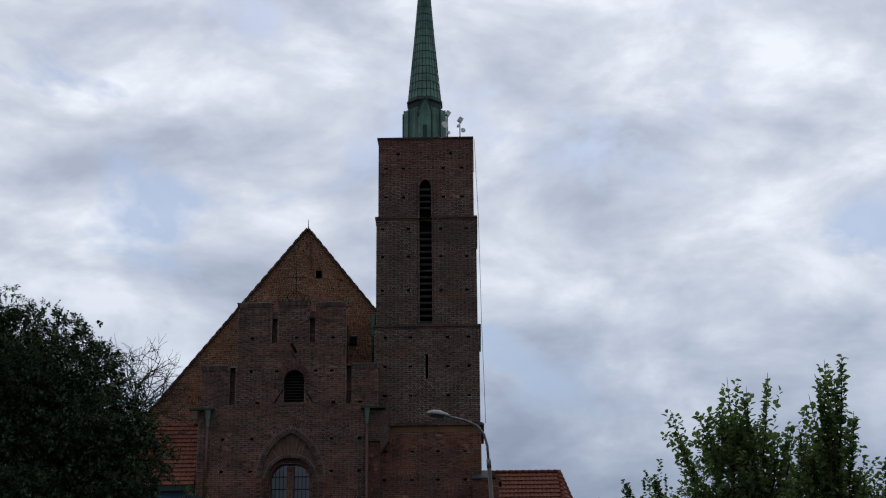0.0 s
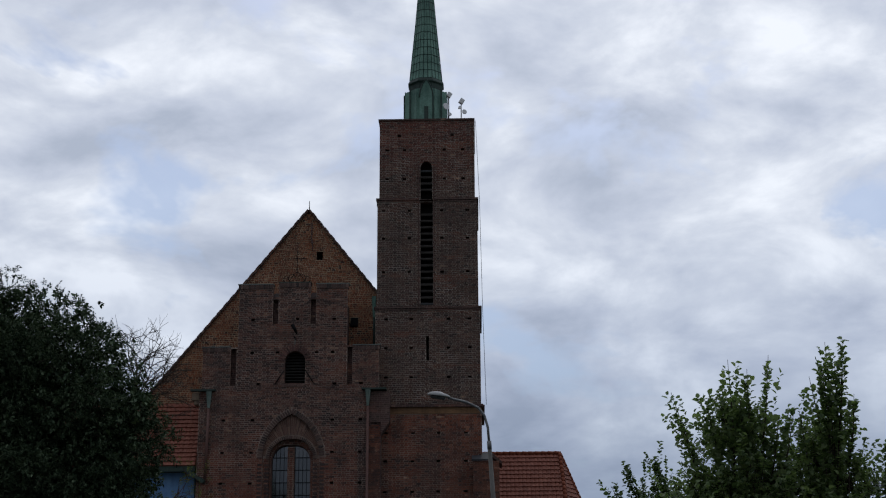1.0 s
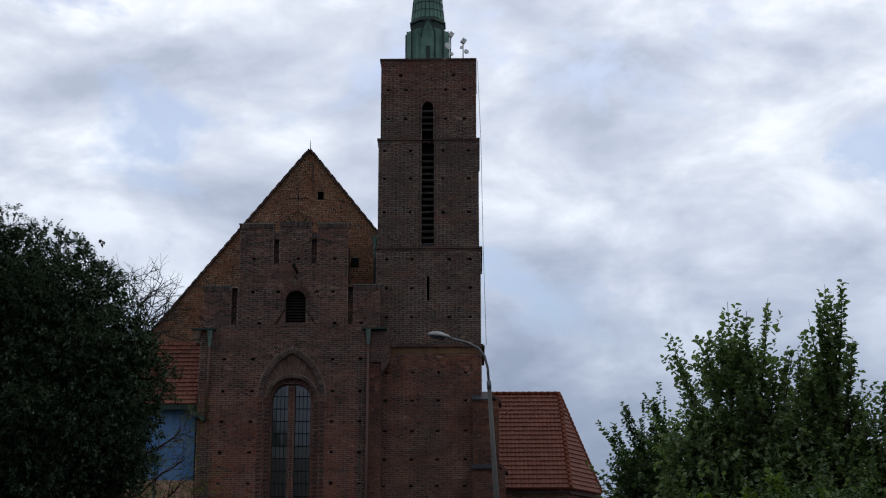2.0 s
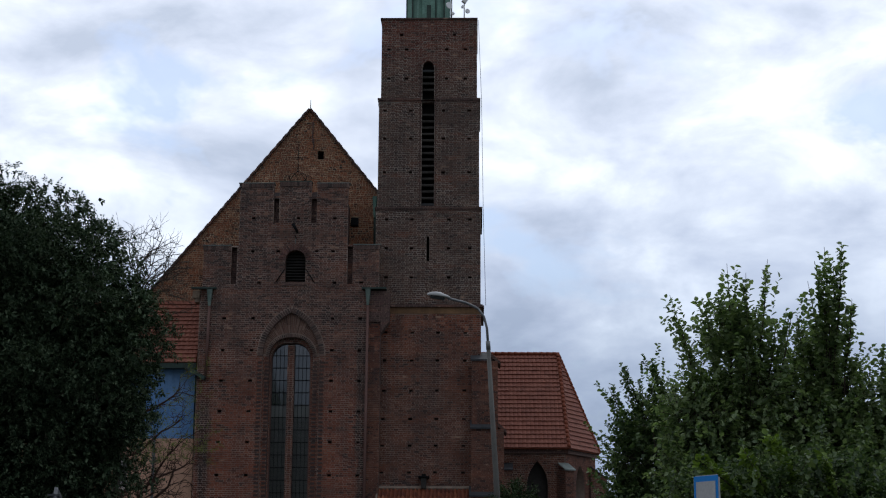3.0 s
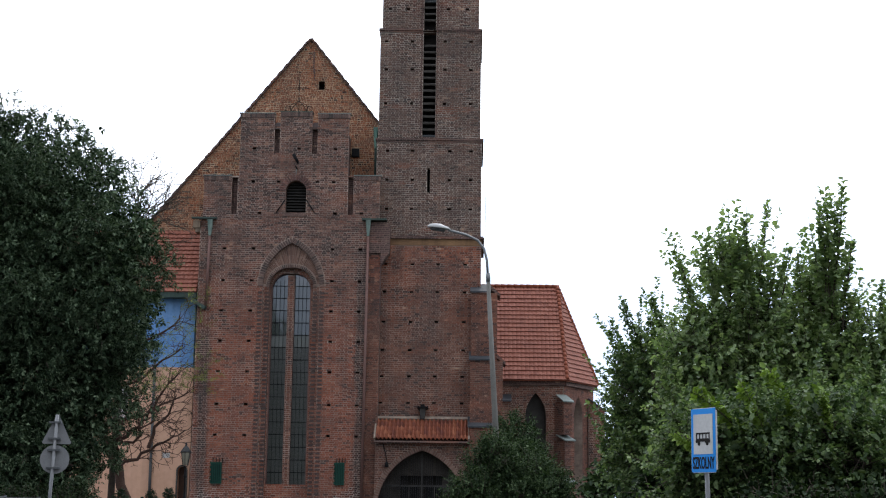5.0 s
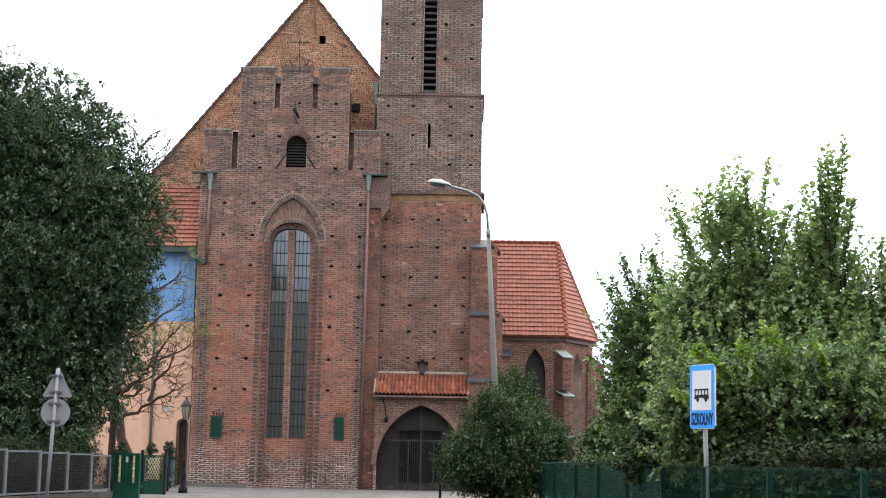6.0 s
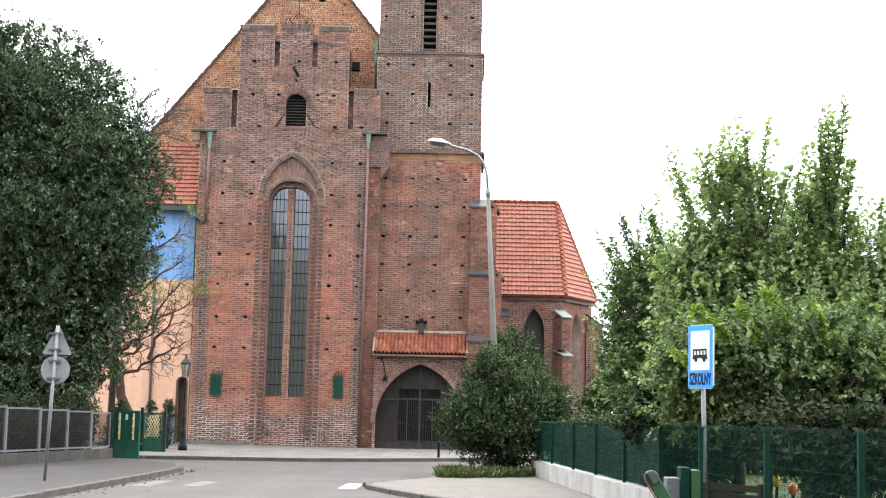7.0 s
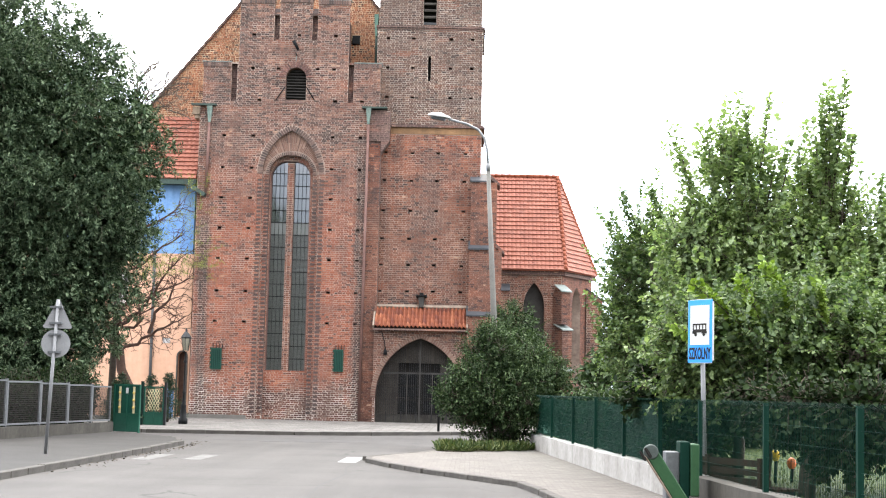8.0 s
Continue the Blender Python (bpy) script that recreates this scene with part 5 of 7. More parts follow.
M_tar = speckled("old_tar", (0.020, 0.019, 0.018), (0.034, 0.032, 0.030), 2.0, 0.8, 0.2, 0.004)
for pts, w in (([(-2.35, 21), (-2.5, 25), (-2.35, 28.5), (-2.55, 31), (-2.42, 33.2)], 0.05), ([(-7.0, 40.5), (-4.5, 41.6), (-1.8, 41.2)], 0.04), ([(-5.2, 29), (-5.0, 33), (-5.25, 38)], 0.03)):
    tagged(part("road_seam", seam(pts, w), M_tar), "dark tar seam across the worn asphalt", "road seam", "tar seams")
for cx, cy, rx, ry in ((-5.6, 46.5, 2.6, 1.4),):
    outline = [(cx + rx * math.cos(2 * math.pi * k / 18) * (1 + 0.2 * noise.noise(Vector((k, cx, 0)) * 0.7)), cy + ry * math.sin(2 * math.pi * k / 18)) for k in range(18)]
    tagged(part("road_patch", sheet(outline, -0.02, 0.002), speckled("patched_asphalt", (0.034, 0.032, 0.030), (0.056, 0.053, 0.05), 0.8, 0.9, 0.3, 0.006, 30)), "slightly darker patch of newer asphalt", "road patch", "road patches")

# ---- house beside the church ----
house = thing("house", "apricot rendered house with a blue upper wall and clay roof", "house", (-18, 74, 0))


def hpart(name, bm, mat, label=""):
    ob = part(name, bm, mat, label=label)
    ob.parent = house
    ob.matrix_parent_inverse = Matrix.Translation((18, -74, 0))
    return ob


YH = 71.7
hpart("wall", slab(rect(-26, -13.62, 0, 8.0), [round_top(-13.98, 0.20, 0.15, 3.05, 8), rect(-17.35, -16.75, 5.6, 7.1)], YH, YH + 0.5), M_pink)
hpart("upper_wall", boxes((-26, -13.66, YH + 0.01, YH + 0.5, 8.0, 11.4)), M_blue, "blue painted upper wall with faded patches")
hpart("base_band", boxes((-14.85, -14.32, YH - 0.015, YH + 0.01, 0, 1.5)), M_blue)
hpart("body", boxes((-26, -13.7, YH + 0.6, 73.2, 0, 11.3)), M_pink)
hd = hpart("door", boxes((-14.22, -13.74, YH + 0.3, YH + 0.36, 0, 3.4)), M_redbark, "dark door in a narrow arched doorway")
under(part("door_frame", slab(round_top(-13.98, 0.27, 0.1, 3.05, 8), [round_top(-13.98, 0.20, 0.12, 3.05, 8)], YH - 0.05, YH + 0.05), M_kerb), hd)
hw = hpart("window", boxes((-17.4, -16.7, YH + 0.25, YH + 0.27, 5.55, 7.15)), M_glass)
under(part("frame", boxes((-17.38, -17.28, YH + 0.18, YH + 0.25, 5.58, 7.12), (-17.1, -17.0, YH + 0.18, YH + 0.25, 5.58, 7.12), (-16.82, -16.72, YH + 0.18, YH + 0.25, 5.58, 7.12), (-17.38, -16.72, YH + 0.16, YH + 0.24, 5.58, 5.68)), M_white), hw)
under(part("sill", boxes((-17.45, -16.65, YH - 0.1, YH + 0.1, 5.5, 5.58)), M_white), hw)
hpart("downpipe", tube(bmesh.new(), [(-15.5, YH - 0.08, 8.4), (-15.48, YH - 0.08, 0.1)], 0.07, 8), M_zinc)
hpart("meter_box", boxes((-14.95, -14.6, YH - 0.05, YH, 3.65, 3.9)), M_white)
bm = slab([(-26, 11.35), (-13.55, 11.35), (-13.55, 11.6), (-26, 11.6)], [], YH - 0.55, YH + 0.3)
hpart("eave", bm, M_copper_dark)
bm = boxes((-14.15, -12.9, YH - 1.1, YH - 0.55, 11.12, 11.3))
bm.transform(Matrix.Translation((-13.7, 0, 11.2)) @ pose(0, 0, 0, 0, 32, 0) @ Matrix.Translation((13.7, 0, -11.2)))
hpart("gutter_end", bm, M_copper_dark)
HT = Matrix.Translation((18, -74, 0))
ob = tiled_plane("roof_tiles", (-24, YH - 0.55, 11.6), (-13.55, YH - 0.55, 11.6), (-13.55, 73.2, 15.0), (-24, 73.2, 15.0), 15, 44, M_tile, house)
ob.matrix_parent_inverse = HT
bm = bmesh.new()
vs = [bm.verts.new(v) for v in ((-24, YH - 0.5, 11.55), (-13.55, YH - 0.5, 11.55), (-13.55, 73.22, 14.95), (-24, 73.22, 14.95))]
bm.faces.new(vs)
hpart("roof", bm, M_clay)
# ---- fences, gate and street furniture ----
fence = thing("street_fence", "old framed wire mesh fence on a concrete footing", "fence", (-11.8, 43, KERB))
LF = [(-12.72, 34.6), (-12.38, 37.6), (-12.23, 39.1), (-12.0, 41.4), (-11.78, 43.45), (-11.58, 45.4), (-11.4, 47.1)]
FT = Matrix.Translation((11.8, -43, -KERB))


def fpart(name, bm, mat, label=""):
    ob = part(name, bm, mat, label=label)
    ob.parent = fence
    ob.matrix_parent_inverse = FT
    return ob


for k, ((ax, ay), (bx, by)) in enumerate(zip(LF, LF[1:])):
    w = math.hypot(bx - ax, by - ay)
    q = pose(ax, ay, 0, 0, 0, math.degrees(math.atan2(by - ay, bx - ax)))
    top = 1.70 - 0.03 * k
    bm = boxes((0, w, -0.12, 0.12, 0, 0.42))
    bm.transform(q)
    fpart("footing", bm, M_concrete)
    bm = boxes((0.04, w - 0.04, -0.025, 0.025, 0.46, 0.51), (0.04, w - 0.04, -0.025, 0.025, top - 0.05, top), (0.04, 0.09, -0.025, 0.025, 0.51, top - 0.05), (w - 0.09, w - 0.04, -0.025, 0.025, 0.51, top - 0.05))
    bm.transform(q)
    fpart("panel_frame", bm, M_zinc)
    bm = wire_panel(w - 0.18, top - 0.56, 0.055, 0.055, 0.0045)
    bm.transform(q @ Matrix.Translation((0.09, 0, 0.51)))
    fpart("wire_mesh", bm, M_black)
    bm = boxes((-0.03, 0.03, -0.03, 0.03, 0.42, top + 0.06))
    bm.transform(q)
    fpart("post", bm, M_zinc)


def gate_leaf(name, x0, x1, y0, y1, h, low, label, lattice):
    w = math.hypot(x1 - x0, y1 - y0)
    q = pose(x0, y0, KERB - 0.08, 0, 0, math.degrees(math.atan2(y1 - y0, x1 - x0)))
    g_ = tagged(new(name), label, "gate", "yard gate leaves")
    g_.matrix_world = q
    part("frame", boxes((0, 0.05, -0.025, 0.025, 0, h), (w - 0.05, w, -0.025, 0.025, 0, h), (0.05, w - 0.05, -0.025, 0.025, h - 0.05, h), (0.05, w - 0.05, -0.025, 0.025, low, low + 0.05)), M_green_paint, g_)
    part("kick_panel", boxes((0.05, w - 0.05, -0.008, 0.008, 0.03, low)), M_green_paint, g_)
    part("centre_bar", boxes((w / 2 - 0.02, w / 2 + 0.02, -0.022, 0.022, 0.03, h - 0.05)), M_green_paint, g_)
    if lattice:
        bm = bmesh.new()
        lw, lh = w * 0.62, h - low - 0.2
        for s in (-1, 1):
            for k in range(-6, 14):
                xa, xb = k * 0.11, k * 0.11 + s * lh * 0.6
                za, zb = 0.0, lh
                if s * (xb - xa) == 0:
                    continue
                pts = [(xa + (xb - xa) * t, t * lh) for t in np.linspace(0, 1, 13)]
                pts = [(a, b) for a, b in pts if 0 <= a <= lw]
                if len(pts) > 1:
                    tube(bm, [(w * 0.19 + pts[0][0], -0.02, low + 0.1 + pts[0][1]), (w * 0.19 + pts[-1][0], -0.02, low + 0.1 + pts[-1][1])], 0.013, 4)
        part("lattice", bm, M_cream, g_, "cream painted diamond lattice")
    else:
        for xs in (w * 0.25, w * 0.78):
            bm = boxes((xs - 0.045, xs + 0.045, -0.03, -0.02, low + 0.05, h - 0.08))
            part("ornament_strip", bm, M_cream, g_, "cream painted strip with yellow rosettes")
            for z in np.arange(low + 0.2, h - 0.1, 0.24):
                part("rosette", lathe(bmesh.new(), xs, -0.035, [(0.03, z), (0.045, z + 0.04), (0.03, z + 0.08)], 6), M_yellow, g_)
        part("sheet", boxes((0.05, w - 0.05, 0.0, 0.008, low + 0.05, h - 0.05)), M_shutter, g_)
        part("notice", boxes((w * 0.47, w * 0.56, -0.03, -0.024, h - 0.3, h - 0.12)), M_white, g_)
    return g_


gate_leaf("yard_gate", -11.82, -10.78, 49.3, 48.55, 1.58, 0.58, "dark green steel yard gate leaf with cream strips", False)
gate_leaf("yard_gate", -12.3, -11.5, 56.0, 55.8, 1.52, 0.52, "dark green yard gate leaf with cream diamond lattice", True)
bm = boxes((-12.42, -12.32, 55.95, 56.1, KERB, 1.75))
tagged(part("gate_post", bm, M_green_dark), "dark green square steel gate post", "post")
tagged(part("gate_post", boxes((-11.48, -11.40, 55.7, 55.85, KERB, 1.72)), M_lampiron), "dark steel gate post beside the lamp", "post")

# cast-iron lamp with a glazed lantern
lx, ly = -11.28, 58.5
old = tagged(part("street_lantern", lathe(bmesh.new(), lx, ly, [(0.18, KERB), (0.18, 0.3), (0.13, 0.38), (0.105, 0.8), (0.115, 0.84), (0.06, 0.92), (0.042, 1.3), (0.07, 1.34), (0.036, 1.4), (0.03, 2.5), (0.075, 2.55), (0.038, 2.62), (0.032, 2.9), (0.09, 2.96)], 12), M_iron), "old-style dark cast-iron street lantern on its post", "street lamp")
part("glazing", lathe(bmesh.new(), lx, ly, [(0.09, 3.0), (0.18, 3.48)], 6, False), speckled("lantern_glass", (0.20, 0.185, 0.14), (0.30, 0.28, 0.22), 2.0, 0.2, 0.0), old)
part("lantern_cap", lathe(bmesh.new(), lx, ly, [(0.21, 3.48), (0.22, 3.52), (0.11, 3.68), (0.05, 3.74), (0.03, 3.88)], 6, False), M_lampiron, old)
for k in range(6):
    a = 2 * math.pi * k / 6 + math.pi / 6
    part("rib", tube(bmesh.new(), [(lx + 0.105 * math.cos(a), ly + 0.105 * math.sin(a), 2.98), (lx + 0.19 * math.cos(a), ly + 0.19 * math.sin(a), 3.5)], 0.014, 4), M_lampiron, old)

# tall street lamp leaning slightly
lamp = tagged(part("street_lamp", tube(bmesh.new(), [(0.85, 44, 0.05), (0.60, 44, 4.3), (0.37, 44, 8.3)], [0.115, 0.085, 0.06], 12), M_pole), "tall leaning concrete street lamp with a curved steel arm", "street lamp")
part("collar", tube(bmesh.new(), [(0.375, 44, 8.2), (0.36, 44, 8.45)], 0.07, 10), M_steel, lamp)
arm_pts = [(0.36, 44, 8.4), (0.33, 44, 8.85), (0.24, 44, 9.2), (0.05, 44, 9.45), (-0.3, 44, 9.62), (-0.85, 44, 9.76)]
part("arm", tube(bmesh.new(), arm_pts, 0.038, 8), M_steel, lamp)
bm = bmesh.new()
bmesh.ops.create_uvsphere(bm, u_segments=16, v_segments=8, radius=1)
for v in bm.verts:
    v.co = Vector((v.co.x * 0.36, v.co.y * 0.16, max(v.co.z, -0.15) * (0.13 if v.co.x < 0.2 else 0.10)))
for f in bm.faces:
    f.smooth = True
bm.transform(pose(-1.12, 44, 9.82, 0, 8, 0))
part("lamp_head", bm, M_white, lamp, "pale grey luminaire")
bm = boxes((-0.26, 0.2, -0.11, 0.11, -0.09, -0.02))
bmesh.ops.bevel(bm, geom=list(bm.edges), offset=0.03, segments=2, affect="EDGES")
bm.transform(pose(-1.12, 44, 9.82, 0, 8, 0))
part("lens", bm, M_zinc, lamp)

# back of two traffic signs on one pole
sx, sy = -8.86, 31.2
sign = tagged(part("traffic_sign", tube(bmesh.new(), [(sx - 0.02, sy, 0.05), (sx + 0.10, sy, 3.36)], 0.035, 10), M_steel), "grey steel pole with two traffic signs seen from behind", "traffic sign")
tri = slab([(-0.30, 0.0), (-0.27, -0.03), (0.27, -0.03), (0.30, 0.0), (0.03, 0.56), (-0.03, 0.56)], [], -0.006, 0.006)
tri.transform(pose(sx + 0.10, sy - 0.05 + 0.1, 2.78, 0, 0, 18))
part("triangle_plate", tri, M_steel, sign)
disc = lathe(bmesh.new(), 0, 0, [(0.30, -0.008), (0.30, 0.008)], 28, False)
disc.transform(pose(sx + 0.08, sy + 0.05, 2.43, 90, 0, 18))
part("round_plate", disc, M_steel, sign)
for z in (2.25, 2.62, 2.86, 3.2):
    part("clamp", boxes((sx - 0.06, sx + 0.20, sy - 0.04, sy + 0.05, z - 0.02, z + 0.02)), M_zinc, sign)

# school bus stop sign
bx, by = 3.43, 22.0
stop = tagged(part("bus_stop_sign", tube(bmesh.new(), [(bx + 0.02, by, 0.02), (bx - 0.05, by, 3.0)], 0.035, 10), M_steel), "blue school bus stop sign on a grey steel pole", "bus sign")
Q = pose(bx - 0.04 - 0.03, by - 0.065, 2.58, 0, 0, -59)


def spart(name, bm, mat, label=""):
    bm.transform(Q)
    return part(name, bm, mat, stop, label)


plate = boxes((-0.28, 0.28, -0.012, 0.012, -0.47, 0.47))
bmesh.ops.bevel(plate, geom=[e for e in plate.edges if abs(e.verts[0].co.y - e.verts[1].co.y) > 0.01], offset=0.04, segments=3, affect="EDGES")
spart("rim", plate, M_white)
blue_p = boxes((-0.27, 0.27, -0.018, -0.010, -0.46, 0.46))
spart("blue_plate", blue_p, M_signblue)
spart("white_field", boxes((-0.215, 0.215, -0.024, -0.016, -0.20, 0.38)), M_white)
bm = boxes((-0.19, 0.19, -0.03, -0.022, 0.0, 0.03), (-0.19, 0.19, -0.03, -0.022, 0.10, 0.125))
for x in (-0.19, -0.10, -0.01, 0.08, 0.165):
    box(bm, x, x + 0.02, -0.03, -0.022, 0.03, 0.10)
box(bm, -0.20, -0.08, -0.03, -0.022, -0.04, 0.0)
box(bm, 0.06, 0.20, -0.03, -0.022, -0.04, 0.0)
box(bm, -0.08, 0.06, -0.03, -0.022, -0.02, 0.0)
for x in (-0.11, 0.12):
    w = lathe(bmesh.new(), 0, 0, [(0.035, -0.004), (0.035, 0.004)], 12, False)
    w.transform(pose(x, -0.026, -0.05, 90, 0, 0))
    me_ = bpy.data.meshes.new("wheel_tmp")
    w.to_mesh(me_)
    w.free()
    bm.from_mesh(me_)
    bpy.data.meshes.remove(me_)
bm.transform(Matrix.Diagonal((0.8, 1, 0.9, 1)))
spart("bus_symbol", bm, M_black)
txt = bpy.data.curves.new("word", "FONT")
txt.body, txt.size, txt.align_x, txt.align_y, txt.extrude = "SZKOLNY", 0.17, "CENTER", "CENTER", 0.002
txt.offset = 0.004
tob = new("word_source", txt)
bpy.context.view_layer.update()
me_ = bpy.data.meshes.new_from_object(tob.evaluated_get(bpy.context.evaluated_depsgraph_get()))
bpy.data.objects.remove(tob)
xs = [v.co.x for v in me_.vertices]
me_.transform(Q @ pose(0, -0.022, -0.335, 90, 0, 0) @ Matrix.Diagonal((0.49 / (max(xs) - min(xs)), 1.4, 1, 1)))
me_.materials.clear()
me_.materials.append(M_black)
word = new("word_szkolny", me_)
word.parent = stop
for z in (2.25, 2.85):
    part("clamp", boxes((bx - 0.07, bx + 0.02, by - 0.02, by + 0.05, z - 0.02, z + 0.02)), M_zinc, stop)

# whitewashed wall with the mesh fence
AX, AYY, BX, BYY = 1.84, 41.93, 3.95, 11.7
WL = math.hypot(BX - AX, BYY - AYY)
WQ = pose(AX, AYY, 0, 0, 0, math.degrees(math.atan2(BYY - AYY, BX - AX)))
for s0, s1, mat_, lab in ((0, 20.55, M_whitewash, "low whitewashed wall with flaking stained paint"), (20.56, WL, M_concrete, "low bare grey concrete fence wall")):
    bm = boxes((s0, s1, -0.14, 0.14, 0, 0.50))
    bmesh.ops.subdivide_edges(bm, edges=[e for e in bm.edges if (e.verts[0].co - e.verts[1].co).length > 3], cuts=50)
    for v in bm.verts:
        v.co += Vector((0, noise.noise(v.co * 1.3) * 0.02, noise.noise(v.co * 0.9 + Vector((7, 0, 0))) * 0.025 if v.co.z > 0.2 else 0))
    bm.transform(WQ)
    tagged(part("wall_low", bm, mat_), lab, "wall", kind="structure")
mesh_fence = thing("mesh_fence", "dark green wire mesh fence standing on the low wall", "fence", (AX, AYY, 0.5))
MT = Matrix.Translation((-AX, -AYY, -0.5))
POSTS = [0.3, 3.55, 7.5, 10.85, 14.3, 17.65, 20.6, 24.1, 27.5, 30.2]
for i, s in enumerate(POSTS):
    bm = boxes((s - 0.03, s + 0.03, -0.03, 0.03, 0.4, 1.56))
    bm.transform(WQ)
    ob = part("post", bm, M_fence, mesh_fence)
    ob.matrix_parent_inverse = MT
    if i == len(POSTS) - 1:
        break
    w = POSTS[i + 1] - s - 0.06
    bm = wire_panel(w, 1.0, 0.055, 0.2, 0.0018)
    for k in range(int(w / 0.1)):
        tube(bm, [(k * 0.1, 0, 1.0), (k * 0.1 + 0.01, -0.1, 1.06)], 0.003, 4)
    bm.transform(WQ @ Matrix.Translation((s + 0.03, 0, 0.52)))
    ob = part("mesh_panel", bm, M_fence, mesh_fence)
    ob.matrix_parent_inverse = MT


def cloth_build(gr):
    vec = gr.coords()
    shade = bsdf(gr, gr.ramp(gr.noise(vec, 2.0, 4, 0.6), [(0.3, (0.002, 0.024, 0.016)), (0.7, (0.005, 0.044, 0.03))]), 0.7)
    thin = gr.n("ShaderNodeBsdfTransparent", {0: (0.55, 0.85, 0.78, 1)}).outputs[0]
    return gr.n("ShaderNodeMixShader", {0: gr.ramp(gr.noise(vec, 1.2, 3, 0.5), [(0.3, grey(0.62)), (0.7, grey(0.8))]), 1: shade, 2: thin}).outputs[0]


M_screen = material("privacy_screen", cloth_build)
for i in range(5):
    s, e = POSTS[i], POSTS[i + 1]
    bm = boxes((s, e, 0.035, 0.042, 0.55, 1.50))
    bmesh.ops.subdivide_edges(bm, edges=[ed for ed in bm.edges if (ed.verts[0].co - ed.verts[1].co).length > 0.5], cuts=12, use_grid_fill=True)
    for v in bm.verts:
        v.co.y += 0.03 * noise.noise(v.co * 1.7)
        v.co.z -= 0.02 * math.sin(math.pi * (v.co.x - s) / (e - s))
    bm.transform(WQ)
    ob = part("privacy_screen", bm, M_screen, mesh_fence, "taut dark green privacy netting")
    ob.matrix_parent_inverse = MT

# litter bin with a tipped front flap
bn = thing("litter_bin", "green and grey steel litter bin with its flap tipped open", "litter bin", (2.85, 20.2, 0.09))
BT = Matrix.Translation((-2.85, -20.2, -0.09))


def bpart(name, bm, mat, label=""):
    bmesh.ops.bevel(bm, geom=list(bm.edges), offset=0.012, segments=1, affect="EDGES")
    ob = part(name, bm, mat, bn, label)
    ob.matrix_parent_inverse = BT
    return ob


bpart("bucket", boxes((2.62, 2.80, 20.05, 20.4, 0.2, 0.88)), M_zinc, "galvanised inner bucket")
bpart("back_post", boxes((2.80, 2.93, 20.0, 20.4, 0.09, 1.02)), M_fence)
bpart("side_panel", boxes((2.935, 3.05, 19.95, 20.42, 0.3, 0.99)), M_bin_side)
fl = boxes((-0.085, 0.085, -0.04, 0.04, 0.0, 0.86))
fl.transform(pose(2.86, 19.85, 0.16, 0, -33, 0))
bpart("flap", fl, M_bin_side, "tipped green flap with a pale edge")
fl = boxes((-0.108, -0.087, -0.06, 0.06, 0.0, 0.86))
fl.transform(pose(2.86, 19.85, 0.16, 0, -33, 0))
bpart("flap_edge", fl, M_limed)
fl = lathe(bmesh.new(), 0, 0, [(0.098, -0.06), (0.098, 0.06)], 16, True)
fl.transform(pose(2.86, 19.85, 0.16, 0, -33, 0) @ pose(0, 0, 0.86, 90, 0, 0))
bpart("flap_cap", fl, M_cap)
for dz in (-0.045, 0.035):
    fl = boxes((-0.10 + dz, -0.06 + dz, -0.075, -0.062, 0.80, 0.95))
    fl.transform(pose(2.86, 19.85, 0.16, 0, -33, 0))
    bpart("slot", fl, M_black)

# bench on the grass behind the fence
bench = thing("park_bench", "dark brown slatted wooden park bench on the grass", "bench", (3.98, 21.2, 0.0))
bench.rotation_euler = (0, 0, radians(-62))
for k, z in enumerate((0.42, 0.55, 0.68)):
    part("back_slat", boxes((-0.75, 0.75, -0.30 - 0.02 * k, -0.27 - 0.02 * k, z, z + 0.09)), M_wood, bench)
for k in range(4):
    part("seat_slat", boxes((-0.75, 0.75, -0.2 + 0.12 * k, -0.11 + 0.12 * k, 0.36, 0.39)), M_wood, bench)
for x in (-0.62, 0.55):
    part("leg", boxes((x, x + 0.06, -0.30, 0.26, 0.0, 0.36)), M_iron, bench)
    part("back_support", boxes((x, x + 0.06, -0.36, -0.30, 0.0, 0.80)), M_wood, bench)
part("arm_panel", boxes((-0.85, -0.78, -0.35, 0.28, 0.0, 0.72)), M_wood, bench)
for k, (x, y, z, m_) in enumerate(((5.58, 27.5, 0.50, M_lemon), (5.9, 27.6, 0.36, M_orange), (6.15, 27.6, 0.2, M_orange))):
    rid = tagged(new("spring_rider"), "small bright plastic playground rider on the grass", "playground toy", "playground riders")
    rid.location = (x, y, 0.09)
    bm = bmesh.new()
    bmesh.ops.create_uvsphere(bm, u_segments=10, v_segments=6, radius=1)
    for v in bm.verts:
        v.co = Vector((v.co.x * 0.09, v.co.y * 0.07, v.co.z * 0.11 + z))
    part("seat", bm, m_, rid)
    part("spring", tube(bmesh.new(), [(0, 0, 0), (0.02, 0, z - 0.05)], 0.03, 6), M_iron, rid)

tagged(part("bollard", lathe(bmesh.new(), -1.2, 56.4, [(0.05, KERB), (0.05, 0.65), (0.065, 0.67), (0.065, 0.72), (0.03, 0.75)], 10), M_iron), "slim black bollard at the kerb", "bollard")

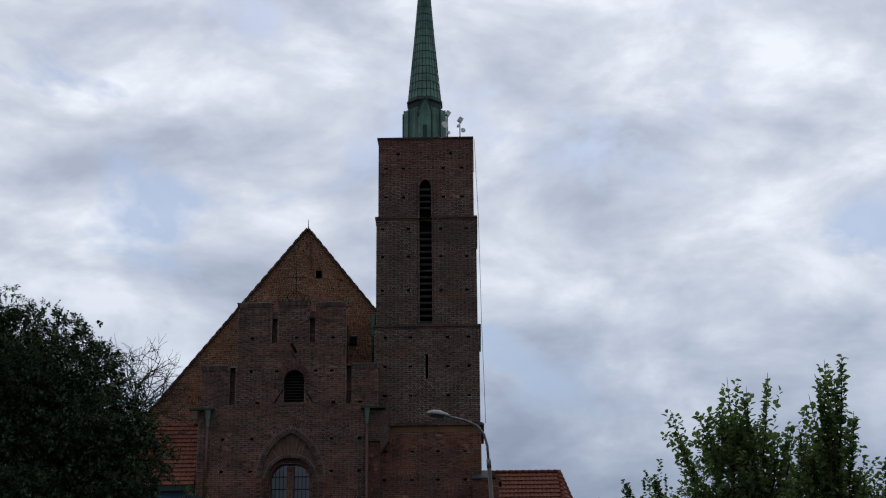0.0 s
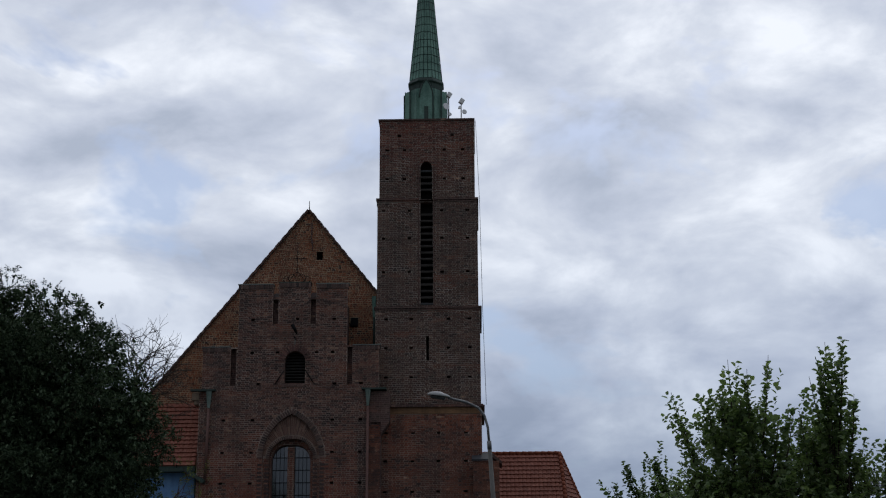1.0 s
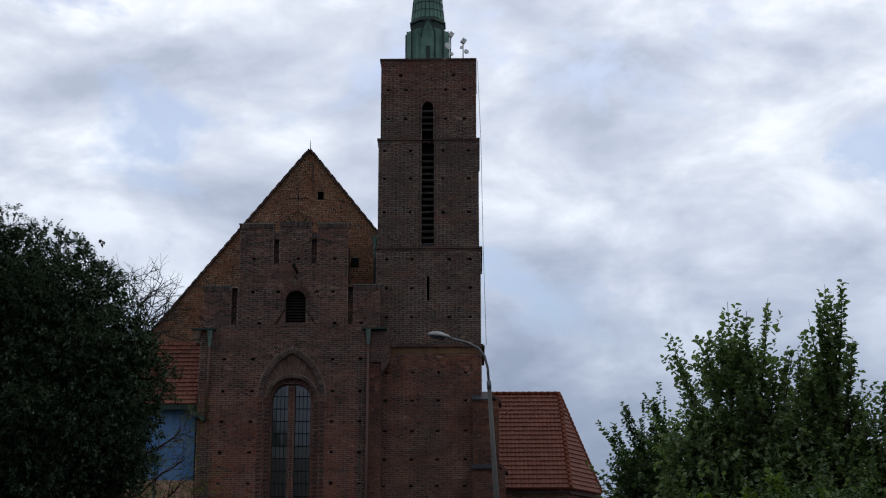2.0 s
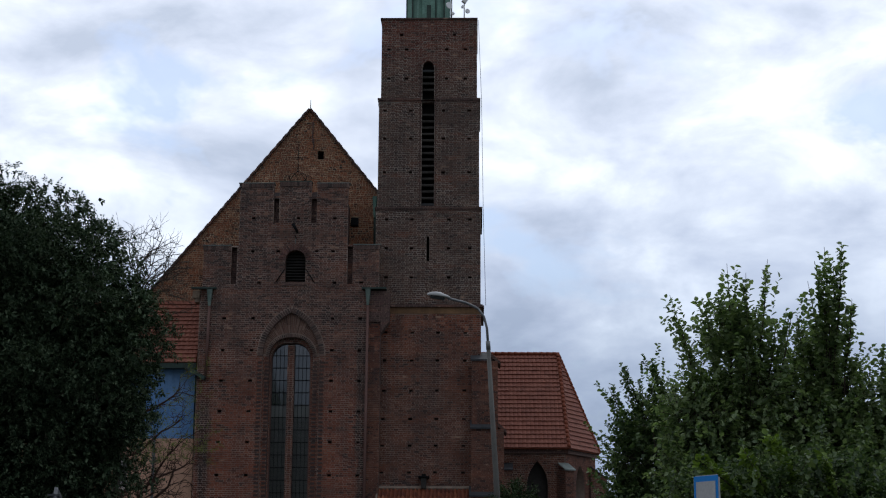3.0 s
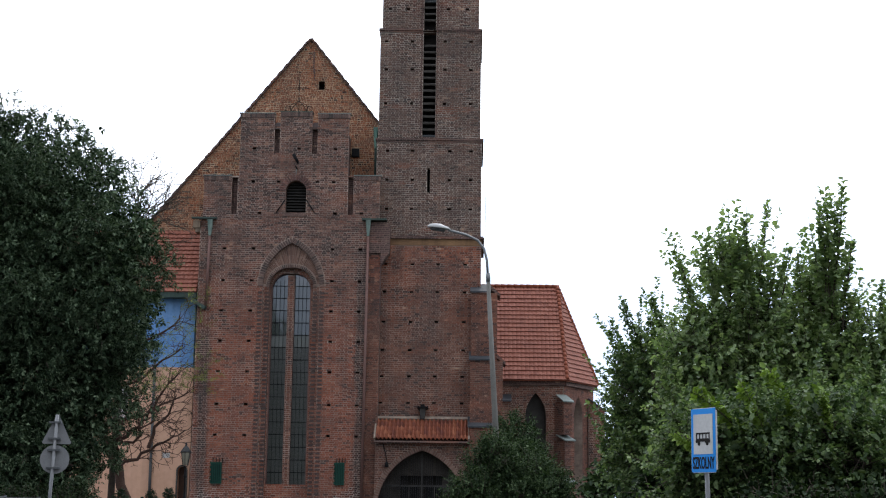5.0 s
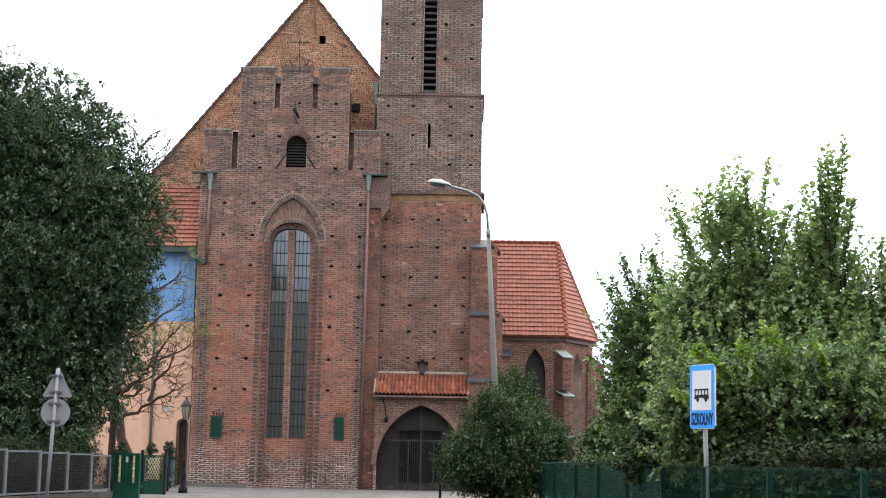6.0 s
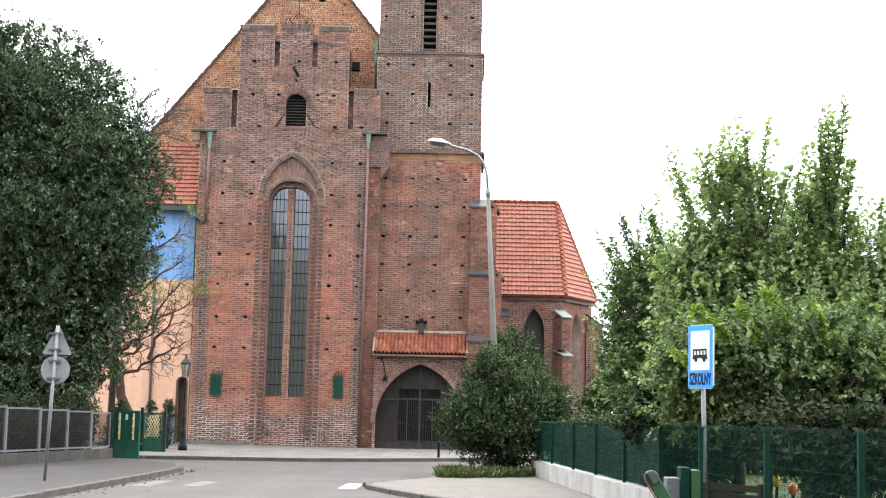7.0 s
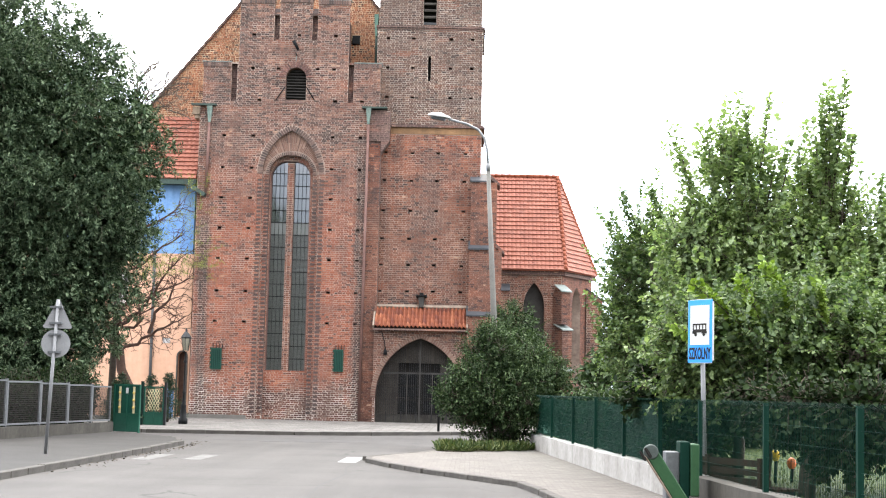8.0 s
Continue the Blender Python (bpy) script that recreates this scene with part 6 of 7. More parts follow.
# ---- plants ----
tagged(part("lawn", sheet([(2.15, 41.9), (3.25, 25.6), (4.0, 15.3), (5.9, -12), (40, -12), (40, 56), (2.2, 56)], -0.05, 0.085), M_grass), "mown green lawn behind the fence", "lawn", kind="structure")
tagged(part("verge", sheet([(-0.85, 38.6), (-0.4, 38.1), (1.75, 40.6), (1.8, 47.5), (0.3, 47.5), (-0.6, 43)], 0.0, 0.11), M_soil), "patch of earth under the street bush", "verge", kind="structure")


def leaf_mesh(name, base, along, side, size, mat, parent, width=0.55, fold=0.12, label="", kind=""):
    """Many small leaves, each six corners folded along its rib. base, along, side: arrays."""
    n = len(base)
    along = along / np.linalg.norm(along, axis=1, keepdims=True)
    side = side - along * (side * along).sum(1, keepdims=True)
    side /= np.linalg.norm(side, axis=1, keepdims=True) + 1e-9
    up = np.cross(side, along)
    L = size[:, None]
    W = L * width
    v = np.empty((n, 6, 3))
    v[:, 0] = base
    v[:, 1] = base + along * L * 0.35 + side * W * 0.5 + up * L * fold
    v[:, 2] = base + along * L * 0.75 + side * W * 0.36 + up * L * fold * 0.6
    v[:, 3] = base + along * L - up * L * 0.12
    v[:, 4] = base + along * L * 0.75 - side * W * 0.36 + up * L * fold * 0.6
    v[:, 5] = base + along * L * 0.35 - side * W * 0.5 + up * L * fold
    me = bpy.data.meshes.new(name)
    me.vertices.add(n * 6)
    me.vertices.foreach_set("co", v.reshape(-1))
    idx = (np.arange(n) * 6)[:, None] + np.array([0, 1, 2, 3, 0, 3, 4, 5])[None]
    me.loops.add(n * 8)
    me.loops.foreach_set("vertex_index", idx.reshape(-1).astype(np.int32))
    me.polygons.add(n * 2)
    me.polygons.foreach_set("loop_start", (np.arange(n * 2) * 4).astype(np.int32))
    me.update(calc_edges=True)
    me.materials.append(mat)
    ob = new(name, me)
    ob.parent = parent
    return tagged(ob, label, kind=kind)


RNG = np.random.default_rng(5)


def unit(v):
    return v / (np.linalg.norm(v, axis=-1, keepdims=True) + 1e-9)


def twigs_in(blobs, count, length, up=0.35, inner=0.55, lumps=0.28, freq=0.7, bend=0.5):
    """Twig feet and ways that fill the outer shells of ellipsoids, with lumps and hollows."""
    vol = np.array([(r[0] * r[1] * r[2]) ** (2 / 3) for _, r in blobs])
    feet, ways = [], []
    for (c, r), k in zip(blobs, (vol / vol.sum() * count).astype(int)):
        d = unit(RNG.normal(size=(k, 3)))
        lump = np.array([noise.noise(Vector(q) * (2.2 * freq * max(r))) for q in d])
        rho = (inner + (1 - inner) * RNG.random(k) ** 0.55) * (1 + lumps * lump)
        feet.append(np.array(c) + d * np.array(r) * rho[:, None])
        ways.append(unit(unit(d / np.array(r)) + up * np.array([0, 0, 1]) + bend * RNG.normal(size=(k, 3))))
    feet, ways = np.concatenate(feet), np.concatenate(ways)
    return feet, ways, length * (0.6 + 0.8 * RNG.random(len(feet)))


def clumped(blobs, each, size, reach=0.85):
    """Small leaf clumps spread over the outer part of large ellipsoids, the more the larger each one is."""
    out = []
    skin = np.array([r[0] * r[1] + r[0] * r[2] + r[1] * r[2] for _, r in blobs])
    for (c, r), k in zip(blobs, np.ceil(skin / skin.sum() * each * len(blobs)).astype(int)):
        for d in unit(RNG.normal(size=(k, 3))):
            s = size * RNG.uniform(0.7, 1.3)
            out.append((tuple(np.array(c) + d * np.array(r) * RNG.uniform(0.68, reach)), (s, s, s * 0.7)))
    return out


def dress(feet, ways, lengths, per, size, spread=0.9):
    """Leaves along twigs: feet, ways, sides and sizes of all leaves."""
    n = len(feet)
    t = (np.arange(per) + 0.5) / per
    pos = feet[:, None] + ways[:, None] * (lengths[:, None] * t[None])[..., None]
    q = unit(np.cross(ways, RNG.normal(size=(n, 3))))
    flip = np.where(np.arange(per) % 2 == 0, 1.0, -1.0)
    out = ways[:, None] * 0.55 + q[:, None] * (flip * spread)[None, :, None] + RNG.normal(size=(n, per, 3)) * 0.3 + np.array([0, 0, -0.15])
    side = np.cross(out, np.array([0, 0, 1.0]) + RNG.normal(size=(n, per, 3)) * 0.45)
    sz = size * (0.65 + 0.6 * RNG.random((n, per)))
    return pos.reshape(-1, 3), out.reshape(-1, 3), side.reshape(-1, 3), sz.reshape(-1)


def limbs(bm, start, ends, r0, bend=0.25, sides=7):
    for e in ends:
        s, e = Vector(start), Vector(e)
        pts = [s.lerp(e, t) + Vector((noise.noise(e + Vector((t * 3, 0, 0))), noise.noise(e + Vector((0, t * 3, 5))), 0.3 * math.sin(math.pi * t))) * bend * math.sin(math.pi * t) for t in np.linspace(0, 1, 7)]
        tube(bm, pts, [r0 * (1 - 0.8 * t) for t in np.linspace(0, 1, 7)], sides)


def tree(name, label, foot, fork, r0, blobs, count, per, size, length, mat, bark, width=0.55, shoots=(), shoot_mat=None, sprays=0, core=0, clumps=None, core_leaf=2.0, **kw):
    root = thing(name, label, "tree" if name != "bush" else "bush", foot)
    inv = Matrix.Translation((-foot[0], -foot[1], -foot[2]))
    bm = tube(bmesh.new(), [foot, Vector(foot).lerp(Vector(fork), 0.5) + Vector((0.06, 0.05, 0)), fork], [r0 * 1.3, r0, r0 * 0.85], 10)
    trunk = part("trunk", bm, bark, root)
    trunk.matrix_parent_inverse = inv
    ends = []
    for c, r in blobs:
        for k in range(7):
            d = unit(RNG.normal(size=3) + np.array([0, 0, 0.5]))
            ends.append(tuple(np.array(c) + d * np.array(r) * 0.75))
    ends += [s[0] for s in shoots]
    for e in ends:
        bm = bmesh.new()
        limbs(bm, fork, [e], r0 * 0.42)
        part("limb", bm, bark, root).matrix_parent_inverse = inv
    if core:
        cf, cw, cl = twigs_in([(c, tuple((0.84 if clumps else 0.86) * q for q in r)) for c, r in blobs], core, length, up=0.1, inner=0.55, lumps=0.2)
        leaf_mesh("inner_crown", *dress(cf, cw, cl, 6, size * core_leaf), mat, root, 0.6).matrix_parent_inverse = inv
    f, w, l = twigs_in(clumped(blobs, *clumps) if clumps else blobs, count, length, **kw)
    if sprays:
        f2, w2, l2 = twigs_in(blobs, sprays, 1.0, up=1.3, inner=0.75, lumps=0.3, bend=0.3)
        ok = w2[:, 2] > 0.3
        base, out, side, sz = dress(f2[ok], w2[ok], l2[ok] * 0.8, 30, size, 0.6)
        leaf_mesh("upper_crown", base, out, side, sz, mat, root, width).matrix_parent_inverse = inv
    leaf_mesh("crown", *dress(f, w, l, per, size), mat, root, width).matrix_parent_inverse = inv
    # fine twigs that carry the leaves
    pick = RNG.permutation(len(f))[: min(len(f), 1500)]
    bm = bmesh.new()
    for i in pick:
        tube(bm, [f[i] - w[i] * 0.25, f[i] + w[i] * l[i] * 0.9], [0.012, 0.004], 3, False)
    part("twig_spray", bm, bark, root, kind="stuff").matrix_parent_inverse = inv
    if shoots:
        sf = np.array([s[0] for s in shoots])
        tip = np.array([s[1] for s in shoots])
        sl = np.linalg.norm(tip - sf, axis=1)
        sw = unit(tip - sf)
        for i in range(len(sf)):
            leaf_mesh("shoot", *dress(np.repeat(sf[i:i + 1], 5, 0) + RNG.normal(0, 0.05, (5, 3)), unit(np.repeat(sw[i:i + 1], 5, 0) + RNG.normal(0, 0.05, (5, 3))), np.repeat(sl[i:i + 1], 5) * RNG.uniform(0.85, 1.0, 5), 30, size * 1.25, 0.6), shoot_mat or mat, root, width, kind="stuff").matrix_parent_inverse = inv
        for a, b in zip(sf, tip):
            part("shoot_stem", tube(bmesh.new(), [a, a + (b - a) * 0.5 + np.array([0.03, 0, 0]), b], [0.018, 0.012, 0.004], 5), bark, root).matrix_parent_inverse = inv
    return root


# the broad dark tree behind the street fence
tree("broad_tree", "large dense dark green tree behind the wire fence", (-15.2, 50, 0), (-15.2, 50, 3.0), 0.32,
     [((-15.1, 50, 8.3), (4.85, 3.8, 7.2)), ((-15.1, 50, 8.0), (3.6, 3.0, 5.6)), ((-13.6, 49.5, 7.6), (2.5, 2.2, 2.6)), ((-17.2, 50, 10.9), (2.6, 3.0, 4.7)), ((-16.5, 48.5, 3.4), (3.3, 2.2, 2.4)), ((-14.7, 49, 2.9), (1.2, 1.3, 1.6)), ((-13.35, 49, 2.55), (0.75, 1.0, 1.45))],
     25000, 12, 0.115, 0.27, M_leaf_dark, M_bark, 0.36, core=14000, core_leaf=1.4, clumps=(80, 0.66, 0.94), up=0.1, inner=0.45, lumps=0.3, freq=1.0, bend=0.45)

# the round bush on the corner
tree("bush", "rounded dark green leafy bush at the street corner", (0.55, 42, 0.1), (0.55, 42, 0.6), 0.07,
     [((1.32, 45.0, 3.25), (0.56, 0.7, 1.15)), ((0.65, 42.6, 2.3), (0.72, 0.9, 1.05)), ((1.05, 44.3, 2.5), (0.85, 0.7, 1.0)), ((1.75, 43.6, 2.4), (0.55, 0.7, 0.9)), ((1.0, 42, 1.3), (1.25, 1.0, 1.05)), ((-0.1, 41.7, 1.6), (0.6, 0.8, 0.75)), ((1.75, 42.1, 1.9), (0.6, 0.7, 0.95)), ((2.2, 42.6, 1.7), (0.5, 0.6, 0.8))],
     7500, 12, 0.075, 0.34, M_leaf_bush, M_bark, 0.5, core=1100, core_leaf=1.6, clumps=(22, 0.32, 0.98), up=0.45, inner=0.3, lumps=0.3, freq=1.2, bend=0.4)

# young hazels on the lawn behind the fence
hazel = "leafy bright green young tree on the lawn behind the fence"
tree("young_tree", hazel, (3.9, 33, 0.08), (3.9, 33, 1.6), 0.09,
     [((3.95, 32.5, 4.1), (0.9, 1.1, 1.35)), ((3.75, 32.2, 2.7), (0.7, 0.9, 1.0)), ((4.5, 32.2, 2.6), (1.0, 1.0, 1.2))],
     2500, 14, 0.086, 0.42, M_leaf_mid, M_bark, 0.8, [((3.6, 32.2, 5.0), (3.15, 32, 6.0)), ((3.4, 32.2, 4.4), (2.85, 32, 5.6)), ((4.1, 32, 5.2), (3.75, 31.8, 6.2))], sprays=160, core=130, clumps=(18, 0.40, 0.95), up=0.45, inner=0.2, lumps=0.5, freq=1.3, bend=0.4)
tree("young_tree", hazel, (4.9, 27.6, 0.08), (4.85, 27.4, 1.5), 0.10,
     [((4.8, 27, 4.75), (0.62, 0.7, 1.45)), ((4.5, 26.6, 3.0), (1.0, 1.0, 1.0)), ((5.25, 27, 4.0), (0.7, 0.8, 1.2)), ((4.2, 26.8, 4.0), (0.6, 0.7, 1.1))],
     2200, 14, 0.092, 0.44, M_leaf_light, M_bark, 0.82,
     [((4.55, 26.5, 5.0), (4.5, 26.2, 7.1)), ((4.8, 26.5, 5.2), (4.85, 26.3, 6.95)), ((5.0, 26.5, 5.1), (5.25, 26.3, 7.2)), ((4.0, 26.4, 4.6), (3.45, 26.1, 6.5)), ((4.1, 26.5, 4.4), (3.5, 26.2, 6.1)), ((4.35, 26.5, 4.9), (4.05, 26.3, 6.5)), ((5.3, 26.5, 4.7), (5.65, 26.3, 6.25)), ((4.7, 26.5, 4.9), (4.68, 26.2, 6.4)), ((5.1, 26.5, 4.6), (5.35, 26.2, 6.1))], M_leaf_light, sprays=160, core=130, clumps=(17, 0.38, 0.95), up=0.5, inner=0.2, lumps=0.5, freq=1.3, bend=0.4)
tree("young_tree", hazel, (6.6, 28.2, 0.08), (6.5, 28, 1.6), 0.11,
     [((6.4, 27.2, 4.75), (0.48, 0.7, 1.35)), ((6.7, 27, 3.1), (1.1, 1.0, 1.2)), ((7.3, 27, 3.6), (0.8, 1.0, 1.1)), ((6.0, 26.8, 3.5), (0.7, 0.8, 1.0))],
     2300, 14, 0.092, 0.44, M_leaf_light, M_bark, 0.82,
     [((6.35, 26.6, 5.6), (6.3, 26.4, 7.45)), ((6.45, 26.6, 5.6), (6.62, 26.4, 7.5)), ((6.2, 26.6, 5.2), (5.95, 26.3, 6.8)), ((6.6, 26.6, 5.2), (6.75, 26.4, 6.5)), ((7.3, 26.6, 4.6), (7.35, 26.4, 5.7)), ((5.9, 26.6, 4.7), (5.75, 26.4, 6.2)), ((6.3, 26.6, 5.6), (6.2, 26.4, 7.0)), ((6.4, 26.6, 5.8), (6.45, 26.4, 7.1))], M_leaf_light, sprays=160, core=130, clumps=(17, 0.38, 0.95), up=0.5, inner=0.2, lumps=0.5, freq=1.3, bend=0.4)
tree("young_tree", "low spreading bright green tree overhanging the fence", (5.6, 25, 0.08), (5.5, 24.8, 1.3), 0.10,
     [((5.3, 24.2, 2.6), (1.45, 0.9, 0.75)), ((4.3, 24.0, 2.4), (0.9, 0.8, 0.7)), ((6.5, 24.4, 2.4), (1.3, 0.9, 0.8)), ((3.7, 24.3, 2.1), (0.55, 0.6, 0.55))],
     3600, 13, 0.082, 0.45, M_leaf_mid, M_bark, 0.85,
     [((4.3, 23.6, 2.7), (3.4, 23.2, 3.4)), ((3.9, 23.5, 2.4), (3.1, 23.2, 2.75)), ((5.0, 23.6, 3.0), (4.55, 23.2, 3.8)), ((5.6, 23.6, 2.8), (5.4, 23.2, 3.4)), ((4.6, 23.6, 2.7), (4.1, 23.2, 3.6))], M_leaf_young, sprays=120, core=200, clumps=(18, 0.36, 0.98), up=0.3, inner=0.2, lumps=0.3, freq=1.0)
# low branches whose leaf colour already holds the shade over the lawn
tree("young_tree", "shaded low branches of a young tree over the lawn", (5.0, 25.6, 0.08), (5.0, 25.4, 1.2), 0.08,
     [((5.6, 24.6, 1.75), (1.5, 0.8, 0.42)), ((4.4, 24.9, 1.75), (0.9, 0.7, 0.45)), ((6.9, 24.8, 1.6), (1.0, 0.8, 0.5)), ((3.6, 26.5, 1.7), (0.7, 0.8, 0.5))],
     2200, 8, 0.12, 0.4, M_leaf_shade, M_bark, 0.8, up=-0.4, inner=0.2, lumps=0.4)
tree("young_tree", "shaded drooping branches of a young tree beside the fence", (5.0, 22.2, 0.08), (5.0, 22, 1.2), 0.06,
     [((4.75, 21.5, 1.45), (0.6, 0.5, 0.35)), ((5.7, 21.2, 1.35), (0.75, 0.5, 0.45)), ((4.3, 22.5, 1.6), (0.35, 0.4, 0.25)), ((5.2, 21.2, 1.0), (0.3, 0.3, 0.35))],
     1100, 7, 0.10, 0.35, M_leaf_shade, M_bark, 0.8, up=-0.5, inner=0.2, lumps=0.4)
# shrubs in the same leaf colour with the shade painted in
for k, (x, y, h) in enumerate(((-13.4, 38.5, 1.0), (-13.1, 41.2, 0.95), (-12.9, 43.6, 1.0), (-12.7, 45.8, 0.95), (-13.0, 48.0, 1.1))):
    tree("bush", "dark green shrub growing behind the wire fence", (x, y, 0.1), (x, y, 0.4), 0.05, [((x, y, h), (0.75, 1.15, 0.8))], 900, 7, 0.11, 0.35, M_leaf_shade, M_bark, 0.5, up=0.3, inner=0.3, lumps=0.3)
for x, y in ((5.3, 23.9), (6.15, 24.3)):
    bm = tube(bmesh.new(), [(x, y, 0.06), (x + 0.05, y, 1.0), (x + 0.2, y + 0.1, 2.4)], [0.10, 0.08, 0.05], 9)
    tagged(part("tree_trunk", bm, M_bark), "dark bare young tree trunk on the lawn", "tree", "lawn trunks")

# clipped shrubs that close the lawn
for k, (x, y, s) in enumerate(((7.5, 47, 2.0), (10.5, 48, 2.3), (13.5, 47, 2.2), (16.5, 48, 2.6), (5.2, 48, 1.7), (20, 48, 2.8))):
    tree("bush", "dense dark green shrub at the edge of the lawn", (x, y, 0.08), (x, y, 0.7), 0.08, [((x, y, s * 0.8), (1.8, 1.3, s * 0.85))], 1100, 6, 0.22, 0.5, M_leaf_bush, M_bark, 0.55, up=0.3, lumps=0.3)
for k in range(7):
    s = 0.8 + k * 2.2
    x, y = AX + (BX - AX) * s / WL + 1.25, AYY + (BYY - AYY) * s / WL
    tree("bush", "green shrub growing behind the netted fence", (x, y, 0.08), (x, y, 0.4), 0.04, [((x, y, 0.85), (0.55, 0.95, 0.75))], 420, 6, 0.14, 0.35, M_leaf_bush, M_bark, 0.55, up=0.4, lumps=0.3)

# small spruces by the yard gate
for x, y, h in ((-12.35, 52.5, 1.85), (-12.7, 53.5, 1.7), (-13.0, 60.5, 1.9), (-12.4, 61, 2.0)):
    root = thing("small_spruce", "small dark green spruce beside the yard gate", "conifer", (x, y, 0.08))
    part("trunk", tube(bmesh.new(), [(0, 0, 0), (0, 0, h * 0.95)], [0.05, 0.01], 6), M_bark, root)
    n = 220
    t = RNG.random(n) ** 0.7
    a = RNG.random(n) * 2 * math.pi
    wv = np.stack([np.cos(a), np.sin(a), 0.25 + 0 * a], 1)
    f = np.stack([0 * a, 0 * a, h * (1 - t) * 0.97 + 0.1], 1)
    leaf_mesh("crown", *dress(f, unit(wv), 0.12 + t * 0.75, 14, 0.10, 0.8), M_needle, root, 0.2)


# contorted willow and the bare twigs of a leafless tree
def grow(bm, p, d, length, r, depth, wild, ends):
    pts, q = [Vector(p)], Vector(p)
    for k in range(5):
        d = (d + Vector((random.gauss(0, wild), random.gauss(0, wild * 0.6), random.gauss(0, wild)))).normalized()
        q = q + d * length / 5
        pts.append(q.copy())
    tube(bm, pts, [r * (1 - 0.11 * k) for k in range(6)], 6 if r > 0.02 else 4, False)
    if depth == 0:
        ends.append((pts[-1], d))
        return
    for k in range(random.choice((2, 3, 3))):
        at_ = pts[random.choice((3, 4, 5))] if k else pts[5]
        nd = (d + Vector((random.gauss(0, 0.65), random.gauss(0, 0.5), random.gauss(0.08, 0.55)))).normalized()
        grow(bm, at_, nd, length * random.uniform(0.6, 0.85), r * (0.66 if k else 0.72), depth - 1, wild, ends)


random.seed(11)
wil = thing("contorted_willow", "nearly leafless willow with twisting reddish branches", "tree", (-13.3, 60, 0.1))
WI = Matrix.Translation((13.3, -60, -0.1))
part("trunk", tube(bmesh.new(), [(-13.2, 60, 0.05), (-13.75, 60, 1.4), (-14.15, 60, 2.2), (-14.25, 60, 3.0), (-14.85, 60.1, 3.7), (-15.1, 60.2, 4.8), (-14.9, 60.3, 6.0)], [0.22, 0.2, 0.19, 0.18, 0.16, 0.13, 0.08], 10), M_redbark, wil).matrix_parent_inverse = WI
boughs = (((-14.2, 3.0), (-13.6, 3.3), (-12.9, 3.8), (-12.3, 4.0), (-11.6, 4.4)), ((-14.9, 3.75), (-14.3, 4.0), (-13.7, 3.85), (-13.4, 4.3), (-13.0, 4.8)), ((-15.0, 4.3), (-14.25, 4.7), (-13.35, 5.05), (-12.4, 5.55), (-11.6, 6.0)), ((-14.3, 4.0), (-13.55, 4.6), (-13.2, 5.1), (-12.6, 6.0), (-12.0, 6.7)), ((-14.2, 3.1), (-14.45, 3.8), (-14.2, 4.4), (-13.8, 5.3), (-14.0, 6.2)), ((-15.05, 4.8), (-14.55, 6.1), (-13.75, 6.3), (-12.8, 7.2), (-12.0, 7.7)), ((-13.1, 3.7), (-12.9, 4.5), (-12.4, 5.1), (-12.1, 5.8)), ((-14.9, 5.9), (-13.8, 7.3), (-12.9, 8.3), (-12.0, 8.9)))
ends = []
for k, way in enumerate(boughs):
    ctrl = [Vector((x, 60 + 0.25 * math.sin(k * 2.1 + i), z)) for i, (x, z) in enumerate(way)]
    pts = [ctrl[0]]
    for a, b in zip(ctrl, ctrl[1:]):
        for s in (0.33, 0.67, 1.0):
            pts.append(a.lerp(b, s) + Vector((random.gauss(0, 0.05), random.gauss(0, 0.05), random.gauss(0, 0.05))))
    bm = bmesh.new()
    tube(bm, pts, [0.085 * (1 - 0.75 * i / len(pts)) for i in range(len(pts))], 7, False)
    for i in range(3, len(pts)):
        d = (pts[i] - pts[i - 1]).normalized()
        for s in range(random.choice((1, 1, 2))):
            turn = Vector((random.gauss(0.1, 0.6), random.gauss(0, 0.5), random.gauss(0.35, 0.6)))
            grow(bm, pts[i], (d + turn).normalized(), random.uniform(0.45, 0.8), 0.03 * (1 - 0.4 * i / len(pts)), 2, 0.3, ends)
    part("branch", bm, M_redbark, wil).matrix_parent_inverse = WI
leafy = [e for e in ends if e[0].z > 6.0 and e[0].x > -13.8]
f = np.array([tuple(e[0]) for e in leafy])
w = np.array([tuple(e[1]) for e in leafy])
leaf_mesh("leaves", *dress(f, w, np.full(len(f), 0.4), 8, 0.10, 0.5), M_leaf_willow, wil, 0.2).matrix_parent_inverse = WI
bare = thing("bare_tree", "thin leafless tree with upright grey twigs", "tree", (-14.9, 61.5, 0.1))
part("trunk", tube(bmesh.new(), [(0, 0, 0), (0.1, 0, 6), (0.5, 0, 13.4)], [0.16, 0.12, 0.04], 8), M_bark, bare)
ends = []
for k in range(18):
    bm = bmesh.new()
    zb = random.uniform(10.6, 13.2)
    grow(bm, (0.1 + (zb - 6) * 0.06, 0, zb), Vector((random.uniform(-0.15, 0.75), 0, 1)).normalized(), 1.5, 0.034, 3, 0.16, ends)
    part("branch", bm, M_bark, bare)

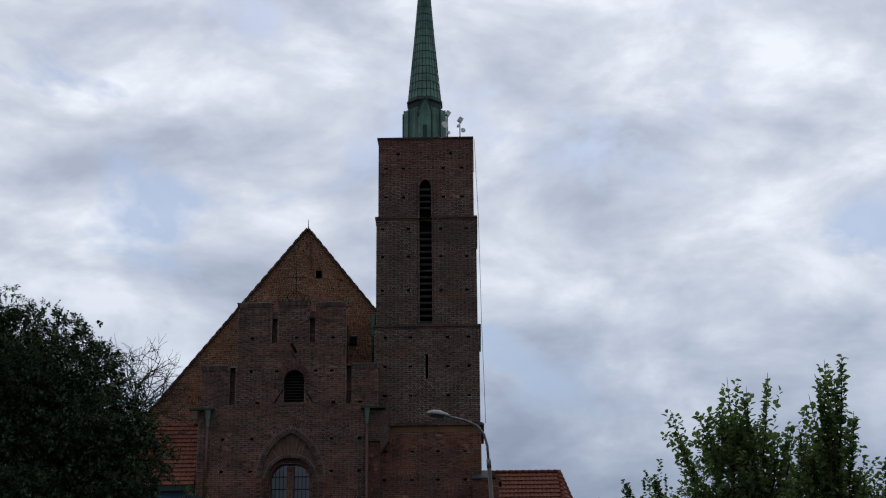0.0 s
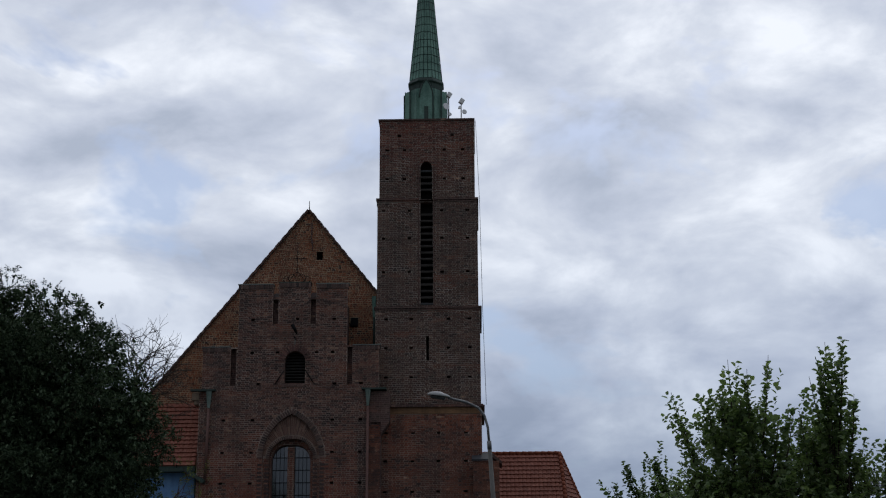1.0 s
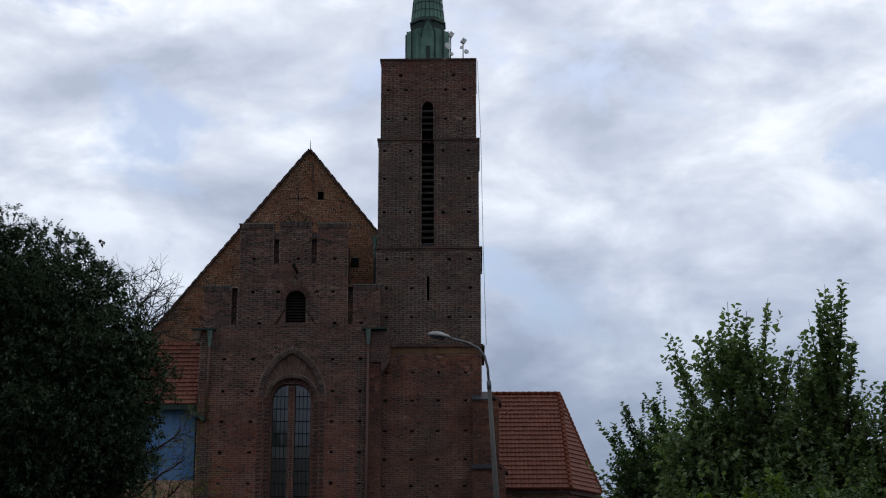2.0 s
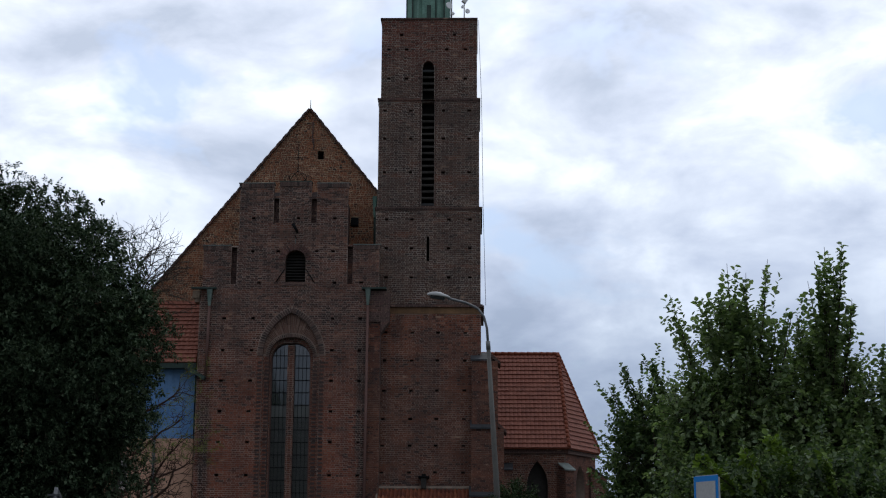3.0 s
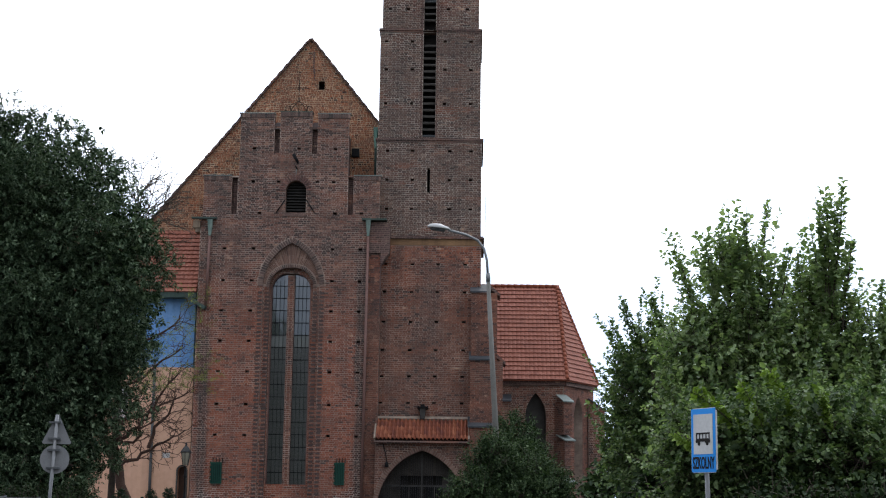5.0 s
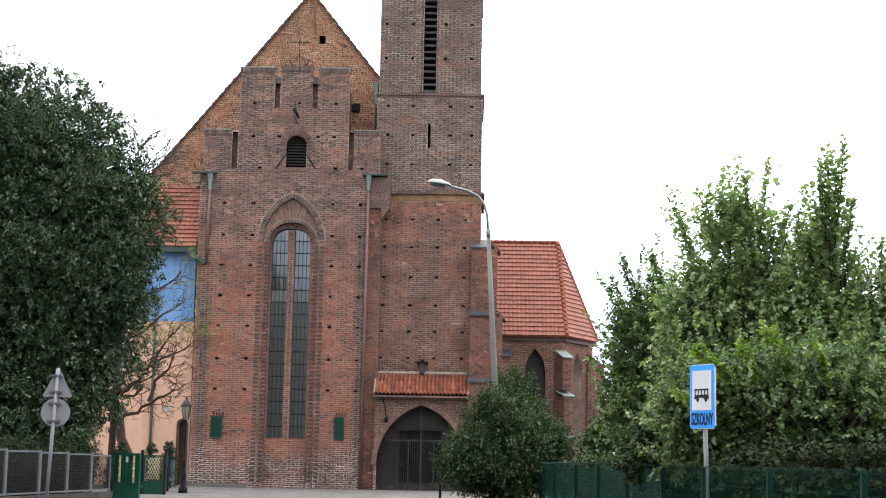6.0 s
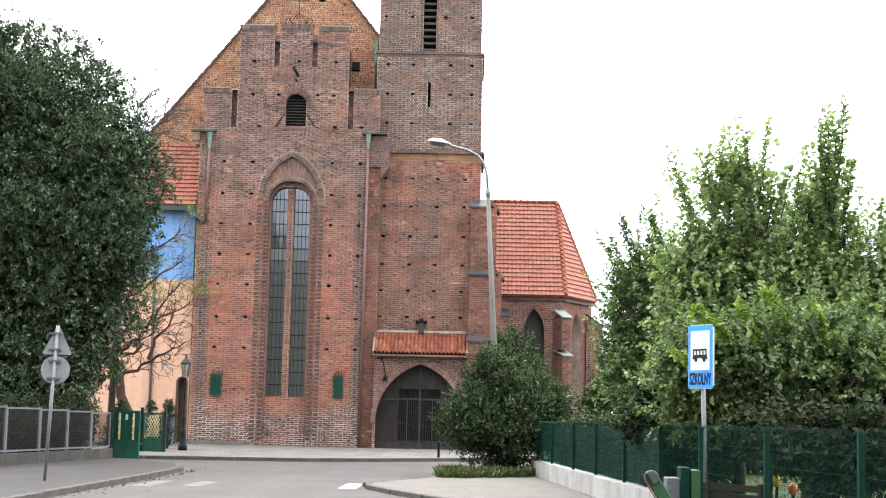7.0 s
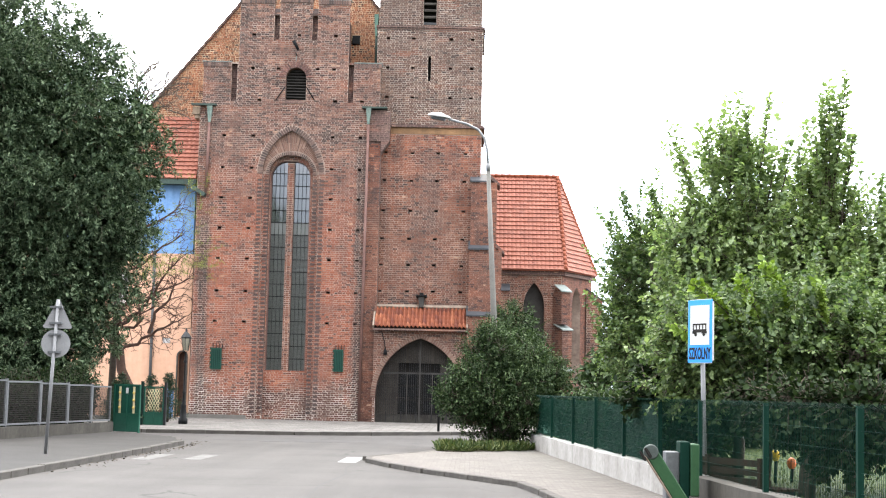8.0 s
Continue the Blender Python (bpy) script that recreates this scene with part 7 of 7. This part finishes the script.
# withered leaves and grit in the gutter
n = 220
t = RNG.random(n)
gx, gy = -7.62 + 0.18 * np.abs(RNG.normal(size=n)) - 0.5 * np.clip(t * 2 - 1.3, 0, 1), 26 + 17.5 * t ** 0.7
base = np.stack([gx, gy, np.full(n, 0.008)], 1)
ways = unit(np.stack([RNG.normal(size=n), RNG.normal(size=n), 0.15 * np.abs(RNG.normal(size=n))], 1))
root = tagged(new("gutter_litter"), "withered brown leaves and grit along the kerb", "leaf litter", kind="stuff")
leaf_mesh("dry_leaves", base, ways, RNG.normal(size=(n, 3)) * np.array([1, 1, 0.2]), 0.03 + 0.045 * RNG.random(n), M_bark, root, 0.6, 0.1)
# tufts of grass under the bush and along the wall
n = 12000
tx, ty = RNG.uniform(-0.85, 1.75, n), RNG.uniform(38.3, 40.8, n)
ok = (ty > 38.2 + np.clip(tx, 0, 2) * 1.15 + 0.35 * np.sin(tx * 6.0) * np.sin(tx * 2.3 + 1) + 0.3 * RNG.random(n)) & (ty < 41.5 + tx)
tx, ty = tx[ok], ty[ok]
base = np.stack([tx, ty, np.full(len(tx), 0.1)], 1)
ways = unit(np.stack([RNG.normal(0, 0.75, len(tx)), RNG.normal(0, 0.75, len(tx)), np.ones(len(tx))], 1))
root = tagged(new("grass_tufts"), "tangled tall grass under the bush", "grass", kind="stuff")
leaf_mesh("blades", base, ways, RNG.normal(size=(len(tx), 3)), 0.05 + 0.28 * RNG.random(len(tx)) ** 2.6, M_blade, root, 0.06, 0.05)
n = 16000
tx, ty = RNG.uniform(4.0, 13.0, n), RNG.uniform(19, 45, n)
base = np.stack([tx, ty, np.full(n, 0.08)], 1)
ways = unit(np.stack([RNG.normal(0, 0.35, n), RNG.normal(0, 0.35, n), np.ones(n)], 1))
root = tagged(new("lawn_grass"), "short green lawn grass blades", "grass", kind="stuff")
leaf_mesh("blades", base, ways, RNG.normal(size=(n, 3)), 0.035 + 0.05 * RNG.random(n), M_blade, root, 0.16, 0.05)

# ---- what closes the place: a far apartment block, and unseen houses added behind the camera ----
apt = thing("apartment_building", "distant peach coloured apartment building behind the trees", "building", (38, 112, 0))
AI = Matrix.Translation((-38, -112, 0))
part("wall", boxes((26.5, 55, 108, 120, 0, 12.6)), M_pink, apt).matrix_parent_inverse = AI
part("roof", boxes((26.2, 55.3, 107.7, 120.3, 12.6, 12.9)), M_clay, apt).matrix_parent_inverse = AI
for zf in (1.2, 4.2, 7.2, 10.2):
    for k in range(8):
        x = 28 + k * 3.2
        wn = part("window", boxes((x, x + 1.5, 107.94, 108.02, zf, zf + 1.5)), M_white, apt)
        wn.matrix_parent_inverse = AI
        part("pane", boxes((x + 0.1, x + 1.4, 107.9, 107.95, zf + 0.1, zf + 1.4)), M_glass, wn)
# unseen row, its height set to darken the lower reflection in the church window
for x0, x1, y0, y1, h in ((-45, -14, -40, -26, 17), (-14, 16, -41, -26, 20), (16, 48, -40, -26, 18)):
    tagged(part("tenement_house", boxes((x0, x1 - 0.02, y0, y1, 0, h)), M_tenement), "plain grey unseen house added behind the camera", "building", "tenement row")

# ---- the bricks of the church, course by course ----
bpy.context.view_layer.update()


def masonry(piece, outline, holes, y, mat, at=0, **kw):
    """Bricks on one wall of the church, which carries them."""
    return brickwork(MADE[piece][at], outline, holes, y, mat, **kw)


ring_out = pointed(WX, 1.65, 11.95, 11.951, 14.36)
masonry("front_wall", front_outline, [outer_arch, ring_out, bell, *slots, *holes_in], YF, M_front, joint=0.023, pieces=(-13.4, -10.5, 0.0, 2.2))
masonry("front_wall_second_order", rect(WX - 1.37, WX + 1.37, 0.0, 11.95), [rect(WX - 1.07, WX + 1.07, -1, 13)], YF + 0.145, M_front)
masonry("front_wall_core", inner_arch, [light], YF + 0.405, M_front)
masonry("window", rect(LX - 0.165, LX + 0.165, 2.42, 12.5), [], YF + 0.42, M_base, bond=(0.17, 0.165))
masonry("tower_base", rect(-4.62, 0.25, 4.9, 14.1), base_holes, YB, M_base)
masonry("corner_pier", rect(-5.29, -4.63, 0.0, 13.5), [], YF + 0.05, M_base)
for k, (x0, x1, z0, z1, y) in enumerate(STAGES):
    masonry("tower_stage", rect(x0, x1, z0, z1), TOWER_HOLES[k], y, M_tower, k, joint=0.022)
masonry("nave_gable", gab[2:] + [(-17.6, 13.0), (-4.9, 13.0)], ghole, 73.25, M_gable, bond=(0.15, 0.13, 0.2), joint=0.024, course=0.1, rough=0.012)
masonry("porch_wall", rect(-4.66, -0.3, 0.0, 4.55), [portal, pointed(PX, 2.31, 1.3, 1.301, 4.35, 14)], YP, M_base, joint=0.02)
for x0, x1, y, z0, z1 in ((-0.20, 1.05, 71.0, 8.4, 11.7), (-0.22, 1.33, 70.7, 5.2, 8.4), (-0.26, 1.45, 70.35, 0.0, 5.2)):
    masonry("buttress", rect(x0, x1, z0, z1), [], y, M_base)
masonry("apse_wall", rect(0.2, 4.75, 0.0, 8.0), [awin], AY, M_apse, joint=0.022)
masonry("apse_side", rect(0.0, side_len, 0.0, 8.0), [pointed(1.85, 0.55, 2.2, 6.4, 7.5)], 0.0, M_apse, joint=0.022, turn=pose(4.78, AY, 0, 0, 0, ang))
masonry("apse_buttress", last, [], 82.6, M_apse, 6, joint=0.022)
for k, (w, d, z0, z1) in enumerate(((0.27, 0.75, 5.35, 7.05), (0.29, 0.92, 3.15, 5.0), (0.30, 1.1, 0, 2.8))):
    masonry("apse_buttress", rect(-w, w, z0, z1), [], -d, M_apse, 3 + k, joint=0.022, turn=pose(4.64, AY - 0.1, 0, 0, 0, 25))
